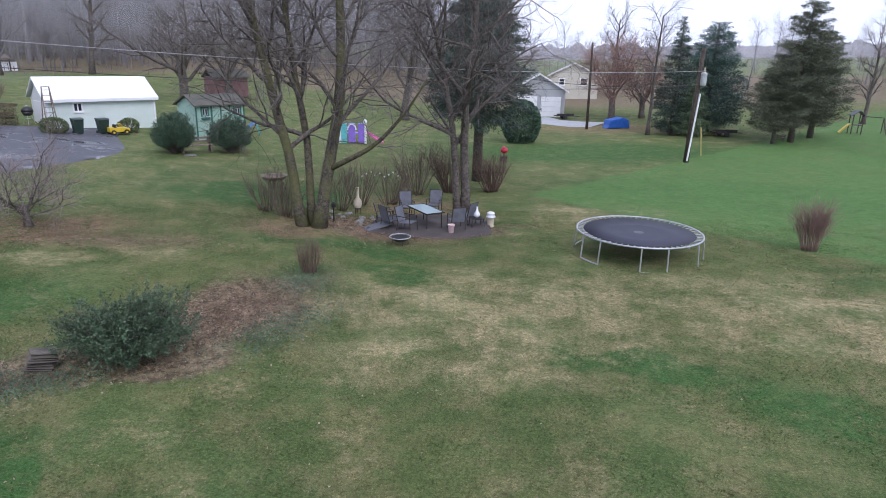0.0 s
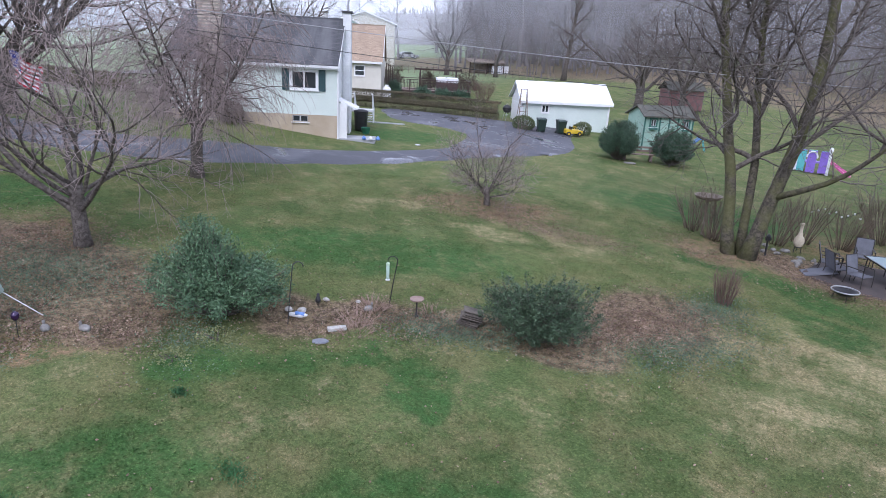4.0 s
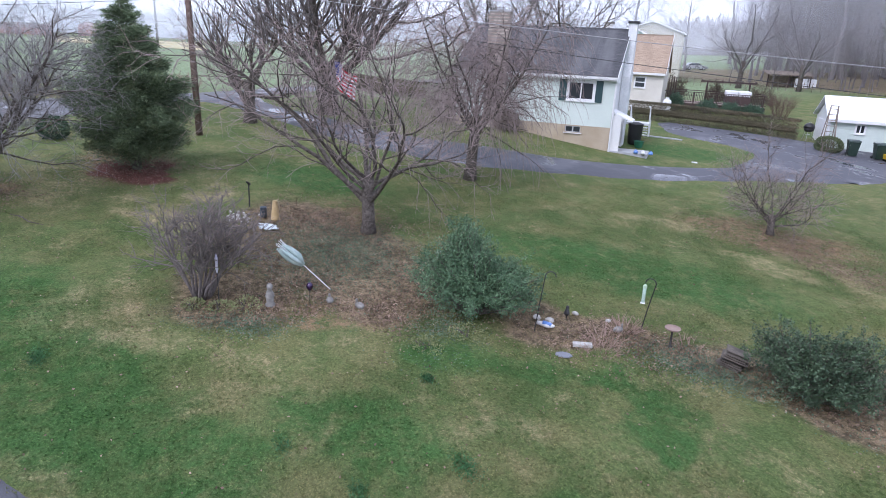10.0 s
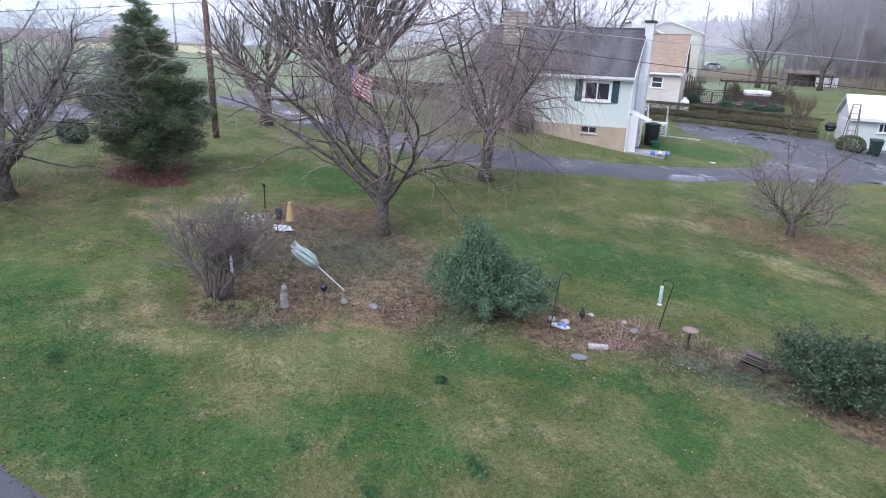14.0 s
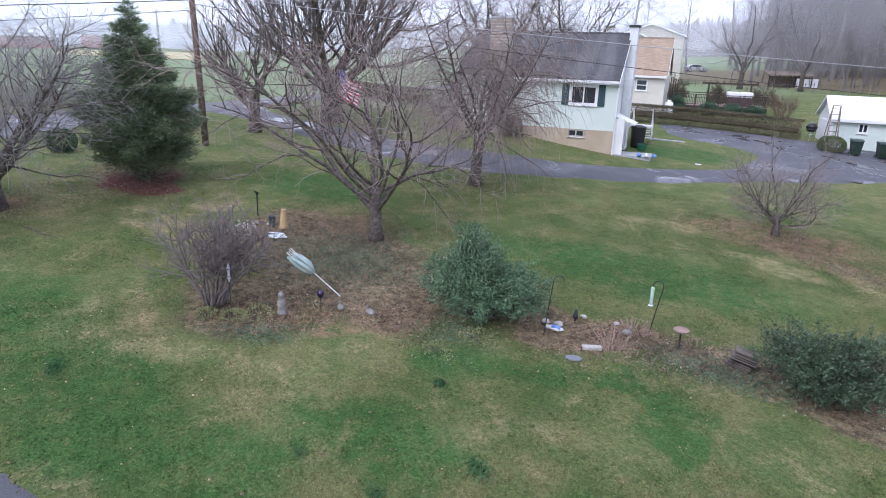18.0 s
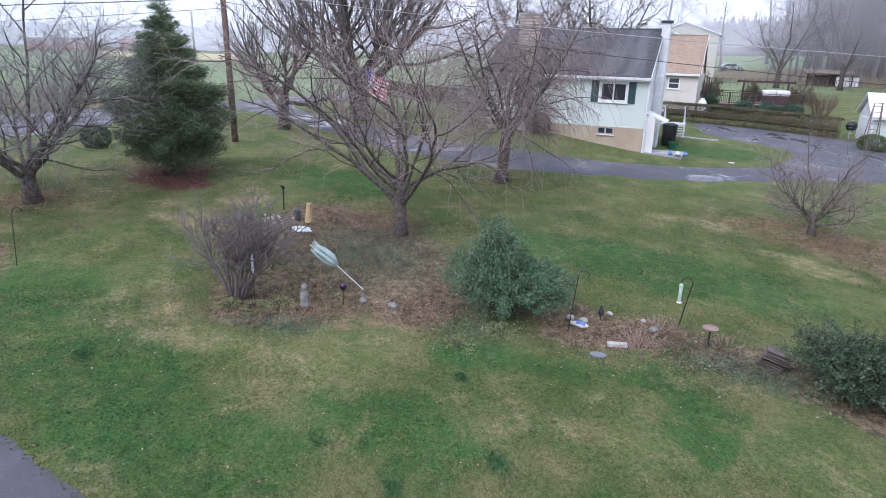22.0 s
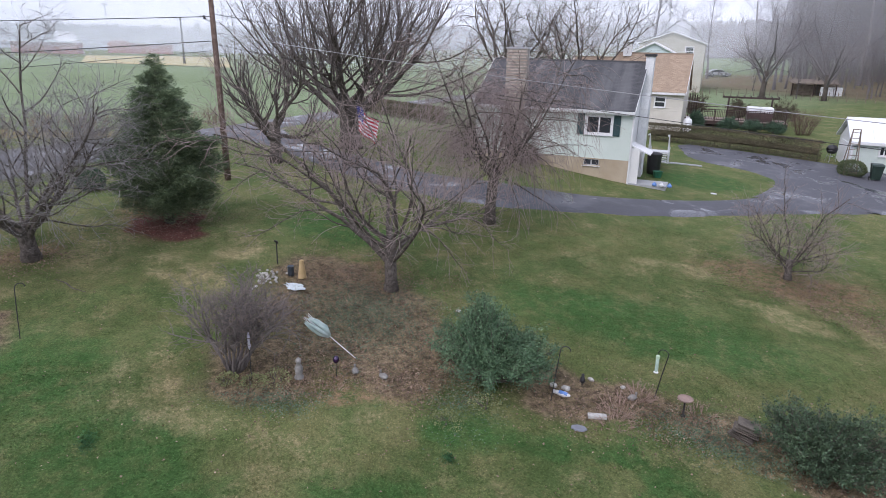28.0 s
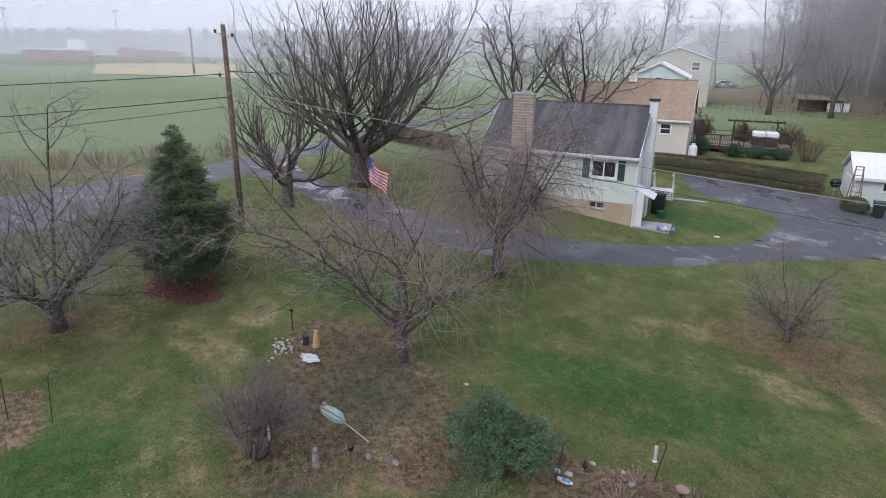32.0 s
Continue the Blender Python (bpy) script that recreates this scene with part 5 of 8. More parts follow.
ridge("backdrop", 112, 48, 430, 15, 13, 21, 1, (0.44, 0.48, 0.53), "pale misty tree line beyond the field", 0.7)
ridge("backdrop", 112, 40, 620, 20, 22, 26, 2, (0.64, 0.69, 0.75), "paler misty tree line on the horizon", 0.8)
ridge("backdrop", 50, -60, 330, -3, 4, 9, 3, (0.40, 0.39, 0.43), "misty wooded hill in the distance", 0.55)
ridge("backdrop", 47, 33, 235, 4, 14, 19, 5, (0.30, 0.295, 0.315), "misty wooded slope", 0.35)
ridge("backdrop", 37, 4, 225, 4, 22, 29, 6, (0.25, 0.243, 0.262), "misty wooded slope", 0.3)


def template(seed, height, girth, spread, sides=(5, 4, 3), dense=1.0):
    """Arrays of one far bare tree: tubes joined."""
    spec = [lv(5, 0.06, 0.05, tip=0.2), lv(3, 0.12, 0.06, int(13 * dense), 0.2, 48, height * 0.34 * spread, girth * 0.36, 0.25), lv(2, 0.16, 0.03, int(6 * dense), 0.15, 44, height * 0.18, girth * 0.16, 0.4), lv(1, 0.18, 0, 5, 0.15, 44, height * 0.11, girth * 0.11, 0.7)]
    solids = branch_meshes(spec, [((0, 0, -0.5), (0, 0, 1), height, girth)], seed, (5, 3, 3, 3))
    v, f = [], []
    for s in solids:
        n = len(v)
        v += s.v
        f += [tuple(i + n for i in q) for q in s.f if len(q) == 4]
    return np.array(v, np.float32), np.array(f, np.int32)


FAR_KINDS = [template(201, 17, 0.26, 0.9), template(202, 19, 0.28, 0.75), template(203, 15, 0.22, 1.1)]


def woods(name, label, places, material, seed):
    r = np.random.RandomState(seed)
    vs, fs, n = [], [], 0
    for i, (x, y, scale) in enumerate(places):
        v, f = FAR_KINDS[r.randint(len(FAR_KINDS))]
        a, s = r.uniform(0, 6.28), scale * r.uniform(0.8, 1.2)
        c, q = math.cos(a), math.sin(a)
        w = np.stack([(v[:, 0] * c - v[:, 1] * q) * s + x, (v[:, 0] * q + v[:, 1] * c) * s + y, v[:, 2] * s + gz(x, y)], 1)
        vs.append(w)
        fs.append(f + n)
        n += len(v)
    ob = new(name, arrays(name, np.concatenate(vs), np.concatenate(fs), material))
    return tagged(ob, label, "woods", kind="stuff")


def scattered(seed, count, yaw0, yaw1, d0, d1, s0, s1):
    r = random.Random(seed)
    out = []
    for i in range(count):
        a = radians(yaw0 + (yaw1 - yaw0) * (i + r.random()) / count)
        d = d0 + (d1 - d0) * r.random()
        out.append((-math.sin(a) * d, math.cos(a) * d, r.uniform(s0, s1)))
    return out


woods("far_woods", "misty grey bare woods behind the houses", scattered(1, 125, 42, -3, 112, 185, 0.75, 1.25), M_TWIG_FAR, 1)
woods("far_woods", "misty grey bare woods beyond the neighbour's lawn", scattered(2, 60, 2, -42, 110, 210, 0.38, 0.6), M_TWIG_FAR, 2)
woods("far_thicket", "low grey bare thicket at the wood's edge", scattered(4, 48, 42, -1, 104, 160, 0.28, 0.55), M_TWIG_FAR, 4)
woods("far_woods", "bare trees along the lane behind the houses", scattered(3, 12, 62, 45, 110, 170, 0.8, 1.1), M_TWIG_FAR, 3)
woods("far_woods", "dense misty woods behind the low shed", scattered(5, 85, 39.5, 25, 122, 170, 0.85, 1.2), M_TWIG_WOOD, 5)
woods("far_thicket", "tangled brown thicket at the wood's edge", scattered(6, 120, 39, 3, 98, 128, 0.18, 0.4), M_TWIG_WOOD, 6)


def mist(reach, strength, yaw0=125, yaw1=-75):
    """A see-through white sheet standing over the land as haze, fading out upwards and towards the ground."""
    k = Nodes("mist_sheet")
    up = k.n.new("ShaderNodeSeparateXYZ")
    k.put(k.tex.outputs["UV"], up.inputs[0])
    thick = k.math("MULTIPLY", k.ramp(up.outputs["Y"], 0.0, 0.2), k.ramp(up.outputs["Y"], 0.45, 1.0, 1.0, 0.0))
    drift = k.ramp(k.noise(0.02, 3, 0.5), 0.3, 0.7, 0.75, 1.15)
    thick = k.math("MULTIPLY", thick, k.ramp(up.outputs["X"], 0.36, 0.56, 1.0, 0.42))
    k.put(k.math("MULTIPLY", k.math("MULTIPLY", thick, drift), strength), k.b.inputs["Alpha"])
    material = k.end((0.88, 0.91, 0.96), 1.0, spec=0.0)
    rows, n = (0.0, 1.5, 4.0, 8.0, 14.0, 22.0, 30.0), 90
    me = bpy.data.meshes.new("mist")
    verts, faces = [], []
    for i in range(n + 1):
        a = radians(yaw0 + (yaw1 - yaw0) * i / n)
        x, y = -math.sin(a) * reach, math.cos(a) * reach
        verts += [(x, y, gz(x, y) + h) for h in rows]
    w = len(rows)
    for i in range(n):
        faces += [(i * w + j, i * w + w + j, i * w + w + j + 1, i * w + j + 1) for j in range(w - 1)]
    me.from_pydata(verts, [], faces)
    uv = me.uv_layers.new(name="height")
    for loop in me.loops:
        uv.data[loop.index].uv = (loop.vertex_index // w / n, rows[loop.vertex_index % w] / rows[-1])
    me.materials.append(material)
    return tagged(new("mist", me), "see-through white sheet standing in for winter mist", "mist", kind="structure")


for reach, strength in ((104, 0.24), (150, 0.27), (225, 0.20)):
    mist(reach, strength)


def mid_tree(x, y, height, spread, seed, label, twig=None, girth=0.3, dense=1.0, name="bare_tree", rz=0):
    spec = [lv(7, 0.03, 0.05, tip=0.3), lv(6, 0.1, 0.06, int(14 * dense), 0.2, 48, height * 0.36 * spread, girth * 0.4, 0.25), lv(5, 0.15, 0.03, int(10 * dense), 0.2, 44, height * 0.18, girth * 0.15, 0.3), lv(2, 0.18, 0, 6, 0.15, 44, height * 0.085, girth * 0.06, 0.5)]
    return bare_tree(spot(x, y, rz), label, spec, [((0, 0, -0.3), (0.02, 0, 1), height, girth)], seed, twig if twig is M_TWIG_RUST else M_BARK, twig or M_TWIG, name)


def spreading_tree(x, y, height, seed, label, twig=None, girth=0.35, woody=3, dense=1.0):
    """A broad bare tree: short trunk, limbs that part low and fan out."""
    spec = [lv(3, 0.03, 0.1, tip=0.9), lv(8, 0.12, 0.05, 8, 0.5, 44, height * 0.66, girth * 0.5, 0.25, 0.1), lv(6, 0.16, 0.03, int(9 * dense), 0.2, 46, height * 0.30, girth * 0.17, 0.3), lv(3, 0.18, 0.0, int(8 * dense), 0.1, 46, height * 0.14, girth * 0.07, 0.5)]
    return bare_tree(spot(x, y, 40 * seed), label, spec, [((0, 0, -0.3), (0.02, 0, 1), height * 0.3, girth)], seed, M_BARK, twig or M_TWIG, "bare_tree", woody=woody)


spreading_tree(-27.4, 60.5, 12, 301, "wide bare tree behind the garage", girth=0.42)
spreading_tree(-24.0, 63.0, 11, 302, "bare tree behind the green shed", girth=0.3)
mid_tree(-6.5, 62.0, 14, 1.0, 303, "bare tree beyond the play house", girth=0.4)
spreading_tree(-49.5, 33.5, 15, 304, "bare tree behind the green house", girth=0.34)
spreading_tree(-55.0, 29.5, 15.5, 305, "bare tree behind the green house", girth=0.36)
spreading_tree(-64.0, 73.5, 13, 306, "tall bare tree beyond the deck", M_TWIG_FAR, girth=0.34, woody=1)
spreading_tree(-57.5, 77.0, 12, 307, "tall bare tree beyond the deck", M_TWIG_FAR, girth=0.3, woody=1)
mid_tree(-49.0, 82.0, 14, 1.1, 308, "bare tree at the wood's edge", M_TWIG_FAR, 0.36)
spreading_tree(14.2, 65.0, 9.6, 309, "rounded bare tree with rust-coloured twigs", M_TWIG_RUST, 0.34, 1, 1.6)
spreading_tree(17.6, 66.5, 8.6, 313, "rounded bare tree with rust-coloured twigs", M_TWIG_RUST, 0.3, 1, 1.6)
mid_tree(14.9, 54.0, 9.8, 0.75, 310, "slender bare tree beside dark pines", girth=0.16)
mid_tree(36, 60, 7.5, 1.2, 311, "bare tree beyond the cedars", M_TWIG_RED, 0.2)
mid_tree(43, 62, 8, 1.2, 314, "bare tree beyond the cedars", M_TWIG_RED, 0.2)
mid_tree(27.6, 42.5, 3.2, 1.3, 312, "small bare tree at the lawn's edge", M_TWIG_RED, 0.1, 0.8)
mid_tree(4, 85, 10, 1.2, 315, "bare tree behind the far garage", M_TWIG_FAR, 0.25)
mid_tree(20, 95, 11, 1.2, 316, "bare tree behind the far house", M_TWIG_FAR, 0.25)
conifer(spot(0.4, 34.5), "tall dark spruce behind the maple", 14.5, 3.3, 80000, 0.16, 321, M_SPRUCE, "spruce_tree", 0.26, 0.75, 34, 9, 0.45, 0.25, 0.45, 0.05)
conifer(spot(16.9, 54.2), "dark pine at the lawn's edge", 9.7, 2.1, 26000, 0.15, 322, M_SPRUCE, "pine_tree", 0.05, 0.75, 30, 8, 0.25, 0.2, 0.4)
conifer(spot(20.3, 55.8), "full blue-green white pine", 8.9, 3.6, 56000, 0.15, 323, M_PINE, "pine_tree", 0.05, 0.5, 32, 9, 0.1, 0.25, 0.35, 0.3)
conifer(spot(18.3, 53.6), "young light green spruce", 4.6, 2.0, 16000, 0.13, 324, M_CEDAR, "spruce_tree", 0.05, 0.8, 16, 8, 0.2, 0.12, 0.3)
conifer(spot(24.5, 49.4), "large open cedar with a bare trunk", 10.8, 3.7, 60000, 0.17, 325, M_CEDAR_DARK, "cedar_tree", 0.2, 0.7, 27, 7, 0.2, 0.2, 0.7, 0.22, wide=0.2, swell=0.25)
conifer(spot(27.0, 51.5), "large open cedar with a bare trunk", 8.2, 3.4, 52000, 0.17, 326, M_CEDAR_DARK, "cedar_tree", 0.16, 0.55, 24, 7, 0.2, 0.2, 0.68, 0.22, wide=0.2, swell=0.25)
conifer(spot(22.8, 48.6), "dense cedar beside a larger one", 6.2, 3.0, 42000, 0.17, 327, M_CEDAR_DARK, "cedar_tree", 0.2, 0.5, 20, 7, 0.2, 0.12, 0.6, 0.22, wide=0.2, swell=0.25)
leaf_bush(spot(4.0, 50.5), "tall clipped dark evergreen bush", (1.45, 1.45, 3.5), 12000, 0.16, 331, M_JUNIPER, "round_bush", amount=0.12, lumps=60, shell=0.3)

far_house(7.2, 69.0, -4, 5.6, 8, 3.0, 4.6, M_SIDING_GREY, M_ROOF_GREY, "grey-sided garage with two overhead doors across the lawn", [], gz(7, 68) - 0.1)
far_house(14.2, 90.5, -8, 6.6, 10, 3.3, 4.9, M_SIDING_BEIGE, M_ROOF_GREY, "cream gabled house on the far rise", [(0.9, 1.8, 1.9, 2.8), (-2.0, -1.3, 1.9, 2.7)], gz(14, 90))
for x in (6.0, 8.5):
    g = thing("overhead_door", pose(x, 68.85 - (x - 7.2) * 0.07, gz(7, 68), 0, 0, -4), "white overhead garage door with panels", "door", "garage doors across the lawn")
    for i in range(4):
        part("door_panel", Solid().box((0, 0, 0.28 + i * 0.53), (2.1, 0.08, 0.5)), M_TRIM, g)
strip("far_driveway", [(5.4, 67.6), (6.5, 62.5), (9.0, 59.6), (11.0, 59.3)], [(8.9, 67.6), (9.8, 65.4), (11.6, 64.2), (14.0, 63.5)], M_CONCRETE, "pale gravel driveway across the lawn", "driveway", 0.05, 6, 5)

# school-like buildings and a stubble field far to the west
k = Nodes("stubble_field")
M_STUBBLE = k.end(k.mix(k.ramp(k.noise(0.09, 6, 0.7), 0.35, 0.65), (0.46, 0.36, 0.17), (0.34, 0.34, 0.20)), 0.95)
M_BRICK_FAR = plain("far_red_brick", (0.36, 0.17, 0.15), (0.43, 0.23, 0.20), 0.3, 0.9)


def field(name, corners, material, label, lift=0.06):
    n = 24
    a, b, c, d = (Vector(p) for p in corners)
    verts, faces = [], []
    for i in range(n + 1):
        for j in range(n + 1):
            q = a.lerp(b, i / n).lerp(d.lerp(c, i / n), j / n)
            verts.append((q.x, q.y, gz(q.x, q.y) + lift))
    for i in range(n):
        for j in range(n):
            e = i * (n + 1) + j
            faces.append((e, e + n + 1, e + n + 2, e + 1))
    me = bpy.data.meshes.new(name)
    me.from_pydata(verts, [], faces)
    me.materials.append(material)
    return tagged(new(name, me), label, "field", kind="structure")


field("stubble_field", [(-184, -20.5), (-168, 14), (-292, 22), (-264, -27.5)], M_STUBBLE, "yellow stubble field across the road", 0.12)
b = thing("far_building", pose(-297, -47, gz(-297, -44) + 1.6, 0, 0, 80) @ Matrix.Diagonal((0.40, 0.8, 0.62, 1)), "long low red brick building with white roof across the fields", "building")
part("wall", Solid().box((0, 0, -0.4), (40, 10, 9.2)), M_BRICK_FAR, b)
part("wall", Solid().box((29, -1, -0.5), (18, 9, 9.0)), M_BRICK_FAR, b)
part("roof", Solid().box((4, 0, 4.5), (62, 14, 0.7)), M_ROOF_WHITE, b)
part("upper_storey", Solid().box((25, 4, 7.5), (17, 5, 6.4)), M_TRIM, b)
b = thing("far_barn", pose(-329, -20.5, gz(-329, -12) + 1.4, 0, 0, 88) @ Matrix.Diagonal((0.5, 0.8, 0.62, 1)), "long red brick hall with an arched end across the fields", "building")
part("wall", Solid().prism([(-9, -4), (9, -4), (9, 4), (6, 6.2), (0, 7.2), (-6, 6.2), (-9, 4)], 1, -4, 4), M_BRICK_FAR, b)
part("wing", Solid().prism([(9, -4), (44, -4), (44, 4.2), (9, 5.0)], 1, -4, 4), M_BRICK_FAR, b)
part("wing_roof", Solid().prism([(9, 5.0), (44, 4.2), (44, 4.6), (9, 5.5)], 1, -5, 5), M_ROOF_WHITE, b)
for x, y, h in ((-396, -80, 23), (-399, -29.5, 24), (-190, 3.5, 12)):
    b = thing("light_mast", pose(x, y, gz(x, y)), "tall pale floodlight mast in the mist" if h > 15 else "distant wooden utility pole", "mast")
    part("mast", Solid().tube([(0, 0, -0.5), (0, 0, h)], [0.35, 0.2], 6), M_GALV if h > 15 else M_POLE_DARK, b)
    part("crossbar", Solid().box((0, 0, h - 0.6), (0.4, 3.0 if h > 15 else 2.2, 0.9 if h > 15 else 0.2)), M_GALV if h > 15 else M_POLE_DARK, b)

# ---- roadside: poles, wires, hedge, flag ----
def utility_pole(x, y, height, lean, label, radius, wood, arms=True):
    t = thing("utility_pole", spot(x, y), label, "pole")
    part("pole", Solid().tube([(0, 0, -0.4), (lean[0] * 0.5, lean[1] * 0.5, height / 2), (lean[0], lean[1], height)], [radius * 1.2, radius, radius * 0.8], 10), wood, t, smooth=True)
    if arms:
        for dz, dy in ((-0.35, -0.35), (-0.5, 0.35), (-2.2, -0.3)):
            i = part("insulator", Solid().lathe([(0.03, 0), (0.07, 0.03), (0.04, 0.07), (0.07, 0.1), (0.03, 0.16)], 8, (lean[0], lean[1] + dy, height + dz)), M_BLACK, t)
            part("bracket", Solid().bar((lean[0], lean[1], height + dz - 0.1), (lean[0], lean[1] + dy, height + dz), 0.04), M_GALV, i)
        part("bolt_band", Solid().lathe([(radius, 0), (radius * 1.05, 0.02), (radius * 1.05, 0.1), (radius, 0.12)], 10, (lean[0], lean[1], height - 3.6)), M_GALV, t)
    return t


utility_pole(-30.3, 2.0, 9.2, (-0.42, -0.11), "tall brown wooden utility pole beside the road", 0.125, M_POLE)
p2 = utility_pole(13.85, 40.75, 7.0, (0.18, -0.12), "leaning utility pole with a transformer on the lawn", 0.15, M_POLE_DARK, False)
tr = part("transformer", Solid().lathe([(0.0, 0), (0.17, 0.02), (0.19, 0.08), (0.19, 0.72), (0.16, 0.8), (0.05, 0.84)], 12, (0.32, -0.32, 4.75)), M_GALV, p2, "pale grey transformer can")
part("bushing", Solid().lathe([(0.05, 0), (0.07, 0.05), (0.04, 0.1), (0.06, 0.15), (0.02, 0.3)], 8, (0.32, -0.32, 5.6)), M_CLAY, tr)
part("conduit", Solid().tube([(0.02, -0.17, 0.1), (0.16, -0.17, 2.4), (0.28, -0.18, 4.3)], 0.06, 8), M_TRIM, p2, "white conduit pipe")
utility_pole(10.6, 58.3, 7.5, (-0.14, -0.13), "dark utility pole across the lawn", 0.11, M_POLE_DARK, False)
g = thing("marker_post", spot(15.7, 43.3), "slim yellow guy-wire guard on the lawn", "post")
part("guard", Solid().tube([(0, 0, 0), (-0.25, 0, 1.9)], 0.035, 6), plain("faded_yellow", (0.45, 0.36, 0.12), (0.55, 0.45, 0.18), 3, 0.5, bump=0), g)


def wire(a, b, sag, radius, material, label):
    a, b = Vector(a), Vector(b)
    pts = []
    for i in range(33):
        t = i / 32
        pts.append(a.lerp(b, t) - Vector((0, 0, 4 * sag * t * (1 - t))))
    ob = new("overhead_wire", Solid().tube(pts, radius, 5).data("overhead_wire", material, True))
    return tagged(ob, label, "cable", "overhead wires")


wire((-30.69, 1.96, 7.22), (14.34, 40.64, 4.42), 1.05, 0.012, M_WIRE_PALE, "pale service cable hung over the yard")
wire((-30.67, 1.96, 6.72), (14.32, 40.66, 3.62), 1.15, 0.011, M_WIRE_DARK, "thin dark cable hung over the yard")
wire((-30.71, 1.94, 7.87), (-33.79, -60.14, 5.98), 0.5, 0.018, M_WIRE_DARK, "thin dark cable along the road")
wire((-30.68, 1.96, 6.87), (-32.74, -60.12, 4.81), 0.9, 0.02, M_WIRE_DARK, "dark cable along the road")
wire((-30.66, 1.97, 6.47), (-30.18, -40.09, 3.25), 0.4, 0.012, M_WIRE_DARK, "thin dark cable along the road")
wire((-30.82, 2.04, 7.97), (-95.37, 61.82, 8.26), 1.2, 0.016, M_WIRE_DARK, "thin dark cable along the road")
wire((14.33, 40.64, 4.52), (10.55, 58.22, 5.69), 0.4, 0.02, M_WIRE_DARK, "dark cable between two poles")
wire((14.32, 40.66, 3.52), (2.92, 65.96, 3.46), 0.5, 0.02, M_WIRE_DARK, "dark cable to the far garage")


def flag():
    t = thing("flag", pose(-28.9, 7.75, gz(-28.9, 7.75), 0, 0, 0), "national flag with red and white stripes hung from a pole", "flag")
    part("pole", Solid().tube([(0, 0, 0), (0.05, 0, 3.75)], [0.03, 0.02], 8), M_DARK_FRAME, t)
    part("finial", Solid().lathe([(0.0, 0), (0.05, 0.03), (0.05, 0.07), (0.0, 0.1)], 8, (0.05, 0, 3.75)), M_DARK_FRAME, t)
    wide, high = 1.7, 1.1
    red, white, blue = plain("flag_red", (0.42, 0.006, 0.03), (0.48, 0.012, 0.045), 5, 0.8, bump=0), plain("flag_white", (0.60, 0.58, 0.62), (0.68, 0.66, 0.70), 5, 0.8, bump=0), plain("flag_blue", (0.03, 0.035, 0.16), (0.05, 0.055, 0.22), 5, 0.8, bump=0)

    def cloth(u, v, off=0.0):
        x = 0.06 + wide * u * 0.62
        y = wide * u * 0.42 + 0.09 * math.sin(u * 9 + v * 2) + off
        z = 3.6 - high * v - 0.62 * u + 0.05 * math.sin(u * 7)
        return (x, y, z)

    def sheet(u0, u1, v0, v1, off=0.0, n=14):
        s = Solid()
        pts = [cloth(u0 + (u1 - u0) * i / n, v, off + d) for d in (0.0, 0.008) for v in (v0, v1) for i in range(n + 1)]
        w = n + 1
        fs = []
        for i in range(n):
            fs += [(i, i + 1, w + i + 1, w + i), (2 * w + i, 3 * w + i, 3 * w + i + 1, 2 * w + i + 1)]
        return s.add(pts, fs)

    for i in range(13):
        part("stripe", sheet(0.4 if i < 7 else 0, 1, i / 13, (i + 1) / 13), red if i % 2 == 0 else white, t)
    c = part("canton", sheet(0, 0.4, 0, 7 / 13), blue, t, "dark blue field with white stars")
    for r in range(5):
        for q in range(6):
            x, y, z = cloth(0.035 + q * 0.066, 0.06 + r * 0.1, -0.012)
            part("star", STAR, None, c, m=pose(x, y, z, 90, 0, 34))


STAR = Solid().prism([(0.022 * (1 if i % 2 == 0 else 0.42) * math.sin(i * math.pi / 5), 0.022 * (1 if i % 2 == 0 else 0.42) * math.cos(i * math.pi / 5)) for i in range(10)], 2, 0, 0.004).data("star", M_TRIM)
flag()


def hedge(points, wide, high, seed, label, material=None):
    """A clipped hedge along a line: leaf clumps outside, bare stems below."""
    pts = along([(*p, 0) for p in points], 0.25)
    r = np.random.RandomState(seed)
    t = thing("hedge", pose(0, 0, 0), label, "hedge")
    cs, s = [], Solid()
    n = len(pts)
    per = 640
    for i, p in enumerate(pts):
        d = (pts[min(i + 1, n - 1)] - pts[max(i - 1, 0)]).normalized()
        side = np.array([-d.y, d.x, 0])
        z0 = gz(p.x, p.y)
        a = r.uniform(-math.pi * 0.2, math.pi * 1.2, per)
        k = 0.86 + 0.2 * r.random_sample(per)
        q = np.array([p.x, p.y, z0]) + (np.cos(a) * wide / 2 * k)[:, None] * side + np.stack([r.normal(0, 0.12, per), r.normal(0, 0.12, per), high * (0.5 + 0.5 * np.clip(np.sin(a) * 1.6, -0.95, 1) * k)], 1)
        cs.append(q)
        if i % 2 == 0:
            s.tube([(p.x, p.y, z0 - 0.05), (p.x + side[0] * 0.1, p.y + side[1] * 0.1, z0 + high * 0.7)], 0.02, 4, False)
    part("foliage", arrays("foliage", *leaves(np.concatenate(cs), 0.085, seed), material or M_HEDGE), None, t)
    # solid brown tube that fills the hedge behind the leaves
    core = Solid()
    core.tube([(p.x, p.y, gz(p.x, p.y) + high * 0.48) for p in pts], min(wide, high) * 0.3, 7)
    part("inner_core", core, M_HEDGE_CORE, t, "solid brown core inside the hedge")
    tagged(part("stem_growth", s, M_BARK, t), kind="stuff")
    return t


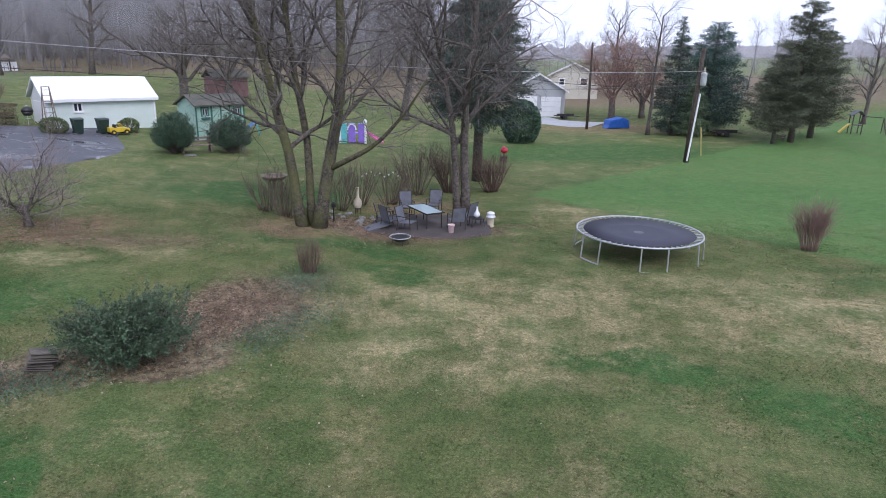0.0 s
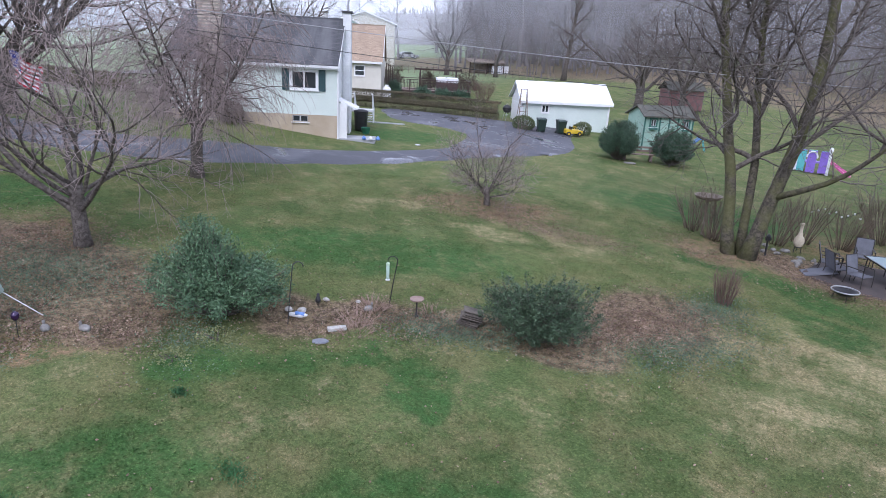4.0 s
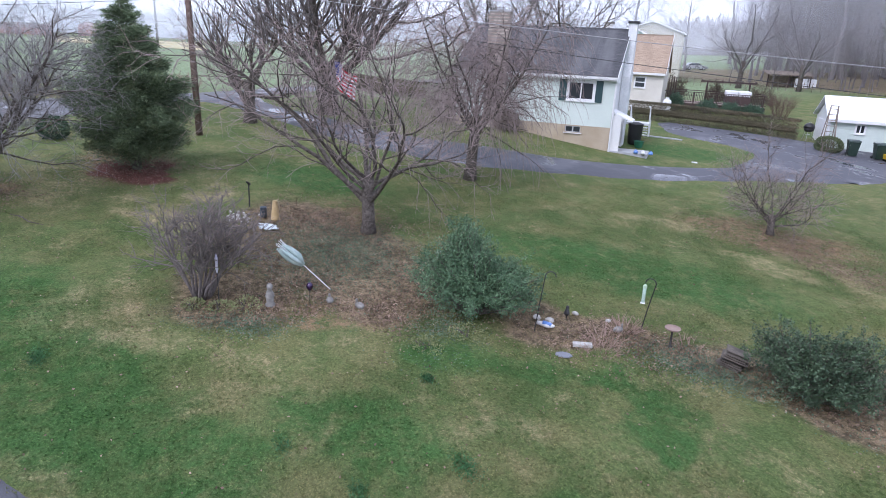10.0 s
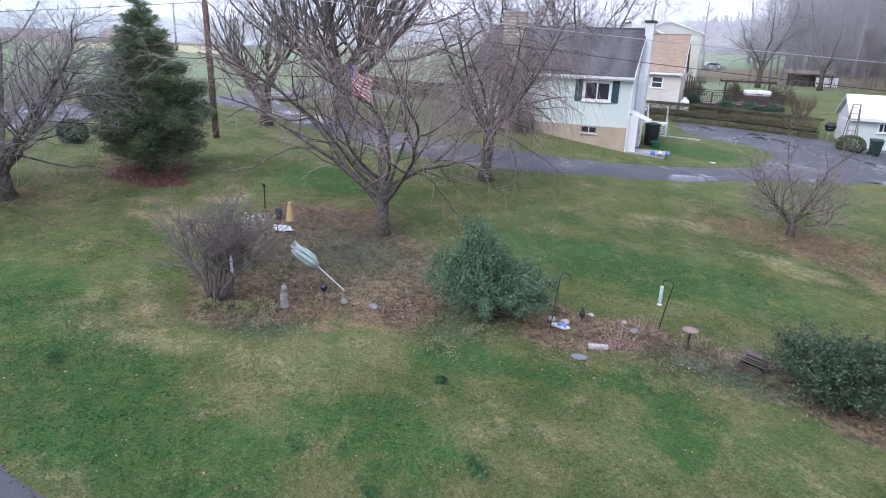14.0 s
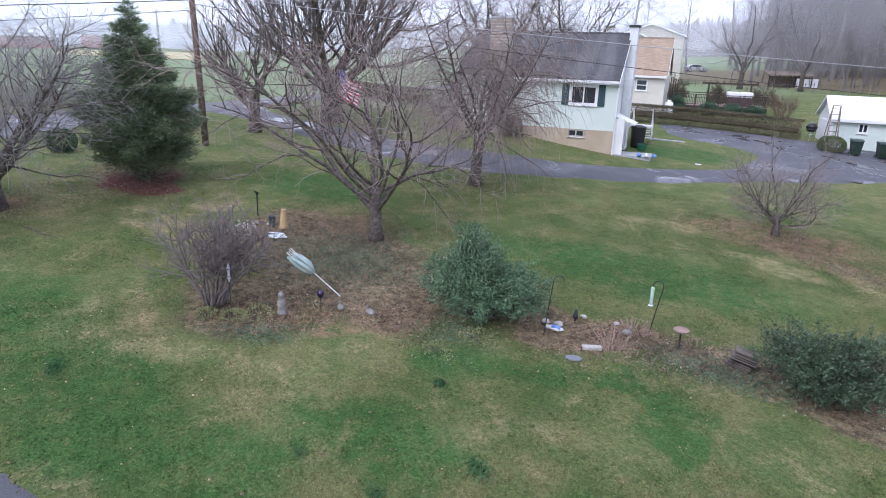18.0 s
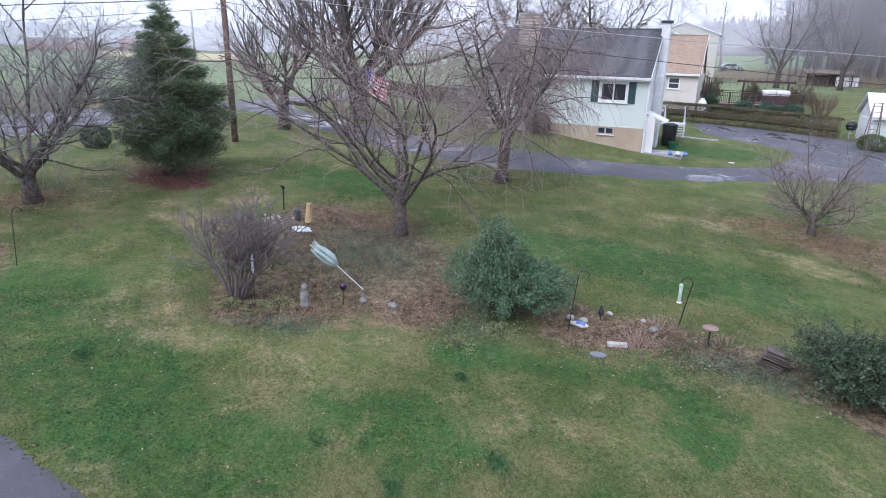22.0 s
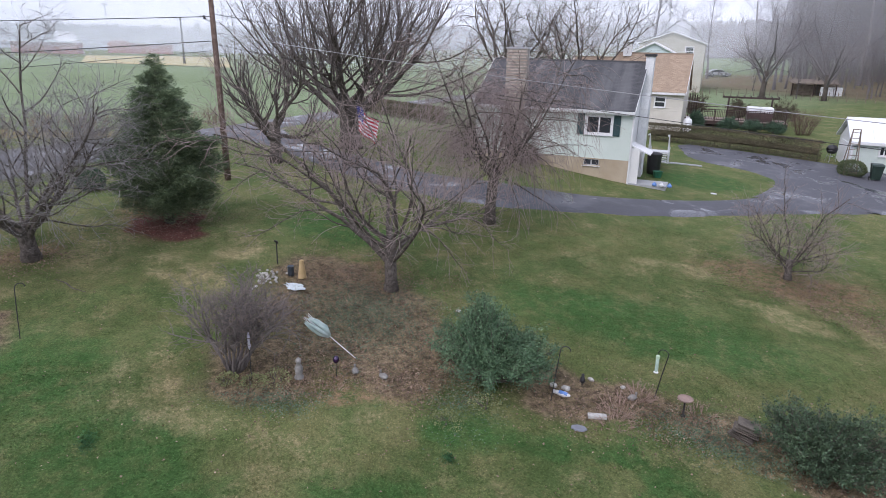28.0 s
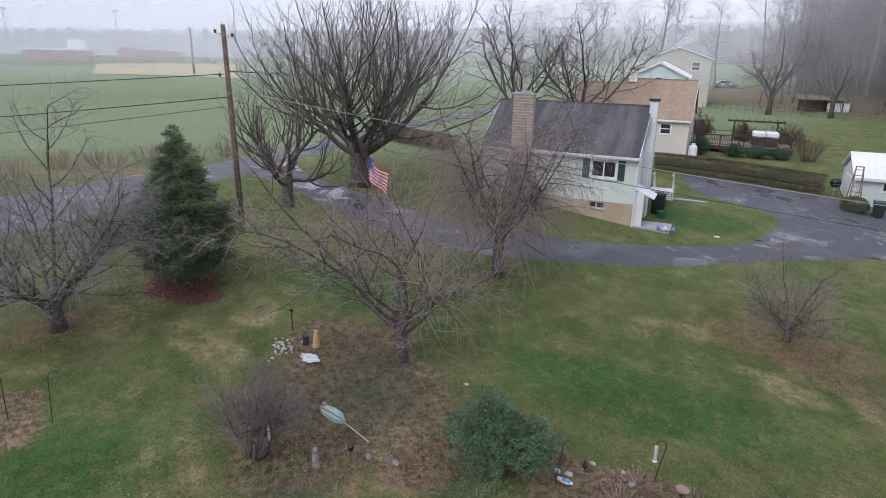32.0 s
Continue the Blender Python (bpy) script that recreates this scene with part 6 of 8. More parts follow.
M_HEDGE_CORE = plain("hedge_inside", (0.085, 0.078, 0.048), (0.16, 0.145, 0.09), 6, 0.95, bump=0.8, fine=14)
hedge([(-38.9, 33.6), (-36.3, 35.8), (-33.0, 37.9), (-29.4, 39.8)], 0.8, 1.3, 401, "low clipped brown-green hedge beside the parking area")
hedge([(-62, 17.5), (-56, 18.5), (-50, 21)], 1.3, 1.3, 402, "brown hedge beside the road")
leaf_bush(spot(-29.7, -3.5), "small round bush beside the road", (0.55, 0.55, 0.95), 2500, 0.09, 403, M_JUNIPER, "round_bush", amount=0.15, shell=0.3)
leaf_bush(spot(-29.9, 17.4), "clipped bush before the house", (0.8, 0.65, 1.15), 4500, 0.09, 404, M_HEDGE, "clipped_bush", amount=0.15, shell=0.3)
leaf_bush(spot(-25.6, 37.9), "small clipped bush before the garage", (0.85, 0.6, 1.15), 4500, 0.08, 405, M_BOX, "clipped_bush", "bushes before the garage", amount=0.18, shell=0.3)
leaf_bush(spot(-22.6, 41.0), "small clipped bush before the garage", (0.7, 0.55, 1.0), 3500, 0.08, 406, M_BOX, "clipped_bush", "bushes before the garage", amount=0.18, shell=0.3)
stems_bush(spot(-33.6, 15.6), "bare bush beside the chimney", 2.0, 1.0, 50, 407, M_TWIG_RED, base=0.5, forks=5, rad=0.012)
for n in range(7):
    stems_bush(spot(-45.5 - n * 0.8 + (n % 2), -13 + n * 2.6), "reddish bare brush along the field's edge", 1.3, 1.3, 40, 420 + n, M_TWIG_RUST, "roadside_brush", "brush along the field", base=0.9, forks=4, rad=0.014)

# ---- things round the green house ----
bin_s = thing("trash_barrel", spot(-28.3, 24.95, dz=0.02), "tall black trash barrel beside the stoop", "bin")
part("barrel", Solid().lathe([(0.3, 0), (0.36, 0.1), (0.4, 1.05), (0.42, 1.1)], 14), M_BLACK, bin_s, smooth=True)
part("lid", Solid().lathe([(0.43, 1.1), (0.43, 1.16), (0.2, 1.24), (0.05, 1.26)], 14), M_BLACK, bin_s, smooth=True)
w = thing("tub", spot(-27.5, 24.6), "green tub beside the stoop", "tub")
part("tub_body", Solid().lathe([(0.2, 0), (0.28, 0.35), (0.3, 0.36), (0.26, 0.34), (0.19, 0.05)], 12), plain("green_tub", (0.02, 0.12, 0.07), (0.03, 0.16, 0.09), 3, 0.5), w)
for i, (x, y, c) in enumerate(((-25.0, 22.7, M_COVER), (-24.75, 23.0, M_BLUE), (-25.3, 22.5, M_BLUE))):
    w = thing("bag", pose(x, y, 0.93 + lie(-28.5, 19.5)), "crumpled plastic bag on the stoop", "bag", "bags on the stoop")
    part("bag_body", Solid().lathe([(0.1, 0), (0.14, 0.05), (0.11, 0.13), (0.05, 0.17), (0.06, 0.2)], 9, squash=0.8), c, w, smooth=True)
w = thing("white_scrap", spot(-24.0, 25.3, 20), "small white scrap lying on the lawn", "litter")
part("sheet", Solid().lathe([(0.05, 0), (0.17, 0.015), (0.16, 0.05), (0.05, 0.06)], 9, squash=0.5), M_COVER, w)
w = thing("garden_path", pose(0, 0, 0), "short pale concrete path by the back steps", "path", kind="structure")
part("slab", Solid().bar((-29.6, 29.9, gz(-29.6, 29.9) + 0.03), (-31.6, 27.4, gz(-31.6, 27.4) + 0.03), 0.3, 0.06), M_CONCRETE, w)

# ---- before the garage ----
def wheeled_bin(x, y, rz):
    t = thing("wheeled_bin", spot(x, y, rz, 0.05) @ Matrix.Diagonal((0.95, 0.95, 0.86, 1)), "dark green wheeled refuse bin before the garage", "bin", "wheeled bins")
    part("bin_body", Solid().add([(-0.24, -0.28, 0.08), (0.24, -0.28, 0.08), (0.24, 0.26, 0.08), (-0.24, 0.26, 0.08), (-0.32, -0.38, 1.02), (0.32, -0.38, 1.02), (0.32, 0.36, 1.02), (-0.32, 0.36, 1.02)], [(3, 2, 1, 0), (0, 1, 5, 4), (1, 2, 6, 5), (2, 3, 7, 6), (3, 0, 4, 7), (4, 5, 6, 7)]), M_BINS, t, bevel=0.02)
    part("lid", Solid().prism([(-0.42, 1.03), (0.4, 1.03), (0.36, 1.14), (-0.3, 1.12)], 0, -0.34, 0.34), M_BINS, t, bevel=0.02)
    for s in (-0.28, 0.28):
        part("wheel", Solid().tube([(s - 0.03, 0.3, 0.12), (s + 0.03, 0.3, 0.12)], 0.12, 12), M_BLACK, t)
    part("handle", Solid().tube([(-0.25, 0.42, 1.0), (0.25, 0.42, 1.0)], 0.02, 6), M_BLACK, t)


wheeled_bin(-24.35, 38.3, AX)
wheeled_bin(-23.35, 39.3, AX + 6)


def toy_car():
    t = thing("toy_car", spot(-22.55, 39.6, AX + 8, 0.05), "yellow plastic ride-on toy car with black wheels", "toy car")
    part("body", Solid().prism([(-0.6, 0.18), (0.62, 0.18), (0.64, 0.38), (0.3, 0.42), (0.22, 0.44), (-0.3, 0.44), (-0.4, 0.5), (-0.62, 0.46)], 1, -0.3, 0.3), M_YELLOW, t, bevel=0.03)
    part("windscreen", Solid().bar((0.28, -0.24, 0.42), (0.1, -0.24, 0.66), 0.03).bar((0.28, 0.24, 0.42), (0.1, 0.24, 0.66), 0.03).bar((0.1, -0.26, 0.66), (0.1, 0.26, 0.66), 0.04), M_YELLOW, t)
    part("seat", Solid().box((-0.2, 0, 0.5), (0.1, 0.4, 0.3)), M_BLACK, t, bevel=0.02)
    for x in (-0.4, 0.4):
        for y in (-0.3, 0.3):
            w = part("wheel", Solid().tube([(x, y - 0.06, 0.16), (x, y + 0.06, 0.16)], 0.16, 14), M_BLACK, t)
            part("hubcap", Solid().tube([(x, y * 1.21, 0.16), (x, y * 1.24, 0.16)], 0.07, 10), M_YELLOW, w)


toy_car()


def step_ladder():
    t = thing("step_ladder", spot(-25.75, 37.95, AX, 0.02), "tall weathered wooden stepladder before the garage", "ladder")
    for s in (-1, 1):
        part("rail", Solid().bar((s * 0.34, -0.3, 0), (s * 0.2, 0.25, 2.75), 0.06, 0.04), M_WOOD_OLD, t)
        part("back_leg", Solid().bar((s * 0.36, 0.85, 0), (s * 0.2, 0.3, 2.7), 0.05, 0.03), M_WOOD_OLD, t)
    for i in range(8):
        u = (i + 0.7) / 8.2
        w = 0.34 - 0.14 * u
        part("step", Solid().box((0, -0.3 + 0.55 * u, 2.75 * u), (2 * w, 0.1, 0.03)), M_WOOD_OLD, t)
    part("top_board", Solid().box((0, 0.27, 2.77), (0.46, 0.2, 0.035)), M_WOOD_OLD, t)
    part("brace", Solid().bar((-0.33, 0.75, 0.5), (0.3, 0.6, 1.2), 0.04, 0.02), M_WOOD_OLD, t)


step_ladder()


def kettle_grill():
    t = thing("barbecue_grill", spot(-28.9, 40.4, 30, 0.03), "black kettle barbecue beside the garage", "grill")
    b = part("bowl", Solid().lathe([(0.05, 0.55), (0.2, 0.58), (0.3, 0.68), (0.34, 0.82)], 16), M_BLACK, t, smooth=True)
    part("lid", Solid().lathe([(0.35, 0.83), (0.34, 0.95), (0.24, 1.1), (0.1, 1.16), (0.02, 1.17)], 16), M_BLACK, b, smooth=True)
    part("lid_handle", Solid().tube([(-0.06, 0, 1.15), (-0.05, 0, 1.22), (0.05, 0, 1.22), (0.06, 0, 1.15)], 0.012, 6), M_GALV, b)
    for a in (0.5, 2.6, 4.7):
        part("leg", Solid().tube([(0.22 * math.cos(a), 0.22 * math.sin(a), 0.6), (0.38 * math.cos(a), 0.38 * math.sin(a), 0.02)], 0.015, 6), M_GALV, t)
    part("ash_tray", Solid().lathe([(0.05, 0.36), (0.14, 0.38), (0.14, 0.4)], 12), M_GALV, t)


kettle_grill()
b = thing("garden_bench", spot(-16.1, 36.3, AX - 4), "low red-brown wooden bench between two bushes", "bench")
for i in range(3):
    part("seat_slat", Solid().box((0, -0.16 + i * 0.16, 0.42), (1.9, 0.13, 0.035)), M_DECK, b)
for i in range(2):
    part("back_slat", Solid().box((0, 0.3, 0.6 + i * 0.2), (1.9, 0.03, 0.12)), M_DECK, b)
for x in (-0.8, 0.8):
    part("leg", Solid().box((x, -0.1, 0.2), (0.07, 0.3, 0.4)), M_DECK, b)
    part("back_post", Solid().box((x, 0.27, 0.42), (0.07, 0.05, 0.84)), M_DECK, b)
w = thing("stepping_stone", spot(-15.9, 34.9, 15), "pale flat stone before the bench", "stone")
part("stone", Solid().lathe([(0.3, 0), (0.36, 0.03), (0.34, 0.08), (0.1, 0.09)], 9, squash=0.6), M_STONE, w)
w = thing("toy_slide", spot(-15.9, 44.6, 30), "small blue plastic slide beside the shed", "slide")
part("chute", Solid().prism([(-0.6, 0.05), (-0.45, 0.05), (0.4, 0.85), (0.6, 0.85), (0.6, 0.78), (0.42, 0.78), (-0.42, 0.0), (-0.6, 0.0)], 1, -0.22, 0.22), M_BLUE, w)
part("side_rail", Solid().bar((-0.5, -0.23, 0.14), (0.45, -0.23, 0.98), 0.05), M_BLUE, w)
part("side_rail", Solid().bar((-0.5, 0.23, 0.14), (0.45, 0.23, 0.98), 0.05), M_BLUE, w)
part("ladder", Solid().bar((0.62, -0.2, 0.82), (0.85, -0.2, 0), 0.05).bar((0.62, 0.2, 0.82), (0.85, 0.2, 0), 0.05).bar((0.7, -0.2, 0.45), (0.7, 0.2, 0.45), 0.04), M_TEAL, w)

# ---- deck behind the hedge ----
def deck():
    ang = AX + 2
    t = thing("deck", pose(-45.6, 43.6, lie(-42.3, 47.4) - 0.35, 0, 0, ang), "raised brown wooden deck with a dark railing", "deck")
    z = 2.2
    for i in range(26):
        part("deck_board", Solid().box((3.4, 0.14 + i * 0.145, z), (9.6, 0.135, 0.04)), M_DECK, t)
    part("rim_board", Solid().box((3.4, 0.02, z - 0.18), (9.6, 0.05, 0.3)), M_DECK_DARK, t)
    for x in (-1.3, 0.2, 2.2, 4.2, 6.2, 8.0):
        part("post", Solid().box((x, 0.12, (z + 1.1) / 2 - 0.1), (0.12, 0.12, z - 0.9)), M_DECK_DARK, t)
        part("rail_post", Solid().box((x, 0.08, z + 0.5), (0.09, 0.09, 1.0)), M_DECK_DARK, t)
    part("top_rail", Solid().box((3.4, 0.08, z + 0.98), (9.6, 0.1, 0.05)), M_DECK_DARK, t)
    part("bottom_rail", Solid().box((3.4, 0.08, z + 0.12), (9.6, 0.06, 0.05)), M_DECK_DARK, t)
    part("side_rail", Solid().box((8.18, 2.0, z + 0.98), (0.08, 3.8, 0.06)).box((8.18, 2.0, z + 0.5), (0.05, 3.8, 0.04)), M_DECK_DARK, t)
    part("back_rail", Solid().box((4.1, 3.9, z + 0.98), (8.2, 0.08, 0.06)).box((4.1, 3.9, z + 0.5), (8.2, 0.05, 0.04)), M_DECK_DARK, t)
    for i in range(66):
        x = -1.1 + i * 0.14
        part("baluster", BALUSTER, None, t, m=pose(x, 0.08, z + 0.55))
    part("skirt", Solid().box((3.4, 1.6, 1.55), (9.2, 0.04, 0.9)), M_DECK_DARK, t)
    spa = thing("hot_tub", pose(-45.6, 43.6, lie(-42.3, 47.4) - 0.4, 0, 0, ang) @ pose(6.0, 2.2, z + 0.03), "hot tub with a puffed white cover on the deck", "hot tub")
    part("tub_shell", Solid().box((0, 0, 0.38), (2.1, 2.0, 0.76)), M_DECK_DARK, spa, bevel=0.05)
    for s in (-0.55, 0.55):
        part("cover", Solid().box((s, 0, 1.02), (1.06, 1.9, 0.46)), M_COVER, spa, bevel=0.12)
    perg = thing("pergola", pose(-47.4, 49.4, lie(-46, 49) - 0.35, 0, 0, ang), "dark wooden pergola behind the deck", "pergola")
    for x in (0.5, 4.3):
        part("post", Solid().box((x, 0, 2.5), (0.15, 0.15, 3.2)), M_DECK_DARK, perg)
    part("beam", Solid().box((2.4, 0, 4.15), (5.0, 0.12, 0.16)), M_DECK_DARK, perg)
    for i in range(9):
        part("rafter", Solid().box((0.0 + i * 0.6, 0.2, 4.30), (0.05, 1.3, 0.11)), M_DECK_DARK, perg)
    tank = thing("propane_tank", spot(-42.3, 40.4), "white upright propane tank beside the house", "tank")
    part("tank_body", Solid().lathe([(0.2, 0), (0.34, 0.1), (0.36, 0.25), (0.36, 0.95), (0.3, 1.1), (0.1, 1.17)], 16), M_COVER, tank, smooth=True)
    part("collar", Solid().lathe([(0.16, 1.15), (0.16, 1.3), (0.14, 1.3), (0.14, 1.16)], 12), M_COVER, tank)
    wb = thing("wheeled_bin", spot(-43.9, 38.6), "dark green bin against the cream house", "bin")
    part("bin_body", Solid().lathe([(0.24, 0.05), (0.32, 1.0)], 4), M_BINS, wb)
    part("lid", Solid().lathe([(0.34, 1.0), (0.34, 1.06), (0.2, 1.1)], 4), M_BINS, wb)


BALUSTER = Solid().box((0, 0, 0), (0.035, 0.035, 0.84)).data("baluster", M_DECK_DARK)
deck()
for n, (x, y, w, h) in enumerate(((-43.7, 42.7, 0.75, 1.6), (-41.9, 44.7, 0.85, 1.1), (-40.6, 46.1, 1.0, 1.0), (-39.4, 47.4, 0.8, 0.9), (-46.5, 50.6, 1.3, 2.4), (-43.5, 53.0, 1.8, 2.3), (-50.5, 49.0, 1.4, 3.0))):
    spray_bush(spot(x, y), "dark evergreen shrub round the deck", (w, w * 0.9, h), 90, 20, 0.10, 430 + n, M_JUNIPER if n < 4 else M_HEDGE, "deck_shrub", 0.5, 0.4, 0.12, 0.5, group="shrubs round the deck")
stems_bush(spot(-37.9, 48.9), "bare brown bush at the corner of the deck", 2.1, 1.3, 60, 438, M_TWIG_DARK, base=0.6, forks=5, rad=0.014)


def post_fence():
    t = thing("fence", pose(0, 0, 0), "low wire fence with thin posts beyond the deck lawn", "fence")
    for i in range(26):
        x, y = -73 + i * 0.95, 70.5 + i * 0.38
        part("post", FENCE_POST, None, t, m=pose(x, y, gz(x, y) + 0.55))
    for h in (0.45, 0.95):
        part("strand", Solid().bar((-73, 70.5, gz(-73, 70.5) + h), (-49.2, 80, gz(-49.2, 80) + h), 0.02), M_DECK_DARK, t)


FENCE_POST = Solid().tube([(0, 0, -0.6), (0, 0, 0.6)], 0.04, 5).data("post", M_WOOD_OLD)
post_fence()
s = thing("low_shed", spot(-63.3, 81.9, AX + 8) @ Matrix.Diagonal((0.85, 0.85, 0.8, 1)), "low brown-roofed shed at the wood's edge", "shed")
part("roof", Solid().prism([(-1.6, 2.0), (1.6, 2.6), (1.6, 2.7), (-1.6, 2.1)], 0, -3.5, 3.5), M_WOOD_OLD, s)
part("wall", Solid().box((0.5, 0.8, 0.9), (6.6, 0.1, 1.8)), M_WOOD_OLD, s)
part("sheet", Solid().box((2.6, -1.2, 0.8), (3.2, 0.1, 1.5)), M_COVER, s, "white tarp wall")
for x in (-3.2, 0, 3.2):
    part("post", Solid().box((x, -1.4, 1.0), (0.15, 0.15, 2.1)), M_DECK_DARK, s)
r = thing("red_shed", spot(-25.6, 66.5, AX), "faded red shed behind the green one", "shed")
part("wall", Solid().box((0, 0, 0.95), (3.6, 2.6, 2.0)), plain("faded_red_boards", (0.20, 0.10, 0.10), (0.27, 0.14, 0.135), 2, 0.8), r)
part("roof", Solid().prism([(-1.5, 1.85), (0, 2.6), (1.5, 1.85), (1.5, 1.95), (0, 2.72), (-1.5, 1.95)], 0, -2.0, 2.0), M_SHED_ROOF, r)


def car(m, label, paint, length=4.6):
    t = thing("car", m, label, "car")
    h = length / 2
    part("body", Solid().prism([(-h, 0.3), (h, 0.3), (h, 0.72), (h * 0.55, 0.9), (h * 0.2, 1.38), (-h * 0.45, 1.42), (-h * 0.85, 0.98), (-h, 0.9)], 1, -0.85, 0.85), paint, t, bevel=0.08)
    for s in (-0.86, 0.86):
        part("side_window", Solid().prism([(h * 0.42, 0.95), (h * 0.17, 1.3), (-h * 0.42, 1.34), (-h * 0.7, 0.98)], 1, s - 0.01, s + 0.01), M_GLASS, t)
    for x in (-h * 0.62, h * 0.62):
        for y in (-0.8, 0.8):
            w = part("wheel", Solid().tube([(x, y - 0.1, 0.33), (x, y + 0.1, 0.33)], 0.33, 14), M_BLACK, t)
            part("rim", Solid().tube([(x, y * 1.13, 0.33), (x, y * 1.14, 0.33)], 0.19, 10), M_GALV, w)
    return t


car(spot(-99.5, 101.3, AX + 20), "silver car parked beyond the far lawn", plain("silver_paint", (0.42, 0.44, 0.46), (0.5, 0.52, 0.54), 2, 0.3, 0.5, bump=0))

# ---- patio under the maples ----
strip("patio", [(-3.9, 22.4), (-2.5, 21.9), (-0.8, 21.8), (0.9, 22.8)], [(-3.6, 25.0), (-2.2, 26.0), (-0.8, 26.0), (0.7, 25.2)], plain("dark_patio_pavers", (0.050, 0.042, 0.040), (0.098, 0.078, 0.072), 1.5, 0.85, bump=0.15, fine=30), "dark worn patio ground under the table", "patio", 0.085, 8, 9)

def patio_chair():
    t = thing("patio_chair", pose(0, 0, -50), "dark metal patio chair with grey sling seat", "chair", "patio chairs")
    part("seat", Solid().prism([(-0.24, 0.42), (0.26, 0.40), (0.27, 0.425), (-0.24, 0.445)], 0, -0.25, 0.25), M_SLING, t)
    part("backrest", Solid().prism([(0.25, 0.44), (0.40, 0.98), (0.425, 0.975), (0.275, 0.43)], 0, -0.25, 0.25), M_SLING, t)
    for s in (-0.27, 0.27):
        part("front_leg", Solid().tube([(s, -0.26, 0), (s, -0.25, 0.44), (s, -0.22, 0.66)], 0.016, 6), M_DARK_FRAME, t)
        part("back_leg", Solid().tube([(s, 0.36, 0), (s, 0.26, 0.42), (s, 0.42, 1.0)], 0.016, 6), M_DARK_FRAME, t)
        part("armrest", Solid().box((s, 0.03, 0.665), (0.05, 0.52, 0.025)), M_DARK_FRAME, t, bevel=0.008)
    part("crossbar", Solid().tube([(-0.27, 0.42, 0.99), (0.27, 0.42, 0.99)], 0.014, 6), M_DARK_FRAME, t)
    part("stretcher", Solid().tube([(-0.27, -0.25, 0.4), (0.27, -0.25, 0.4)], 0.012, 6), M_DARK_FRAME, t)
    return t


chair = patio_chair()
CHAIRS = [(-2.6, 25.35, 15), (-1.5, 25.95, -10), (-2.95, 22.95, 130), (-2.3, 22.65, 65), (-0.5, 23.3, 200), (-0.15, 24.1, 235), (-3.3, 23.5, 100)]
for n, (x, y, rz) in enumerate(CHAIRS):
    if n:
        copy_thing(chair, spot(x, y, rz))
chair.matrix_basis = spot(*CHAIRS[0])


def patio_table():
    t = thing("patio_table", spot(-1.72, 23.75, -58) @ Matrix.Diagonal((1.0, 0.8, 1, 1)), "dark patio table with a frosted glass top", "table")
    k = Nodes("frosted_table_glass")
    m = k.end((0.30, 0.40, 0.42), 0.12, spec=0.8)
    part("glass_top", Solid().box((0, 0, 0.72), (1.62, 0.92, 0.012)), m, t, "pale frosted glass top", bevel=0.003)
    part("top_frame", Solid().bar((-0.83, -0.48, 0.715), (0.83, -0.48, 0.715), 0.045).bar((-0.83, 0.48, 0.715), (0.83, 0.48, 0.715), 0.045).bar((-0.83, -0.48, 0.715), (-0.83, 0.48, 0.715), 0.045).bar((0.83, -0.48, 0.715), (0.83, 0.48, 0.715), 0.045), M_DARK_FRAME, t)
    for x in (-0.74, 0.74):
        for y in (-0.4, 0.4):
            part("leg", Solid().tube([(x, y, 0), (x * 0.98, y * 0.98, 0.7)], 0.022, 6), M_DARK_FRAME, t)


patio_table()
l = thing("lounge_slab", spot(-3.45, 22.9, 30), "grey tipped-over patio seat panel on the mulch", "seat")
part("panel", Solid().prism([(-0.5, 0.02), (0.45, 0.22), (0.45, 0.27), (-0.5, 0.07)], 1, -0.3, 0.3), M_SLING, l)
part("frame", Solid().tube([(0.45, -0.3, 0.25), (0.5, -0.3, 0.75), (0.5, 0.3, 0.75), (0.45, 0.3, 0.25)], 0.018, 6), M_DARK_FRAME, l)


def fire_pit():
    t = thing("fire_pit", spot(-2.4, 20.95) @ Matrix.Diagonal((0.78, 0.78, 0.9, 1)), "round black steel fire pit on four short legs", "fire pit")
    part("bowl", Solid().lathe([(0.1, 0.16), (0.3, 0.19), (0.4, 0.3), (0.41, 0.32), (0.38, 0.31), (0.28, 0.21), (0.1, 0.18)], 20), M_BLACK, t, smooth=True)
    ring = Solid()
    ring.tube([(0.47 * math.cos(a * math.pi / 12), 0.47 * math.sin(a * math.pi / 12), 0.33) for a in range(25)], 0.025, 6, False)
    part("rim", ring, M_GALV, t, "grey steel rim", smooth=True)
    for a in (0.4, 1.97, 3.54, 5.1):
        part("leg", Solid().tube([(0.34 * math.cos(a), 0.34 * math.sin(a), 0.24), (0.4 * math.cos(a), 0.4 * math.sin(a), 0)], 0.014, 6), M_BLACK, t)


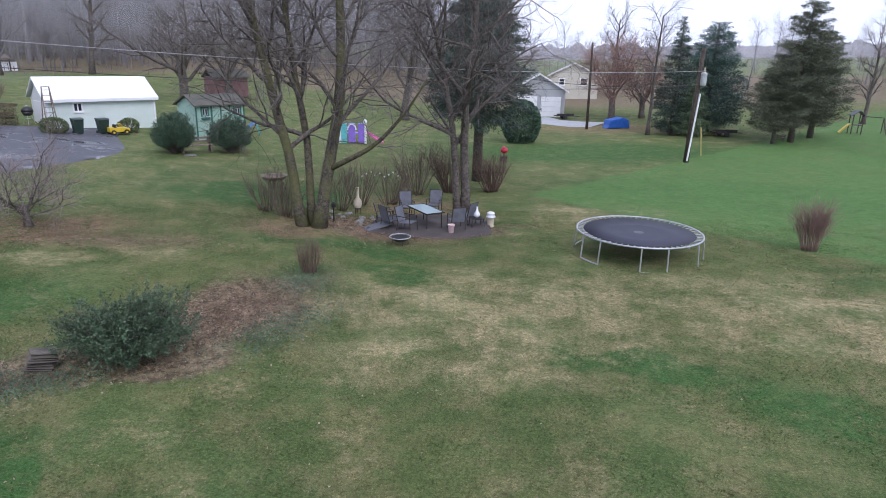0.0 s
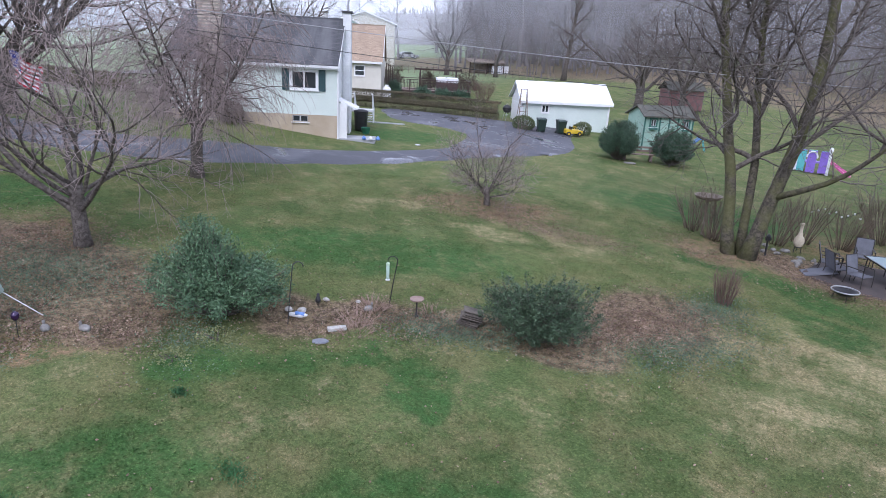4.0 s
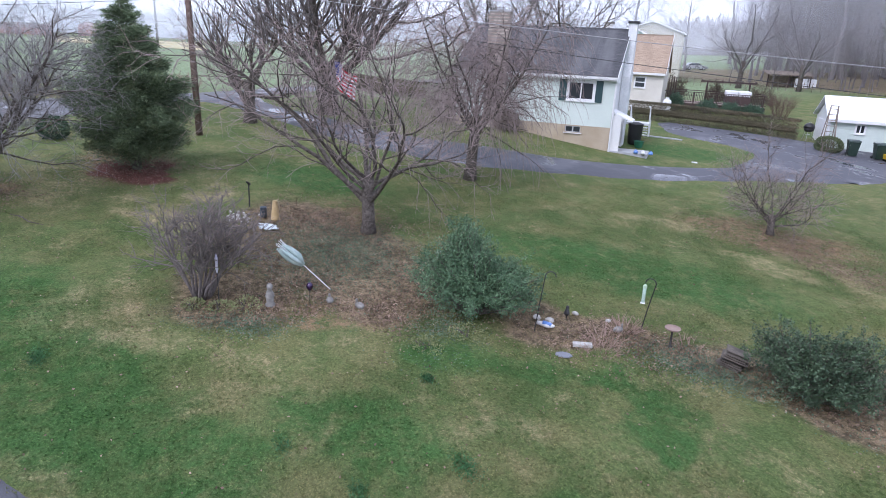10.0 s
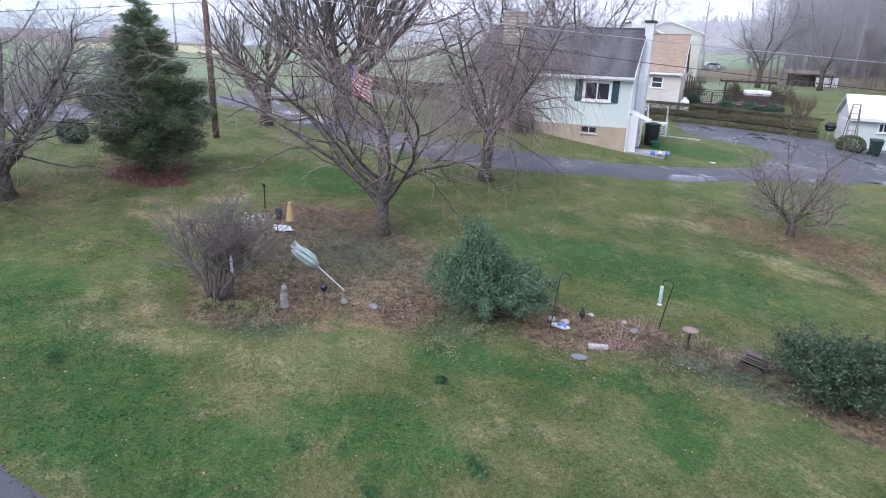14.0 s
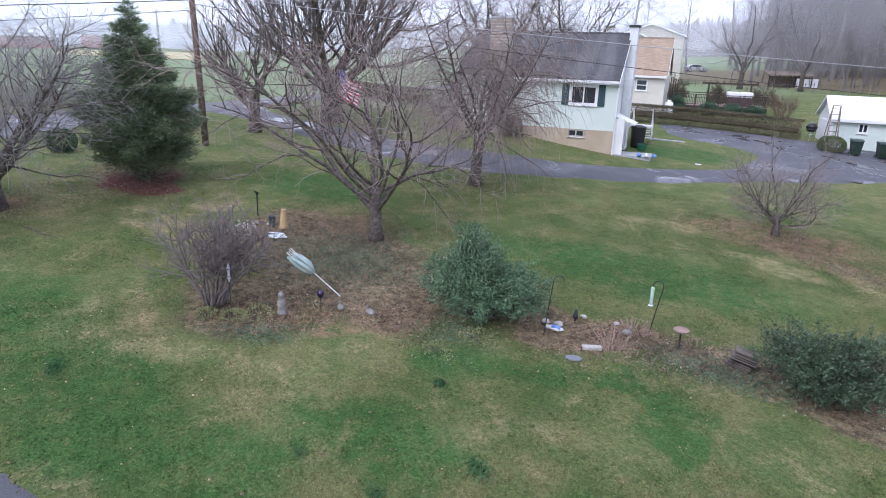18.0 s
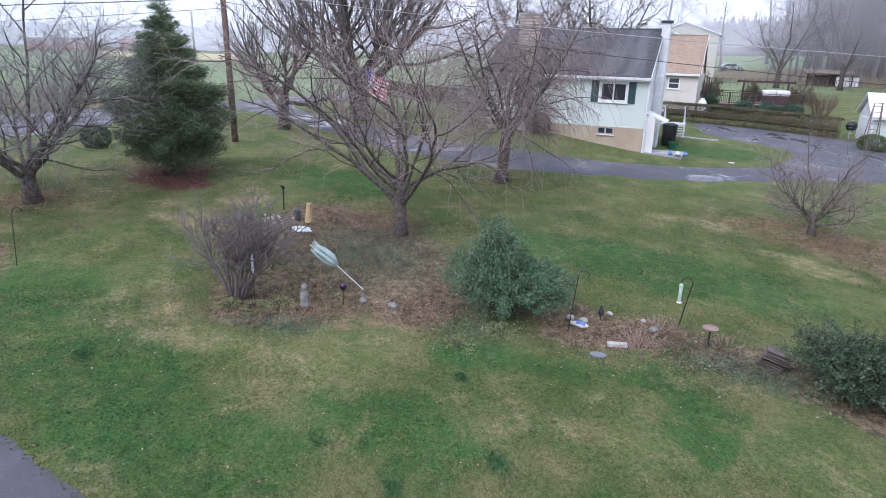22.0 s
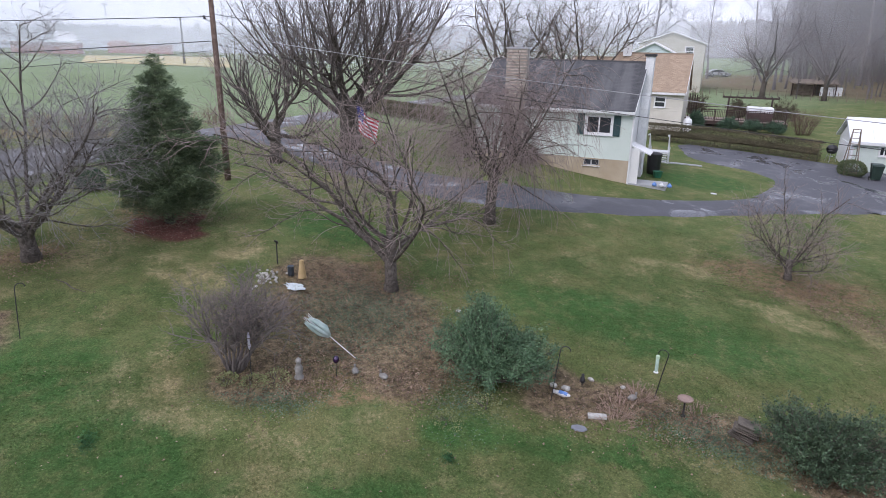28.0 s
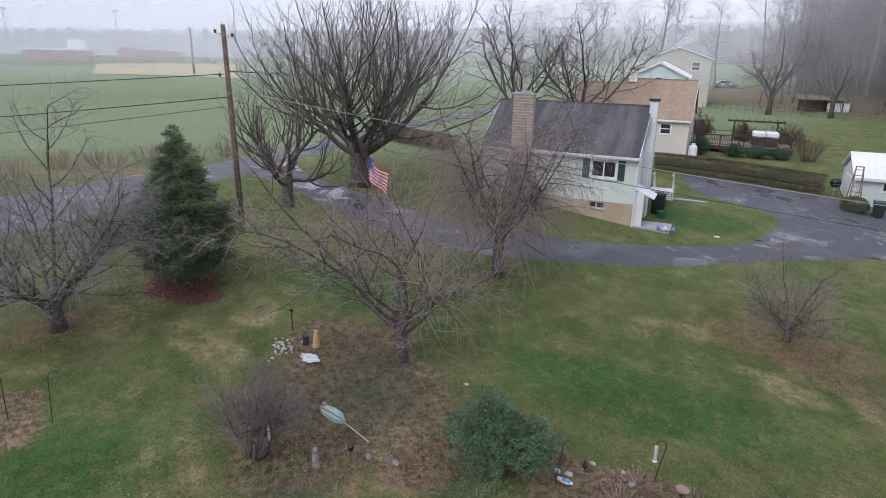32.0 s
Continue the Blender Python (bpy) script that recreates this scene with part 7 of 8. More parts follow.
fire_pit()
c = thing("chiminea", spot(-4.65, 25.3, 200) @ Matrix.Diagonal((0.68, 0.68, 0.9, 1)), "pale clay chiminea with a narrow flue", "chiminea")
part("clay_body", Solid().lathe([(0.12, 0.22), (0.22, 0.3), (0.27, 0.45), (0.24, 0.6), (0.12, 0.72), (0.085, 0.85), (0.075, 1.12), (0.11, 1.17), (0.11, 1.22), (0.06, 1.24)], 16), M_CLAY, c, smooth=True)
# no hole is cut: a black disc paints the shade inside the firebox
part("mouth", Solid().tube([(0, -0.2, 0.45), (0, -0.275, 0.45)], [0.12, 0.13], 14), M_BLACK, c, "black disc standing in for the shaded firebox opening")
part("stand", Solid().tube([(0.18, 0.1, 0), (0.15, 0.1, 0.26)], 0.018, 5).tube([(-0.18, 0.1, 0), (-0.15, 0.1, 0.26)], 0.018, 5).tube([(0, -0.2, 0), (0, -0.15, 0.26)], 0.018, 5).lathe([(0.17, 0.22), (0.19, 0.25), (0.17, 0.27)], 14), M_BLACK, c)
s = thing("side_table", spot(0.3, 23.7, 15), "small dark patio side table", "table")
part("tabletop", Solid().box((0, 0, 0.44), (0.5, 0.5, 0.03)), M_DARK_FRAME, s, bevel=0.008)
for x in (-0.21, 0.21):
    for y in (-0.21, 0.21):
        part("leg", Solid().tube([(x, y, 0.43), (x * 1.25, y * 1.25, 0)], 0.016, 6), M_DARK_FRAME, s)
v = thing("white_vase", spot(0.3, 23.7, 0, 0.455), "white ceramic bird-shaped vase on the side table", "vase")
part("vase_body", Solid().lathe([(0.06, 0), (0.12, 0.06), (0.12, 0.16), (0.05, 0.26), (0.035, 0.38), (0.045, 0.42)], 12), M_COVER, v, smooth=True)
u = thing("stone_urn", spot(0.85, 24.0) @ Matrix.Diagonal((0.8, 0.8, 0.85, 1)), "pale stone lantern with a rounded cap", "garden lantern")
part("urn_base", Solid().lathe([(0.17, 0), (0.19, 0.05), (0.15, 0.1), (0.17, 0.42), (0.2, 0.46)], 12), M_CLAY, u, smooth=True)
part("cap", Solid().lathe([(0.24, 0.46), (0.25, 0.52), (0.16, 0.6), (0.2, 0.63), (0.2, 0.68), (0.08, 0.74)], 12), M_COVER, u, smooth=True)
pt = thing("flower_pot", spot(-0.66, 22.6) @ Matrix.Diagonal((0.75, 0.75, 0.95, 1)), "pink and white tapered flower pot", "pot")
part("pot", Solid().lathe([(0.09, 0), (0.11, 0.05), (0.18, 0.42), (0.2, 0.43), (0.17, 0.4)], 12), plain("pale_pink_pot", (0.62, 0.42, 0.42), (0.72, 0.58, 0.56), 4, 0.7), pt, smooth=True)
ln = thing("garden_lantern", spot(-5.3, 23.6), "small dark lantern post beside the maple", "lantern")
part("post", Solid().tube([(0, 0, 0), (0, 0, 0.55)], 0.035, 6), M_BLACK, ln)
part("lamp_head", Solid().lathe([(0.04, 0.55), (0.09, 0.58), (0.09, 0.72), (0.02, 0.8)], 6), M_BLACK, ln)
b = thing("basket_planter", spot(-7.7, 24.0), "wide brown planter bowl on a stand", "planter")
part("planter_bowl", Solid().lathe([(0.12, 1.35), (0.4, 1.42), (0.5, 1.52), (0.52, 1.55), (0.46, 1.54), (0.36, 1.46), (0.1, 1.42)], 16), M_WOOD_OLD, b, smooth=True)
part("stand", Solid().tube([(0, 0, 0), (0, 0, 1.38)], 0.05, 8), M_WOOD_OLD, b)
f = thing("red_feeder", spot(2.0, 37.2), "red round bird feeder on a dark pole", "bird feeder")
part("pole", Solid().tube([(0, 0, 0), (0, 0, 1.2)], 0.03, 6), M_BLACK, f)
part("feeder_body", Solid().lathe([(0.05, 1.15), (0.2, 1.25), (0.22, 1.38), (0.12, 1.52), (0.03, 1.56)], 10), M_RED, f, smooth=True)
part("tray", Solid().box((0, 0, 0.85), (0.4, 0.35, 0.3)), M_DECK_DARK, f)
t = thing("wind_chime", spot(-4.0, 27.3), "string of small white lights hung in the shrubs", "lights")
part("cord", Solid().tube([(-0.8, 0, 1.3), (-0.2, 0.1, 1.5), (0.3, 0, 1.2), (0.8, 0, 1.6)], 0.008, 4), M_WIRE_DARK, t)
for i in range(9):
    part("bulb", Solid().lathe([(0.015, 0), (0.04, 0.03), (0.03, 0.07)], 6, (-0.8 + i * 0.2, 0.02 * (i % 3), 1.22 + 0.25 * ((i * 7) % 5) / 5)), M_COVER, t)
rnd = random.Random(6)
for i in range(16):
    x, y = -4.6 + rnd.uniform(-1.4, 1.2), 24.2 + rnd.uniform(-1.0, 0.8)
    t = thing("border_stone", spot(x, y, rnd.uniform(0, 180)), "pale irregular stone in the mulch", "stone", "stones in the mulch")
    w = rnd.uniform(0.08, 0.2)
    part("stone", Solid().lathe([(w * 0.8, -0.02), (w, 0.03), (w * 0.75, 0.08), (w * 0.2, 0.1)], 7, squash=rnd.uniform(0.5, 0.9)), M_STONE, t, smooth=True)


# ---- trampoline ----
def trampoline():
    x, y = 5.65, 20.35
    t = thing("trampoline", spot(x, y, 12), "large round black trampoline with grey steel frame", "trampoline")
    R, h = 2.03, 0.80
    rim = Solid()
    n = 72
    rim.tube([(R * math.cos(a), R * math.sin(a), h) for a in (2 * math.pi * i / n for i in range(n + 1))], 0.028, 8, False)
    part("rim", rim, M_GALV, t, "galvanised rim", smooth=True)
    part("jumping_mat", Solid().lathe([(0.0, h - 0.055), (R * 0.45, h - 0.05), (R * 0.885, h - 0.02), (R * 0.89, h - 0.014), (R * 0.45, h - 0.044), (0.0, h - 0.049)], 64), M_MAT, t, "black woven mat", smooth=True)
    part("centre_mark", Solid().lathe([(0.16, h - 0.045), (0.17, h - 0.043), (0.11, h - 0.041)], 16), M_SLING, t, "worn grey mark")
    for i in range(60):
        a = 2 * math.pi * i / 60
        part("spring", SPRING, None, t, m=Matrix.Rotation(a, 4, "Z") @ Matrix.Translation((R * 0.945, 0, h - 0.008)))
    for i in range(6):
        a = 2 * math.pi * (i + 0.3) / 6
        for d in (-0.2, 0.2):
            part("leg", Solid().tube([(R * math.cos(a + d), R * math.sin(a + d), h), ((R + 0.06) * math.cos(a + d), (R + 0.06) * math.sin(a + d), 0.04)], 0.024, 8), M_GALV, t)
        part("foot_bar", Solid().tube([((R + 0.06) * math.cos(a + d), (R + 0.06) * math.sin(a + d), 0.03) for d in (-0.2, -0.07, 0.07, 0.2)], 0.024, 8), M_GALV, t)


SPRING = Solid().tube([(-0.11, 0, -0.012), (0.11, 0, 0.006)], 0.018, 5).data("spring", M_GALV)
trampoline()


# ---- far lawn ----
def play_house():
    t = thing("play_house", spot(-8.3, 45.9, 10), "bright plastic climbing play set with a pink slide", "play set")
    for x, m in ((-0.95, M_TEAL), (-0.35, M_PURPLE), (0.35, M_PURPLE)):
        part("panel", Solid().box((x, -0.3, 0.75), (0.5, 0.08, 1.4)), m, t, bevel=0.03)
        part("panel", Solid().box((x, 0.5, 0.75), (0.5, 0.08, 1.3)), M_TEAL if m is M_PURPLE else M_PURPLE, t, bevel=0.03)
    part("platform", Solid().box((-0.2, 0.1, 0.72), (1.6, 0.8, 0.08)), M_PURPLE, t)
    for x in (-1.2, 0.62):
        for y in (-0.3, 0.5):
            part("corner_post", Solid().tube([(x, y, 0), (x, y, 1.5)], 0.09, 10), M_COVER, t)
            part("post_cap", Solid().lathe([(0.12, 1.5), (0.13, 1.58), (0.06, 1.66)], 10, (x, y, 0)), M_COVER, t)
    part("slide_chute", Solid().prism([(0.6, 0.78), (0.8, 0.78), (1.75, 0.12), (1.95, 0.1), (1.95, 0.04), (1.7, 0.04), (0.75, 0.7), (0.6, 0.7)], 1, -0.25, 0.25), M_PINK, t, "pink slide")
    for y in (-0.27, 0.27):
        part("slide_side", Solid().bar((0.7, y, 0.88), (1.85, y, 0.18), 0.06), M_PINK, t)
    part("arch", Solid().tube([(-0.35 + 0.3 * math.cos(a), -0.36, 1.0 + 0.4 * math.sin(a)) for a in (i * math.pi / 8 for i in range(9))], 0.05, 8), M_COVER, t)


play_house()
b = thing("tarp_covered_load", spot(13.4, 59.0, 15) @ Matrix.Diagonal((0.8, 0.8, 0.85, 1)), "blue tarpaulin over a low load across the lawn", "tarp")
part("tarp", Solid().prism([(-1.3, 0.0), (1.3, 0.0), (1.1, 0.9), (0.4, 1.15), (-0.5, 0.95), (-1.15, 0.85)], 1, -0.8, 0.8), M_TARP, b, bevel=0.12)
part("fold", Solid().prism([(-1.45, 0.0), (-1.2, 0.0), (-1.15, 0.5)], 1, -0.7, 0.6), M_TARP, b)
for nm, x, y, lab in (("utility_trailer", 20.7, 52.8, "low dark utility trailer under the pines"), ("utility_trailer", 9.6, 66.3, "low dark trailer beside the far garage")):
    tr = thing(nm, spot(x, y, 10) @ Matrix.Diagonal((0.7, 0.7, 0.7, 1)), lab, "trailer")
    part("bed", Solid().box((0, 0, 0.5), (2.6, 1.4, 0.1)), M_DECK_DARK, tr)
    part("side_rail", Solid().box((0, -0.7, 0.7), (2.6, 0.05, 0.3)), M_BLACK, tr)
    part("tongue", Solid().bar((1.3, 0, 0.45), (2.4, 0, 0.4), 0.08), M_BLACK, tr)
    for y2 in (-0.78, 0.78):
        part("wheel", Solid().tube([(0, y2 - 0.08, 0.3), (0, y2 + 0.08, 0.3)], 0.3, 12), M_BLACK, tr)
p = thing("picnic_table", spot(24.3, 50.2, 20) @ Matrix.Diagonal((0.62, 0.62, 0.62, 1)), "weathered picnic table under the cedars", "table")
for i in range(4):
    part("table_board", Solid().box((0, -0.27 + i * 0.18, 0.74), (1.8, 0.16, 0.04)), M_WOOD_OLD, p)
for y in (-0.65, 0.65):
    part("bench_board", Solid().box((0, y, 0.44), (1.8, 0.25, 0.04)), M_WOOD_OLD, p)
for x in (-0.65, 0.65):
    part("trestle", Solid().bar((x, -0.65, 0), (x, -0.2, 0.72), 0.08, 0.05).bar((x, 0.65, 0), (x, 0.2, 0.72), 0.08, 0.05).bar((x, -0.7, 0.4), (x, 0.7, 0.4), 0.08, 0.05), M_WOOD_OLD, p)
s = thing("swing_set", spot(31.6, 53.6, -10) @ Matrix.Diagonal((0.62, 0.62, 0.62, 1)), "wooden play tower with a yellow slide", "play set")
for x in (-0.6, 0.6):
    for y in (-0.6, 0.6):
        part("post", Solid().box((x, y, 1.3), (0.1, 0.1, 2.6)), M_DECK_DARK, s)
part("platform", Solid().box((0, 0, 1.2), (1.3, 1.3, 0.08)), M_DECK_DARK, s)
part("roof", Solid().prism([(-0.8, 2.4), (0, 3.0), (0.8, 2.4), (0.8, 2.48), (0, 3.1), (-0.8, 2.48)], 1, -0.8, 0.8), M_SLING, s, "grey canopy")
part("slide_chute", Solid().prism([(-0.6, 1.25), (-0.8, 1.2), (-1.8, 0.1), (-1.9, 0.1), (-1.9, 0.2), (-0.8, 1.35)], 1, -0.3, 0.3), M_YELLOW, s, "yellow slide")
part("beam", Solid().bar((0.6, 0, 2.3), (3.2, 0, 2.2), 0.1), M_DECK_DARK, s)
part("end_leg", Solid().bar((3.2, 0, 2.2), (3.5, -0.8, 0), 0.09).bar((3.2, 0, 2.2), (3.5, 0.8, 0), 0.09), M_DECK_DARK, s)

# ---- garden bed ----
def hook(x, y, h, lean, label, turn=180, feeder=False):
    t = thing("shepherd_hook", spot(x, y), label, "garden hook")
    top = [(lean[0] + 0.0, lean[1], h)]
    for i in range(1, 9):
        a = math.pi * i / 8
        d = 0.11 * (1 - math.cos(a))
        top.append((lean[0] + d * math.cos(radians(turn)), lean[1] + d * math.sin(radians(turn)), h + 0.11 * math.sin(a)))
    part("rod", Solid().tube([(0, 0, -0.1), (lean[0] * 0.5, lean[1] * 0.5, h * 0.5), *top], 0.011, 6), M_BLACK, t)
    if feeder:
        x, y, z = top[-1]
        f = part("tube_feeder", Solid().lathe([(0.02, -0.46), (0.038, -0.44), (0.038, -0.12), (0.03, -0.1)], 10, (x, y, z)), plain("clear_plastic_green", (0.45, 0.60, 0.52), (0.58, 0.70, 0.62), 8, 0.25, bump=0), t, "clear tube feeder", smooth=True)
        part("feeder_lid", Solid().lathe([(0.045, -0.12), (0.045, -0.07), (0.015, -0.04)], 10, (x, y, z)), plain("lime_lid", (0.42, 0.55, 0.40), (0.50, 0.62, 0.46), 5, 0.4, bump=0), f)
        part("perch_ring", Solid().lathe([(0.02, -0.48), (0.055, -0.475), (0.055, -0.465), (0.02, -0.455)], 12, (x, y, z)), M_COVER, f)
        part("hanger", Solid().tube([(x, y, z), (x, y, z - 0.05)], 0.006, 4), M_BLACK, f)
    return t


hook(-9.95, 9.6, 1.15, (0.3, -0.05), "bent black hook with a clear bird feeder", 215, True)
hook(-10.5, 7.15, 1.28, (0.18, 0.02), "bent black garden hook", 60)
hook(-16.35, -3.85, 1.25, (-0.15, 0.05), "thin dark garden hook near the fruit tree", 120)
hook(-16.9, -4.9, 1.2, (0.1, 0.05), "thin dark garden hook near the fruit tree", 20)


def bird_bath():
    t = thing("bird_bath", spot(-9.1, 9.65, 10) @ Matrix.Diagonal((0.82, 0.82, 1.0, 1)), "low brown bird bath with a round dish", "bird bath")
    k = plain("brown_terracotta", (0.22, 0.15, 0.125), (0.34, 0.25, 0.21), 5, 0.8)
    part("column", Solid().lathe([(0.07, 0), (0.06, 0.02), (0.028, 0.05), (0.025, 0.34), (0.05, 0.38)], 12), M_DARK_FRAME, t, smooth=True)
    part("dish", Solid().lathe([(0.07, 0.37), (0.17, 0.40), (0.205, 0.43), (0.20, 0.445), (0.17, 0.42), (0.05, 0.41)], 20), k, t, "round dish", smooth=True)


bird_bath()


M_PALE_ROCK = plain("pale_rock", (0.33, 0.32, 0.29), (0.50, 0.49, 0.46), 14, 0.85, bump=0.4)
M_SLATS = plain("weathered_slab", (0.065, 0.054, 0.045), (0.185, 0.160, 0.132), 4, 0.9, bump=0.4, vary=0.7)


def stacked_slabs():
    t = thing("stone_stack", spot(-8.05, 10.3, 30) @ Matrix.Diagonal((0.66, 0.68, 0.66, 1)), "leaning stack of weathered flat slabs beside the holly", "stone stack")
    rnd = random.Random(12)
    for i in range(9):
        turn = Matrix.Rotation(radians(-14 + 3.4 * i + rnd.uniform(-4, 4)), 4, "Z") @ Matrix.Rotation(radians(6 + i * 0.9), 4, "Y")
        part("slab", Solid().box((-0.06 + i * 0.022 + rnd.uniform(-0.03, 0.03), rnd.uniform(-0.05, 0.05), 0.05 + i * 0.066), (0.72 + rnd.uniform(-0.1, 0.06), 0.5 + rnd.uniform(-0.08, 0.08), 0.034), m=turn), M_SLATS, t, bevel=0.008)


stacked_slabs()
ump = thing("folded_umbrella", pose(-13.3, 3.45, gz(-13.3, 3.45)), "pale green folded garden umbrella leaning in the bed", "umbrella")
axis = [Vector((0.0, 0.0, 0.05)), Vector((-0.25, -0.95, 1.05))]
part("pole", Solid().tube([axis[0], axis[1]], 0.011, 8), M_COVER, ump)
M_CANOPY = plain("pale_sage_cloth", (0.34, 0.45, 0.43), (0.52, 0.61, 0.58), 5, 0.85, bump=0.2, fine=20)
d = (axis[1] - axis[0]).normalized()
sd, up2 = d.cross(Vector((0, 0, 1))).normalized(), d.cross(d.cross(Vector((0, 0, 1)))).normalized()
for i in range(6):
    a = 2 * math.pi * i / 6
    o = sd * math.cos(a) + up2 * math.sin(a)
    base = axis[0].lerp(axis[1], 0.6)
    pts = [base + o * 0.03, base.lerp(axis[1], 0.35) + o * 0.10, base.lerp(axis[1], 0.8) + o * 0.11 - Vector((0, 0, 0.04)), axis[1] + d * 0.15 + o * 0.09 - Vector((0, 0, 0.08))]
    part("canopy_fold", Solid().tube(pts, [0.025, 0.055, 0.048, 0.012], 6), M_CANOPY, ump, smooth=True)
    part("rib", Solid().tube([base + o * 0.02, axis[1] + d * 0.18 + o * 0.08], 0.006, 4), M_COVER, ump)


def crumple(w, d, h, seed):
    """A thin sheet lying in folds, with a torn outline."""
    s, n = Solid(), 12
    rnd = random.Random(seed)
    rim = [rnd.uniform(0.7, 1.1) for _ in range(24)]
    for side in (0.012, 0.0):
        for i in range(n + 1):
            for j in range(24):
                k, a = i / n, 2 * math.pi * j / 24
                x, y = w * k * rim[j] * math.cos(a), d * k * rim[j] * math.sin(a)
                s.v.append((x, y, side + 0.01 + h * (1 - 0.6 * k) * (0.5 + 0.5 * math.sin(19 * x + 3 * math.sin(23 * y)) * math.cos(17 * y - 6 * x))))
    m = (n + 1) * 24
    for i in range(n):
        for j in range(24):
            q = (i * 24 + j, i * 24 + (j + 1) % 24, (i + 1) * 24 + (j + 1) % 24, (i + 1) * 24 + j)
            s.f += [q, tuple(v + m for v in reversed(q))]
    return s


def rock(w, d, h, seed):
    """A rough field stone: a squat lump with chipped sides."""
    rnd = random.Random(seed)
    s, n = Solid(), 9
    rows = ((0.75, -0.15), (1.0, 0.15), (0.92, 0.55), (0.55, 0.9), (0.12, 1.0))
    side = [rnd.uniform(0.72, 1.15) for _ in range(n)]
    for k, z in rows:
        for j in range(n):
            a, q = 2 * math.pi * j / n, k * side[j] * rnd.uniform(0.9, 1.08)
            s.v.append((w * q * math.cos(a), d * q * math.sin(a), h * (z + rnd.uniform(-0.08, 0.08))))
    for i in range(len(rows) - 1):
        s.f += [(i * n + j, i * n + (j + 1) % n, (i + 1) * n + (j + 1) % n, (i + 1) * n + j) for j in range(n)]
    s.f += [tuple(reversed(range(n))), tuple(range((len(rows) - 1) * n, len(rows) * n))]
    return s


def gazing_ball():
    t = thing("gazing_ball", spot(-12.7, 2.85) @ Matrix.Diagonal((0.68, 0.68, 0.85, 1)), "dark purple glass gazing ball on a thin stand", "gazing ball")
    part("stake", Solid().tube([(0, 0, 0), (0, 0, 0.42)], 0.012, 6), M_BLACK, t)
    part("cup", Solid().lathe([(0.02, 0.4), (0.06, 0.43), (0.06, 0.445)], 10), M_BLACK, t)
    k = Nodes("purple_mirror_glass")
    m = k.end((0.035, 0.015, 0.06), 0.05, 0.4, spec=1.0)
    part("ball", Solid().lathe([(0.001, 0.42)] + [(0.105 * math.sin(math.pi * i / 12), 0.525 - 0.105 * math.cos(math.pi * i / 12)) for i in range(1, 12)] + [(0.001, 0.63)], 20), m, t, smooth=True)


gazing_ball()
# a small stone figure, kept to one plain shape
s = new("garden_statue", Solid().lathe([(0.17, 0), (0.18, 0.06), (0.12, 0.1), (0.13, 0.22), (0.16, 0.34), (0.12, 0.46), (0.07, 0.52), (0.1, 0.6), (0.1, 0.68), (0.04, 0.74)], 12, squash=0.85).data("garden_statue", M_STONE, True))
s.matrix_basis = spot(-12.9, 2.05) @ Matrix.Diagonal((0.72, 0.72, 0.68, 1))
tagged(s, "small weathered grey stone garden statue", "statue")
for nm, x, y, rz, sc, lab in (("stone_goose", -12.35, 3.85, 110, 0.62, "pale stone goose ornament"), ("stone_frog", -12.75, 3.3, 80, 0.6, "grey stone frog ornament"), ("stone_goose", -9.95, 8.95, 0, 0.6, "pale stone bird ornament in the bed")):
    g = new(nm, Solid().lathe([(0.06, 0), (0.12, 0.03), (0.14, 0.1), (0.1, 0.17), (0.04, 0.2)], 12, squash=1.5).lathe([(0.045, 0.12), (0.04, 0.2), (0.05, 0.26), (0.02, 0.3)], 8, (0.0, 0.17, 0)).data(nm, M_STONE, True))
    g.matrix_basis = spot(x, y, rz) @ Matrix.Diagonal((sc, sc, sc, 1))
    tagged(g, lab, "ornament")
p = thing("bird_post", spot(-19.6, 2.6) @ Matrix.Diagonal((0.6, 0.6, 0.92, 1)), "dark post with a small metal bird on top", "post")
part("post", Solid().tube([(0, 0, -0.1), (0, 0, 0.75)], 0.035, 8), M_BLACK, p)
part("bird", Solid().lathe([(0.01, -0.16), (0.05, -0.08), (0.06, 0.0), (0.03, 0.09), (0.04, 0.13), (0.01, 0.18)], 8).data("bird", M_BLACK, True), None, p, m=pose(0, 0, 0.8, 65, 0, 40))
c = thing("cone_ornament", spot(-18.35, 3.15) @ Matrix.Diagonal((0.74, 0.74, 1.02, 1)), "tan tapered clay chimney pot", "ornament")
part("cone", Solid().lathe([(0.19, 0), (0.17, 0.06), (0.13, 0.3), (0.09, 0.52), (0.1, 0.55), (0.07, 0.56)], 14), plain("ochre_clay", (0.42, 0.30, 0.14), (0.52, 0.38, 0.2), 5, 0.8), c, smooth=True)
c = thing("dark_can", spot(-18.6, 2.85) @ Matrix.Diagonal((0.8, 0.8, 1.0, 1)), "dark metal can beside the tan cone", "can")
part("can", Solid().lathe([(0.12, 0), (0.12, 0.3), (0.13, 0.31), (0.11, 0.3), (0.11, 0.05)], 14), plain("blue_grey_metal", (0.06, 0.08, 0.10), (0.09, 0.11, 0.14), 5, 0.5), c, smooth=True)
c = thing("plastic_sheet", spot(-17.7, 2.8, 25), "crumpled pale blue-white plastic sheet in the bed", "sheet")
part("sheet", crumple(0.46, 0.24, 0.09, 21), plain("pale_blue_plastic", (0.50, 0.58, 0.61), (0.68, 0.73, 0.75), 8, 0.4, bump=0.4, fine=12), c, smooth=True)
rnd = random.Random(15)
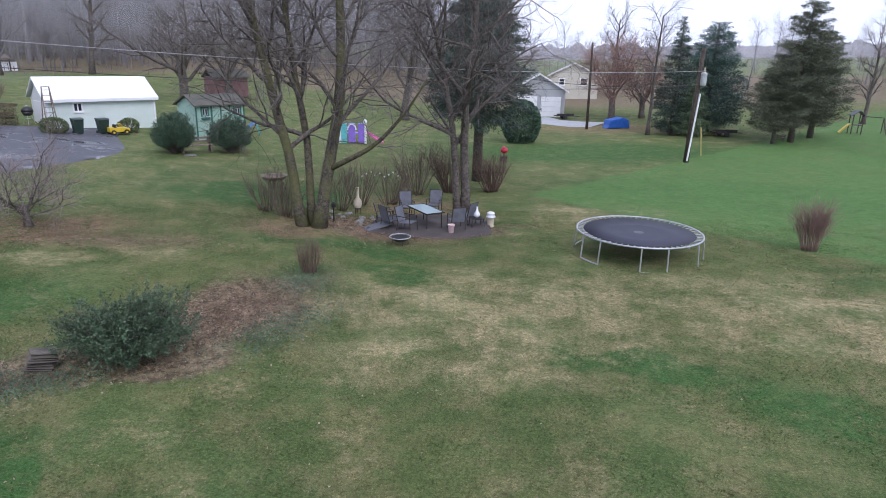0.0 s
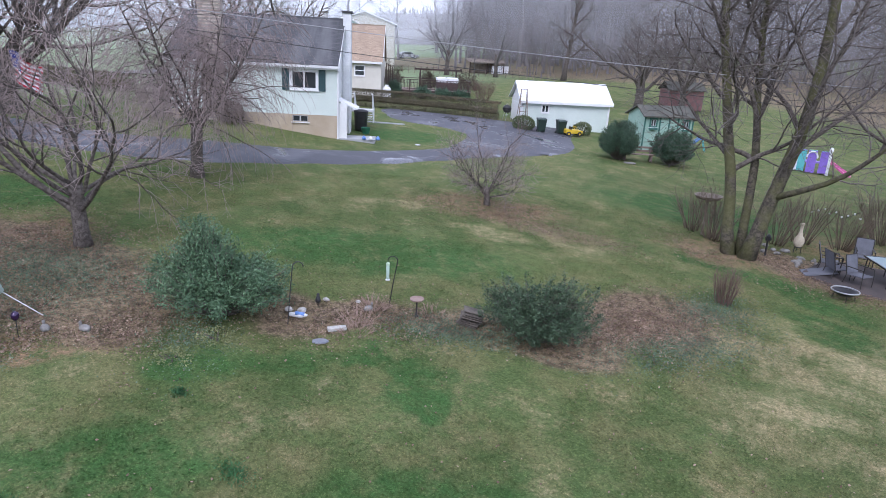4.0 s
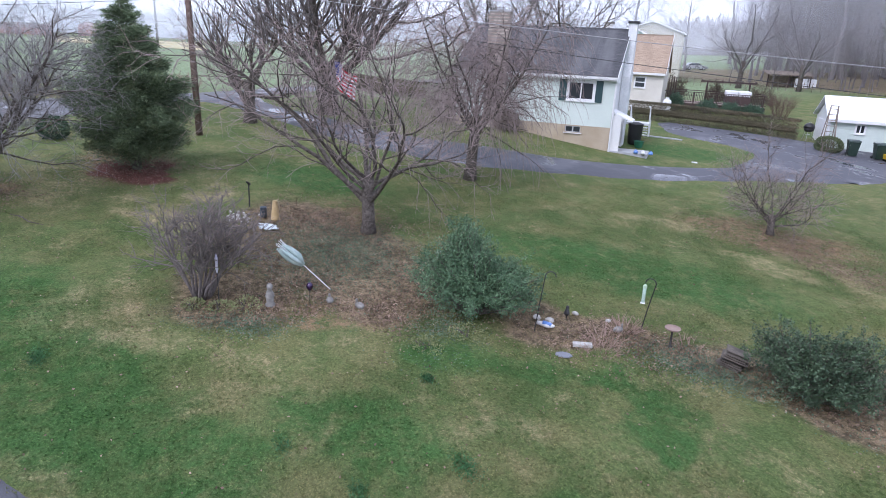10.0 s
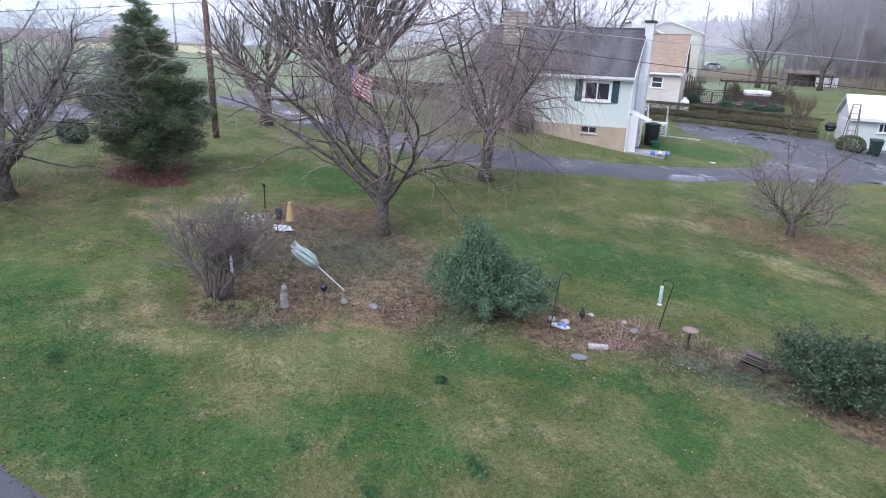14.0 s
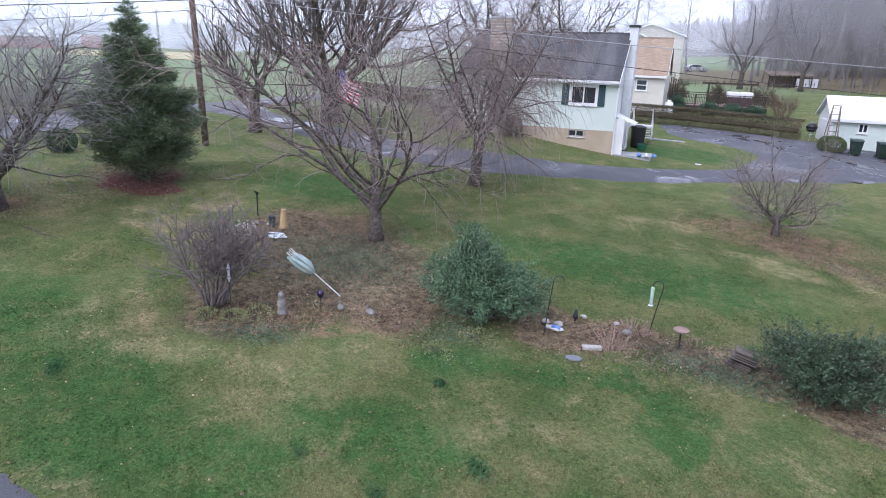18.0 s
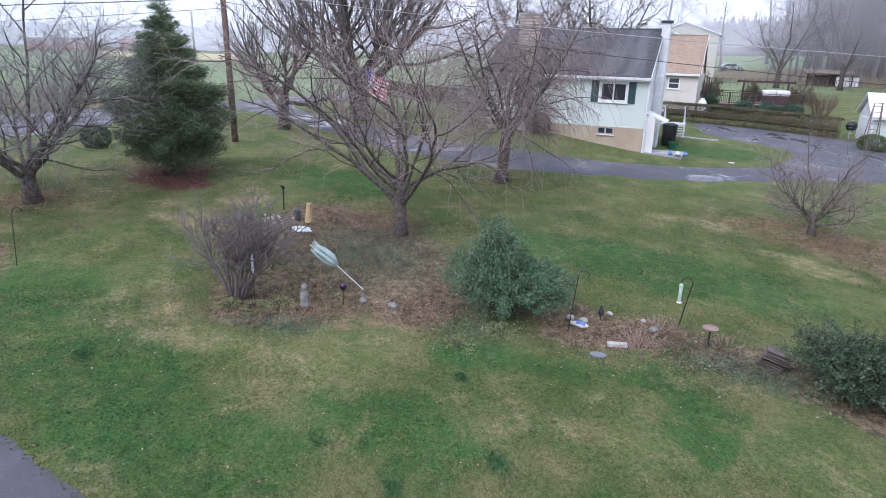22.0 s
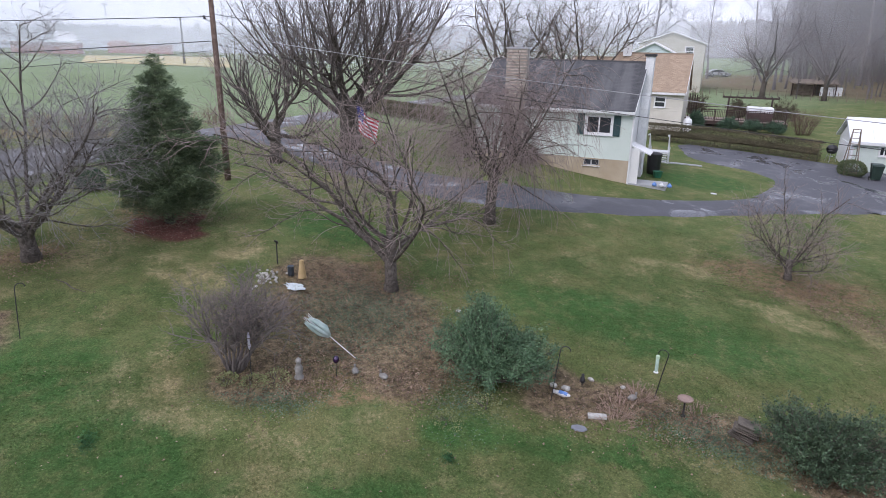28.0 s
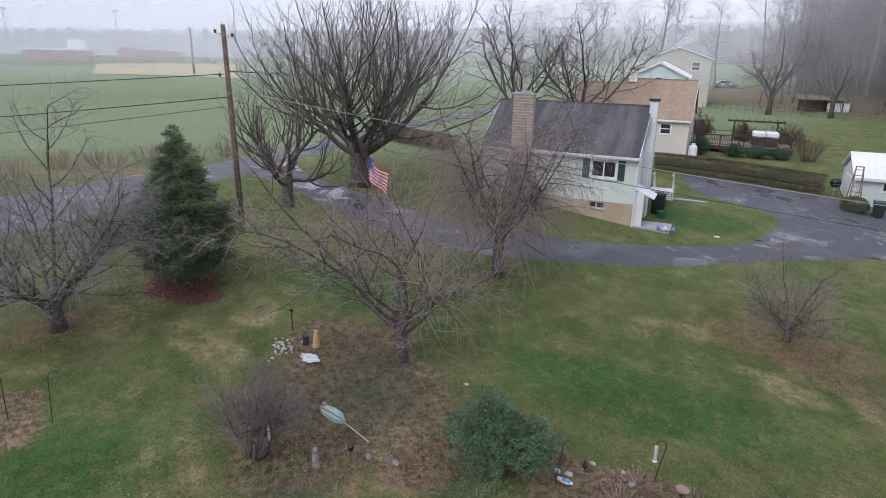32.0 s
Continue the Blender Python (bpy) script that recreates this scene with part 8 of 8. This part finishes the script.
for i in range(44):
    x, y = -18.6 + rnd.gauss(0, 0.28), 2.15 + rnd.gauss(0, 0.17)
    c = thing("pebble", spot(x, y, rnd.uniform(0, 180)), "small pale pebble in the bed", "pebble", "pale pebbles")
    w = rnd.uniform(0.035, 0.075)
    part("stone", Solid().lathe([(w * 0.8, -0.01), (w, 0.02), (w * 0.6, 0.05), (w * 0.1, 0.06)], 6, squash=0.8), M_PALE_ROCK, c)
o = thing("toy_boat", spot(-10.55, 7.45, 30) @ Matrix.Diagonal((0.8, 0.8, 0.8, 1)), "blue and white plastic toy lying in the bed", "toy")
part("hull", Solid().tube([(-0.25, 0, 0.07), (0.1, 0, 0.09), (0.27, 0, 0.1)], [0.05, 0.09, 0.03], 8), M_COVER, o, smooth=True)
part("stripe", Solid().tube([(-0.05, -0.02, 0.13), (0.2, -0.02, 0.13)], [0.06, 0.05], 8), M_BLUE, o, smooth=True)
for x, y, r in ((-10.75, 7.7, 0.1), (-10.95, 7.5, 0.1), (-10.9, 8.5, 0.08), (-10.4, 9.05, 0.07), (-15.0, 6.9, 0.07)):
    c = thing("white_rock", spot(x, y, 40), "white rounded rock in the bed", "rock", "white rocks")
    part("stone", rock(r * 1.1, r * 0.8, r * 0.9, int(x * 100)), M_PALE_ROCK, c)
c = thing("flat_stone", spot(-9.6, 7.75, 60), "flat pale stone at the bed's edge", "stone")
part("stone", Solid().box((0, 0, 0.05), (0.40, 0.15, 0.075)), M_PALE_ROCK, c, bevel=0.02)
c = thing("flat_stone", spot(-9.4, 7.15, 50) @ Matrix.Diagonal((0.75, 0.7, 0.8, 1)), "flat grey slate at the bed's edge", "stone")
part("stone", Solid().lathe([(0.2, 0), (0.24, 0.02), (0.22, 0.05), (0.05, 0.055)], 7, squash=0.7), plain("slate", (0.16, 0.17, 0.2), (0.24, 0.25, 0.28), 5, 0.6), c)
c = thing("dark_bird_ornament", spot(-10.75, 8.15, 80), "small dark metal bird ornament", "ornament")
part("bird", Solid().lathe([(0.03, 0.08), (0.07, 0.14), (0.05, 0.22), (0.03, 0.26), (0.04, 0.3), (0.01, 0.33)], 8), M_BLACK, c, smooth=True)
part("leg", Solid().tube([(0, 0, 0), (0, 0, 0.1)], 0.01, 4), M_BLACK, c)
M_DRY_STALK = plain("dry_stalks", (0.30, 0.20, 0.16), (0.42, 0.31, 0.25), 4, 0.9, bump=0)
for n, (x, y, h, cc) in enumerate(((-9.7, 8.4, 0.34, 40), (-9.35, 8.0, 0.3, 30), (-10.05, 9.2, 0.3, 50), (-9.0, 10.1, 0.22, 30))):
    stems_bush(spot(x, y), "clump of dry tan flower stalks", h, 1.6, cc, 480 + n, M_DRY_STALK, "dry_perennial", "dry perennials in the bed", base=0.3, forks=3, rad=0.008, lean=0.6, rise=-0.02)
for n, (x, y, w) in enumerate(((-13.0, 1.05, 0.35), (-12.95, 1.55, 0.4), (-13.2, 0.55, 0.3), (-10.4, 4.6, 0.4), (-10.6, 5.6, 0.5))):
    leaf_bush(spot(x, y), "low yellow-green ground plant in the bed", (w, w * 0.8, 0.16), 420, 0.045, 490 + n, leafy("yellow_green_leaves", (0.17, 0.20, 0.08), (0.36, 0.38, 0.18)), "ground_plant", "low plants in the bed", amount=0.4, stems=4)
w = thing("hanging_ornament", spot(-13.15, 1.05, 20), "pale lilac glass ornament hung in the bare shrub", "ornament")
part("drop", Solid().lathe([(0.015, 0.72), (0.05, 0.82), (0.035, 0.92), (0.055, 1.02), (0.02, 1.14)], 8, squash=0.6), plain("lilac_glass", (0.45, 0.44, 0.55), (0.55, 0.55, 0.64), 6, 0.3), w, smooth=True)
part("stake", Solid().tube([(0, 0, 0), (0, 0, 0.8)], 0.01, 5), M_BLACK, w)
c = thing("fallen_branch", spot(-19.3, -3.2, 30), "thin fallen branch on the lawn", "branch")
part("stick", Solid().tube([(-0.8, 0, 0.03), (-0.3, 0.06, 0.05), (0.3, 0.0, 0.04), (0.9, 0.1, 0.05)], [0.012, 0.018, 0.016, 0.006], 5), M_BARK, c)

# ---- grass, leaves and ivy, too many to count ----
def spread(name, label, category, seed, count, area, size, material, flat, wide=0.3, lift=0.0):
    """Loose blades or leaves on the land. area(r, n) gives their places."""
    r = np.random.RandomState(seed)
    xy = area(r, count)
    z = ground(xy[:, 0], xy[:, 1]) + lift
    n = len(xy)
    c = np.column_stack([xy, z + r.uniform(0.0, 0.02, n)])
    aim = np.column_stack([r.normal(size=(n, 2)), np.full(n, flat)])
    ob = new(name, arrays(name, *leaves(c, size, seed, aim * 2.0, 0, wide), material))
    return tagged(ob, label, category, kind="stuff")


def fan(yaw0, yaw1, d0, d1, power):
    def area(r, n):
        a = np.radians(r.uniform(yaw0, yaw1, n))
        d = d0 + (d1 - d0) * r.random_sample(n) ** power
        return np.column_stack([-np.sin(a) * d, np.cos(a) * d])
    return area


def patches(spots):
    def area(r, n):
        q = np.array([s[:4] for s in spots], float)
        w = q[:, 2] * q[:, 3]
        i = r.choice(len(q), n, p=w / w.sum())
        turn = np.radians([s[4] if len(s) > 4 else 0 for s in spots])[i]
        p = r.normal(size=(n, 2)) * 0.55
        x, y = p[:, 0] * q[i, 2], p[:, 1] * q[i, 3]
        return np.column_stack([q[i, 0] + x * np.cos(turn) - y * np.sin(turn), q[i, 1] + x * np.sin(turn) + y * np.cos(turn)])
    return area


spread("grass", "short winter grass blades on the lawn", "grass", 501, 400000, fan(110, -40, 5.5, 27, 0.8), 0.05, M_LAWN, 0.35, 0.26)
spread("fallen_leaves", "scattered brown fallen leaves", "leaves", 502, 62000, patches([(-12.0, 2.8, 1.1, 2.4, -12), (-18.3, 4.6, 1.8, 1.6), (-5.8, 13.8, 1.4, 3.0, -12), (-8.6, 9.6, 1.6, 0.8, 50), (-14.2, 18.9, 2.6, 1.8, 40), (-11.0, 18.6, 3, 1.0, 20), (-6, 22.2, 2.6, 1.8), (-16.4, 5.0, 3.0, 2.4), (-12.6, 3.8, 1.6, 2.6, -30), (-9.6, 8.4, 1.8, 1.1, 60), (-5.2, 13.6, 1.4, 2.6, -25), (-25, -0.5, 2.2, 1.8), (-2.6, 22.4, 3.0, 1.6), (-22, -4.5, 1.6, 1.3), (1.8, 24.0, 1.0, 0.5)]), 0.045, M_DEADLEAF, 0.25, 0.7, 0.005)
spread("loose_leaves", "few single leaves strewn over the lawn", "leaves", 503, 5200, fan(110, -38, 6, 40, 0.8), 0.048, M_DEADLEAF, 0.25, 0.7, 0.02)
spread("ground_ivy", "low grey-green ivy over the beds", "ivy", 504, 26000, patches([(-15.6, 4.2, 2.2, 1.9), (-8.4, 9.6, 1.3, 0.7, 50), (-7.6, 9.9, 1.2, 0.6, 40), (-10.9, 5.2, 1.2, 0.7, -30), (-4.6, 16.6, 1.0, 1.4), (-12.0, 1.6, 1.4, 0.5, 60), (-4.3, 13.2, 0.8, 2.2, -25)]), 0.034, M_IVY, 0.5, 0.8, 0.02)
spread("grass_tufts", "dark lush tufts in the lawn", "grass", 505, 2600, patches([(-9.4, 4.2, 0.14, 0.1), (-8.4, 1.4, 0.26, 0.14), (-7.07, 2.2, 0.2, 0.14), (-7.1, 3.82, 0.3, 0.16), (-11.9, -2.05, 0.3, 0.15), (-9.36, 4.21, 0.14, 0.1)]), 0.05, M_TUFT, 0.7, 0.25)
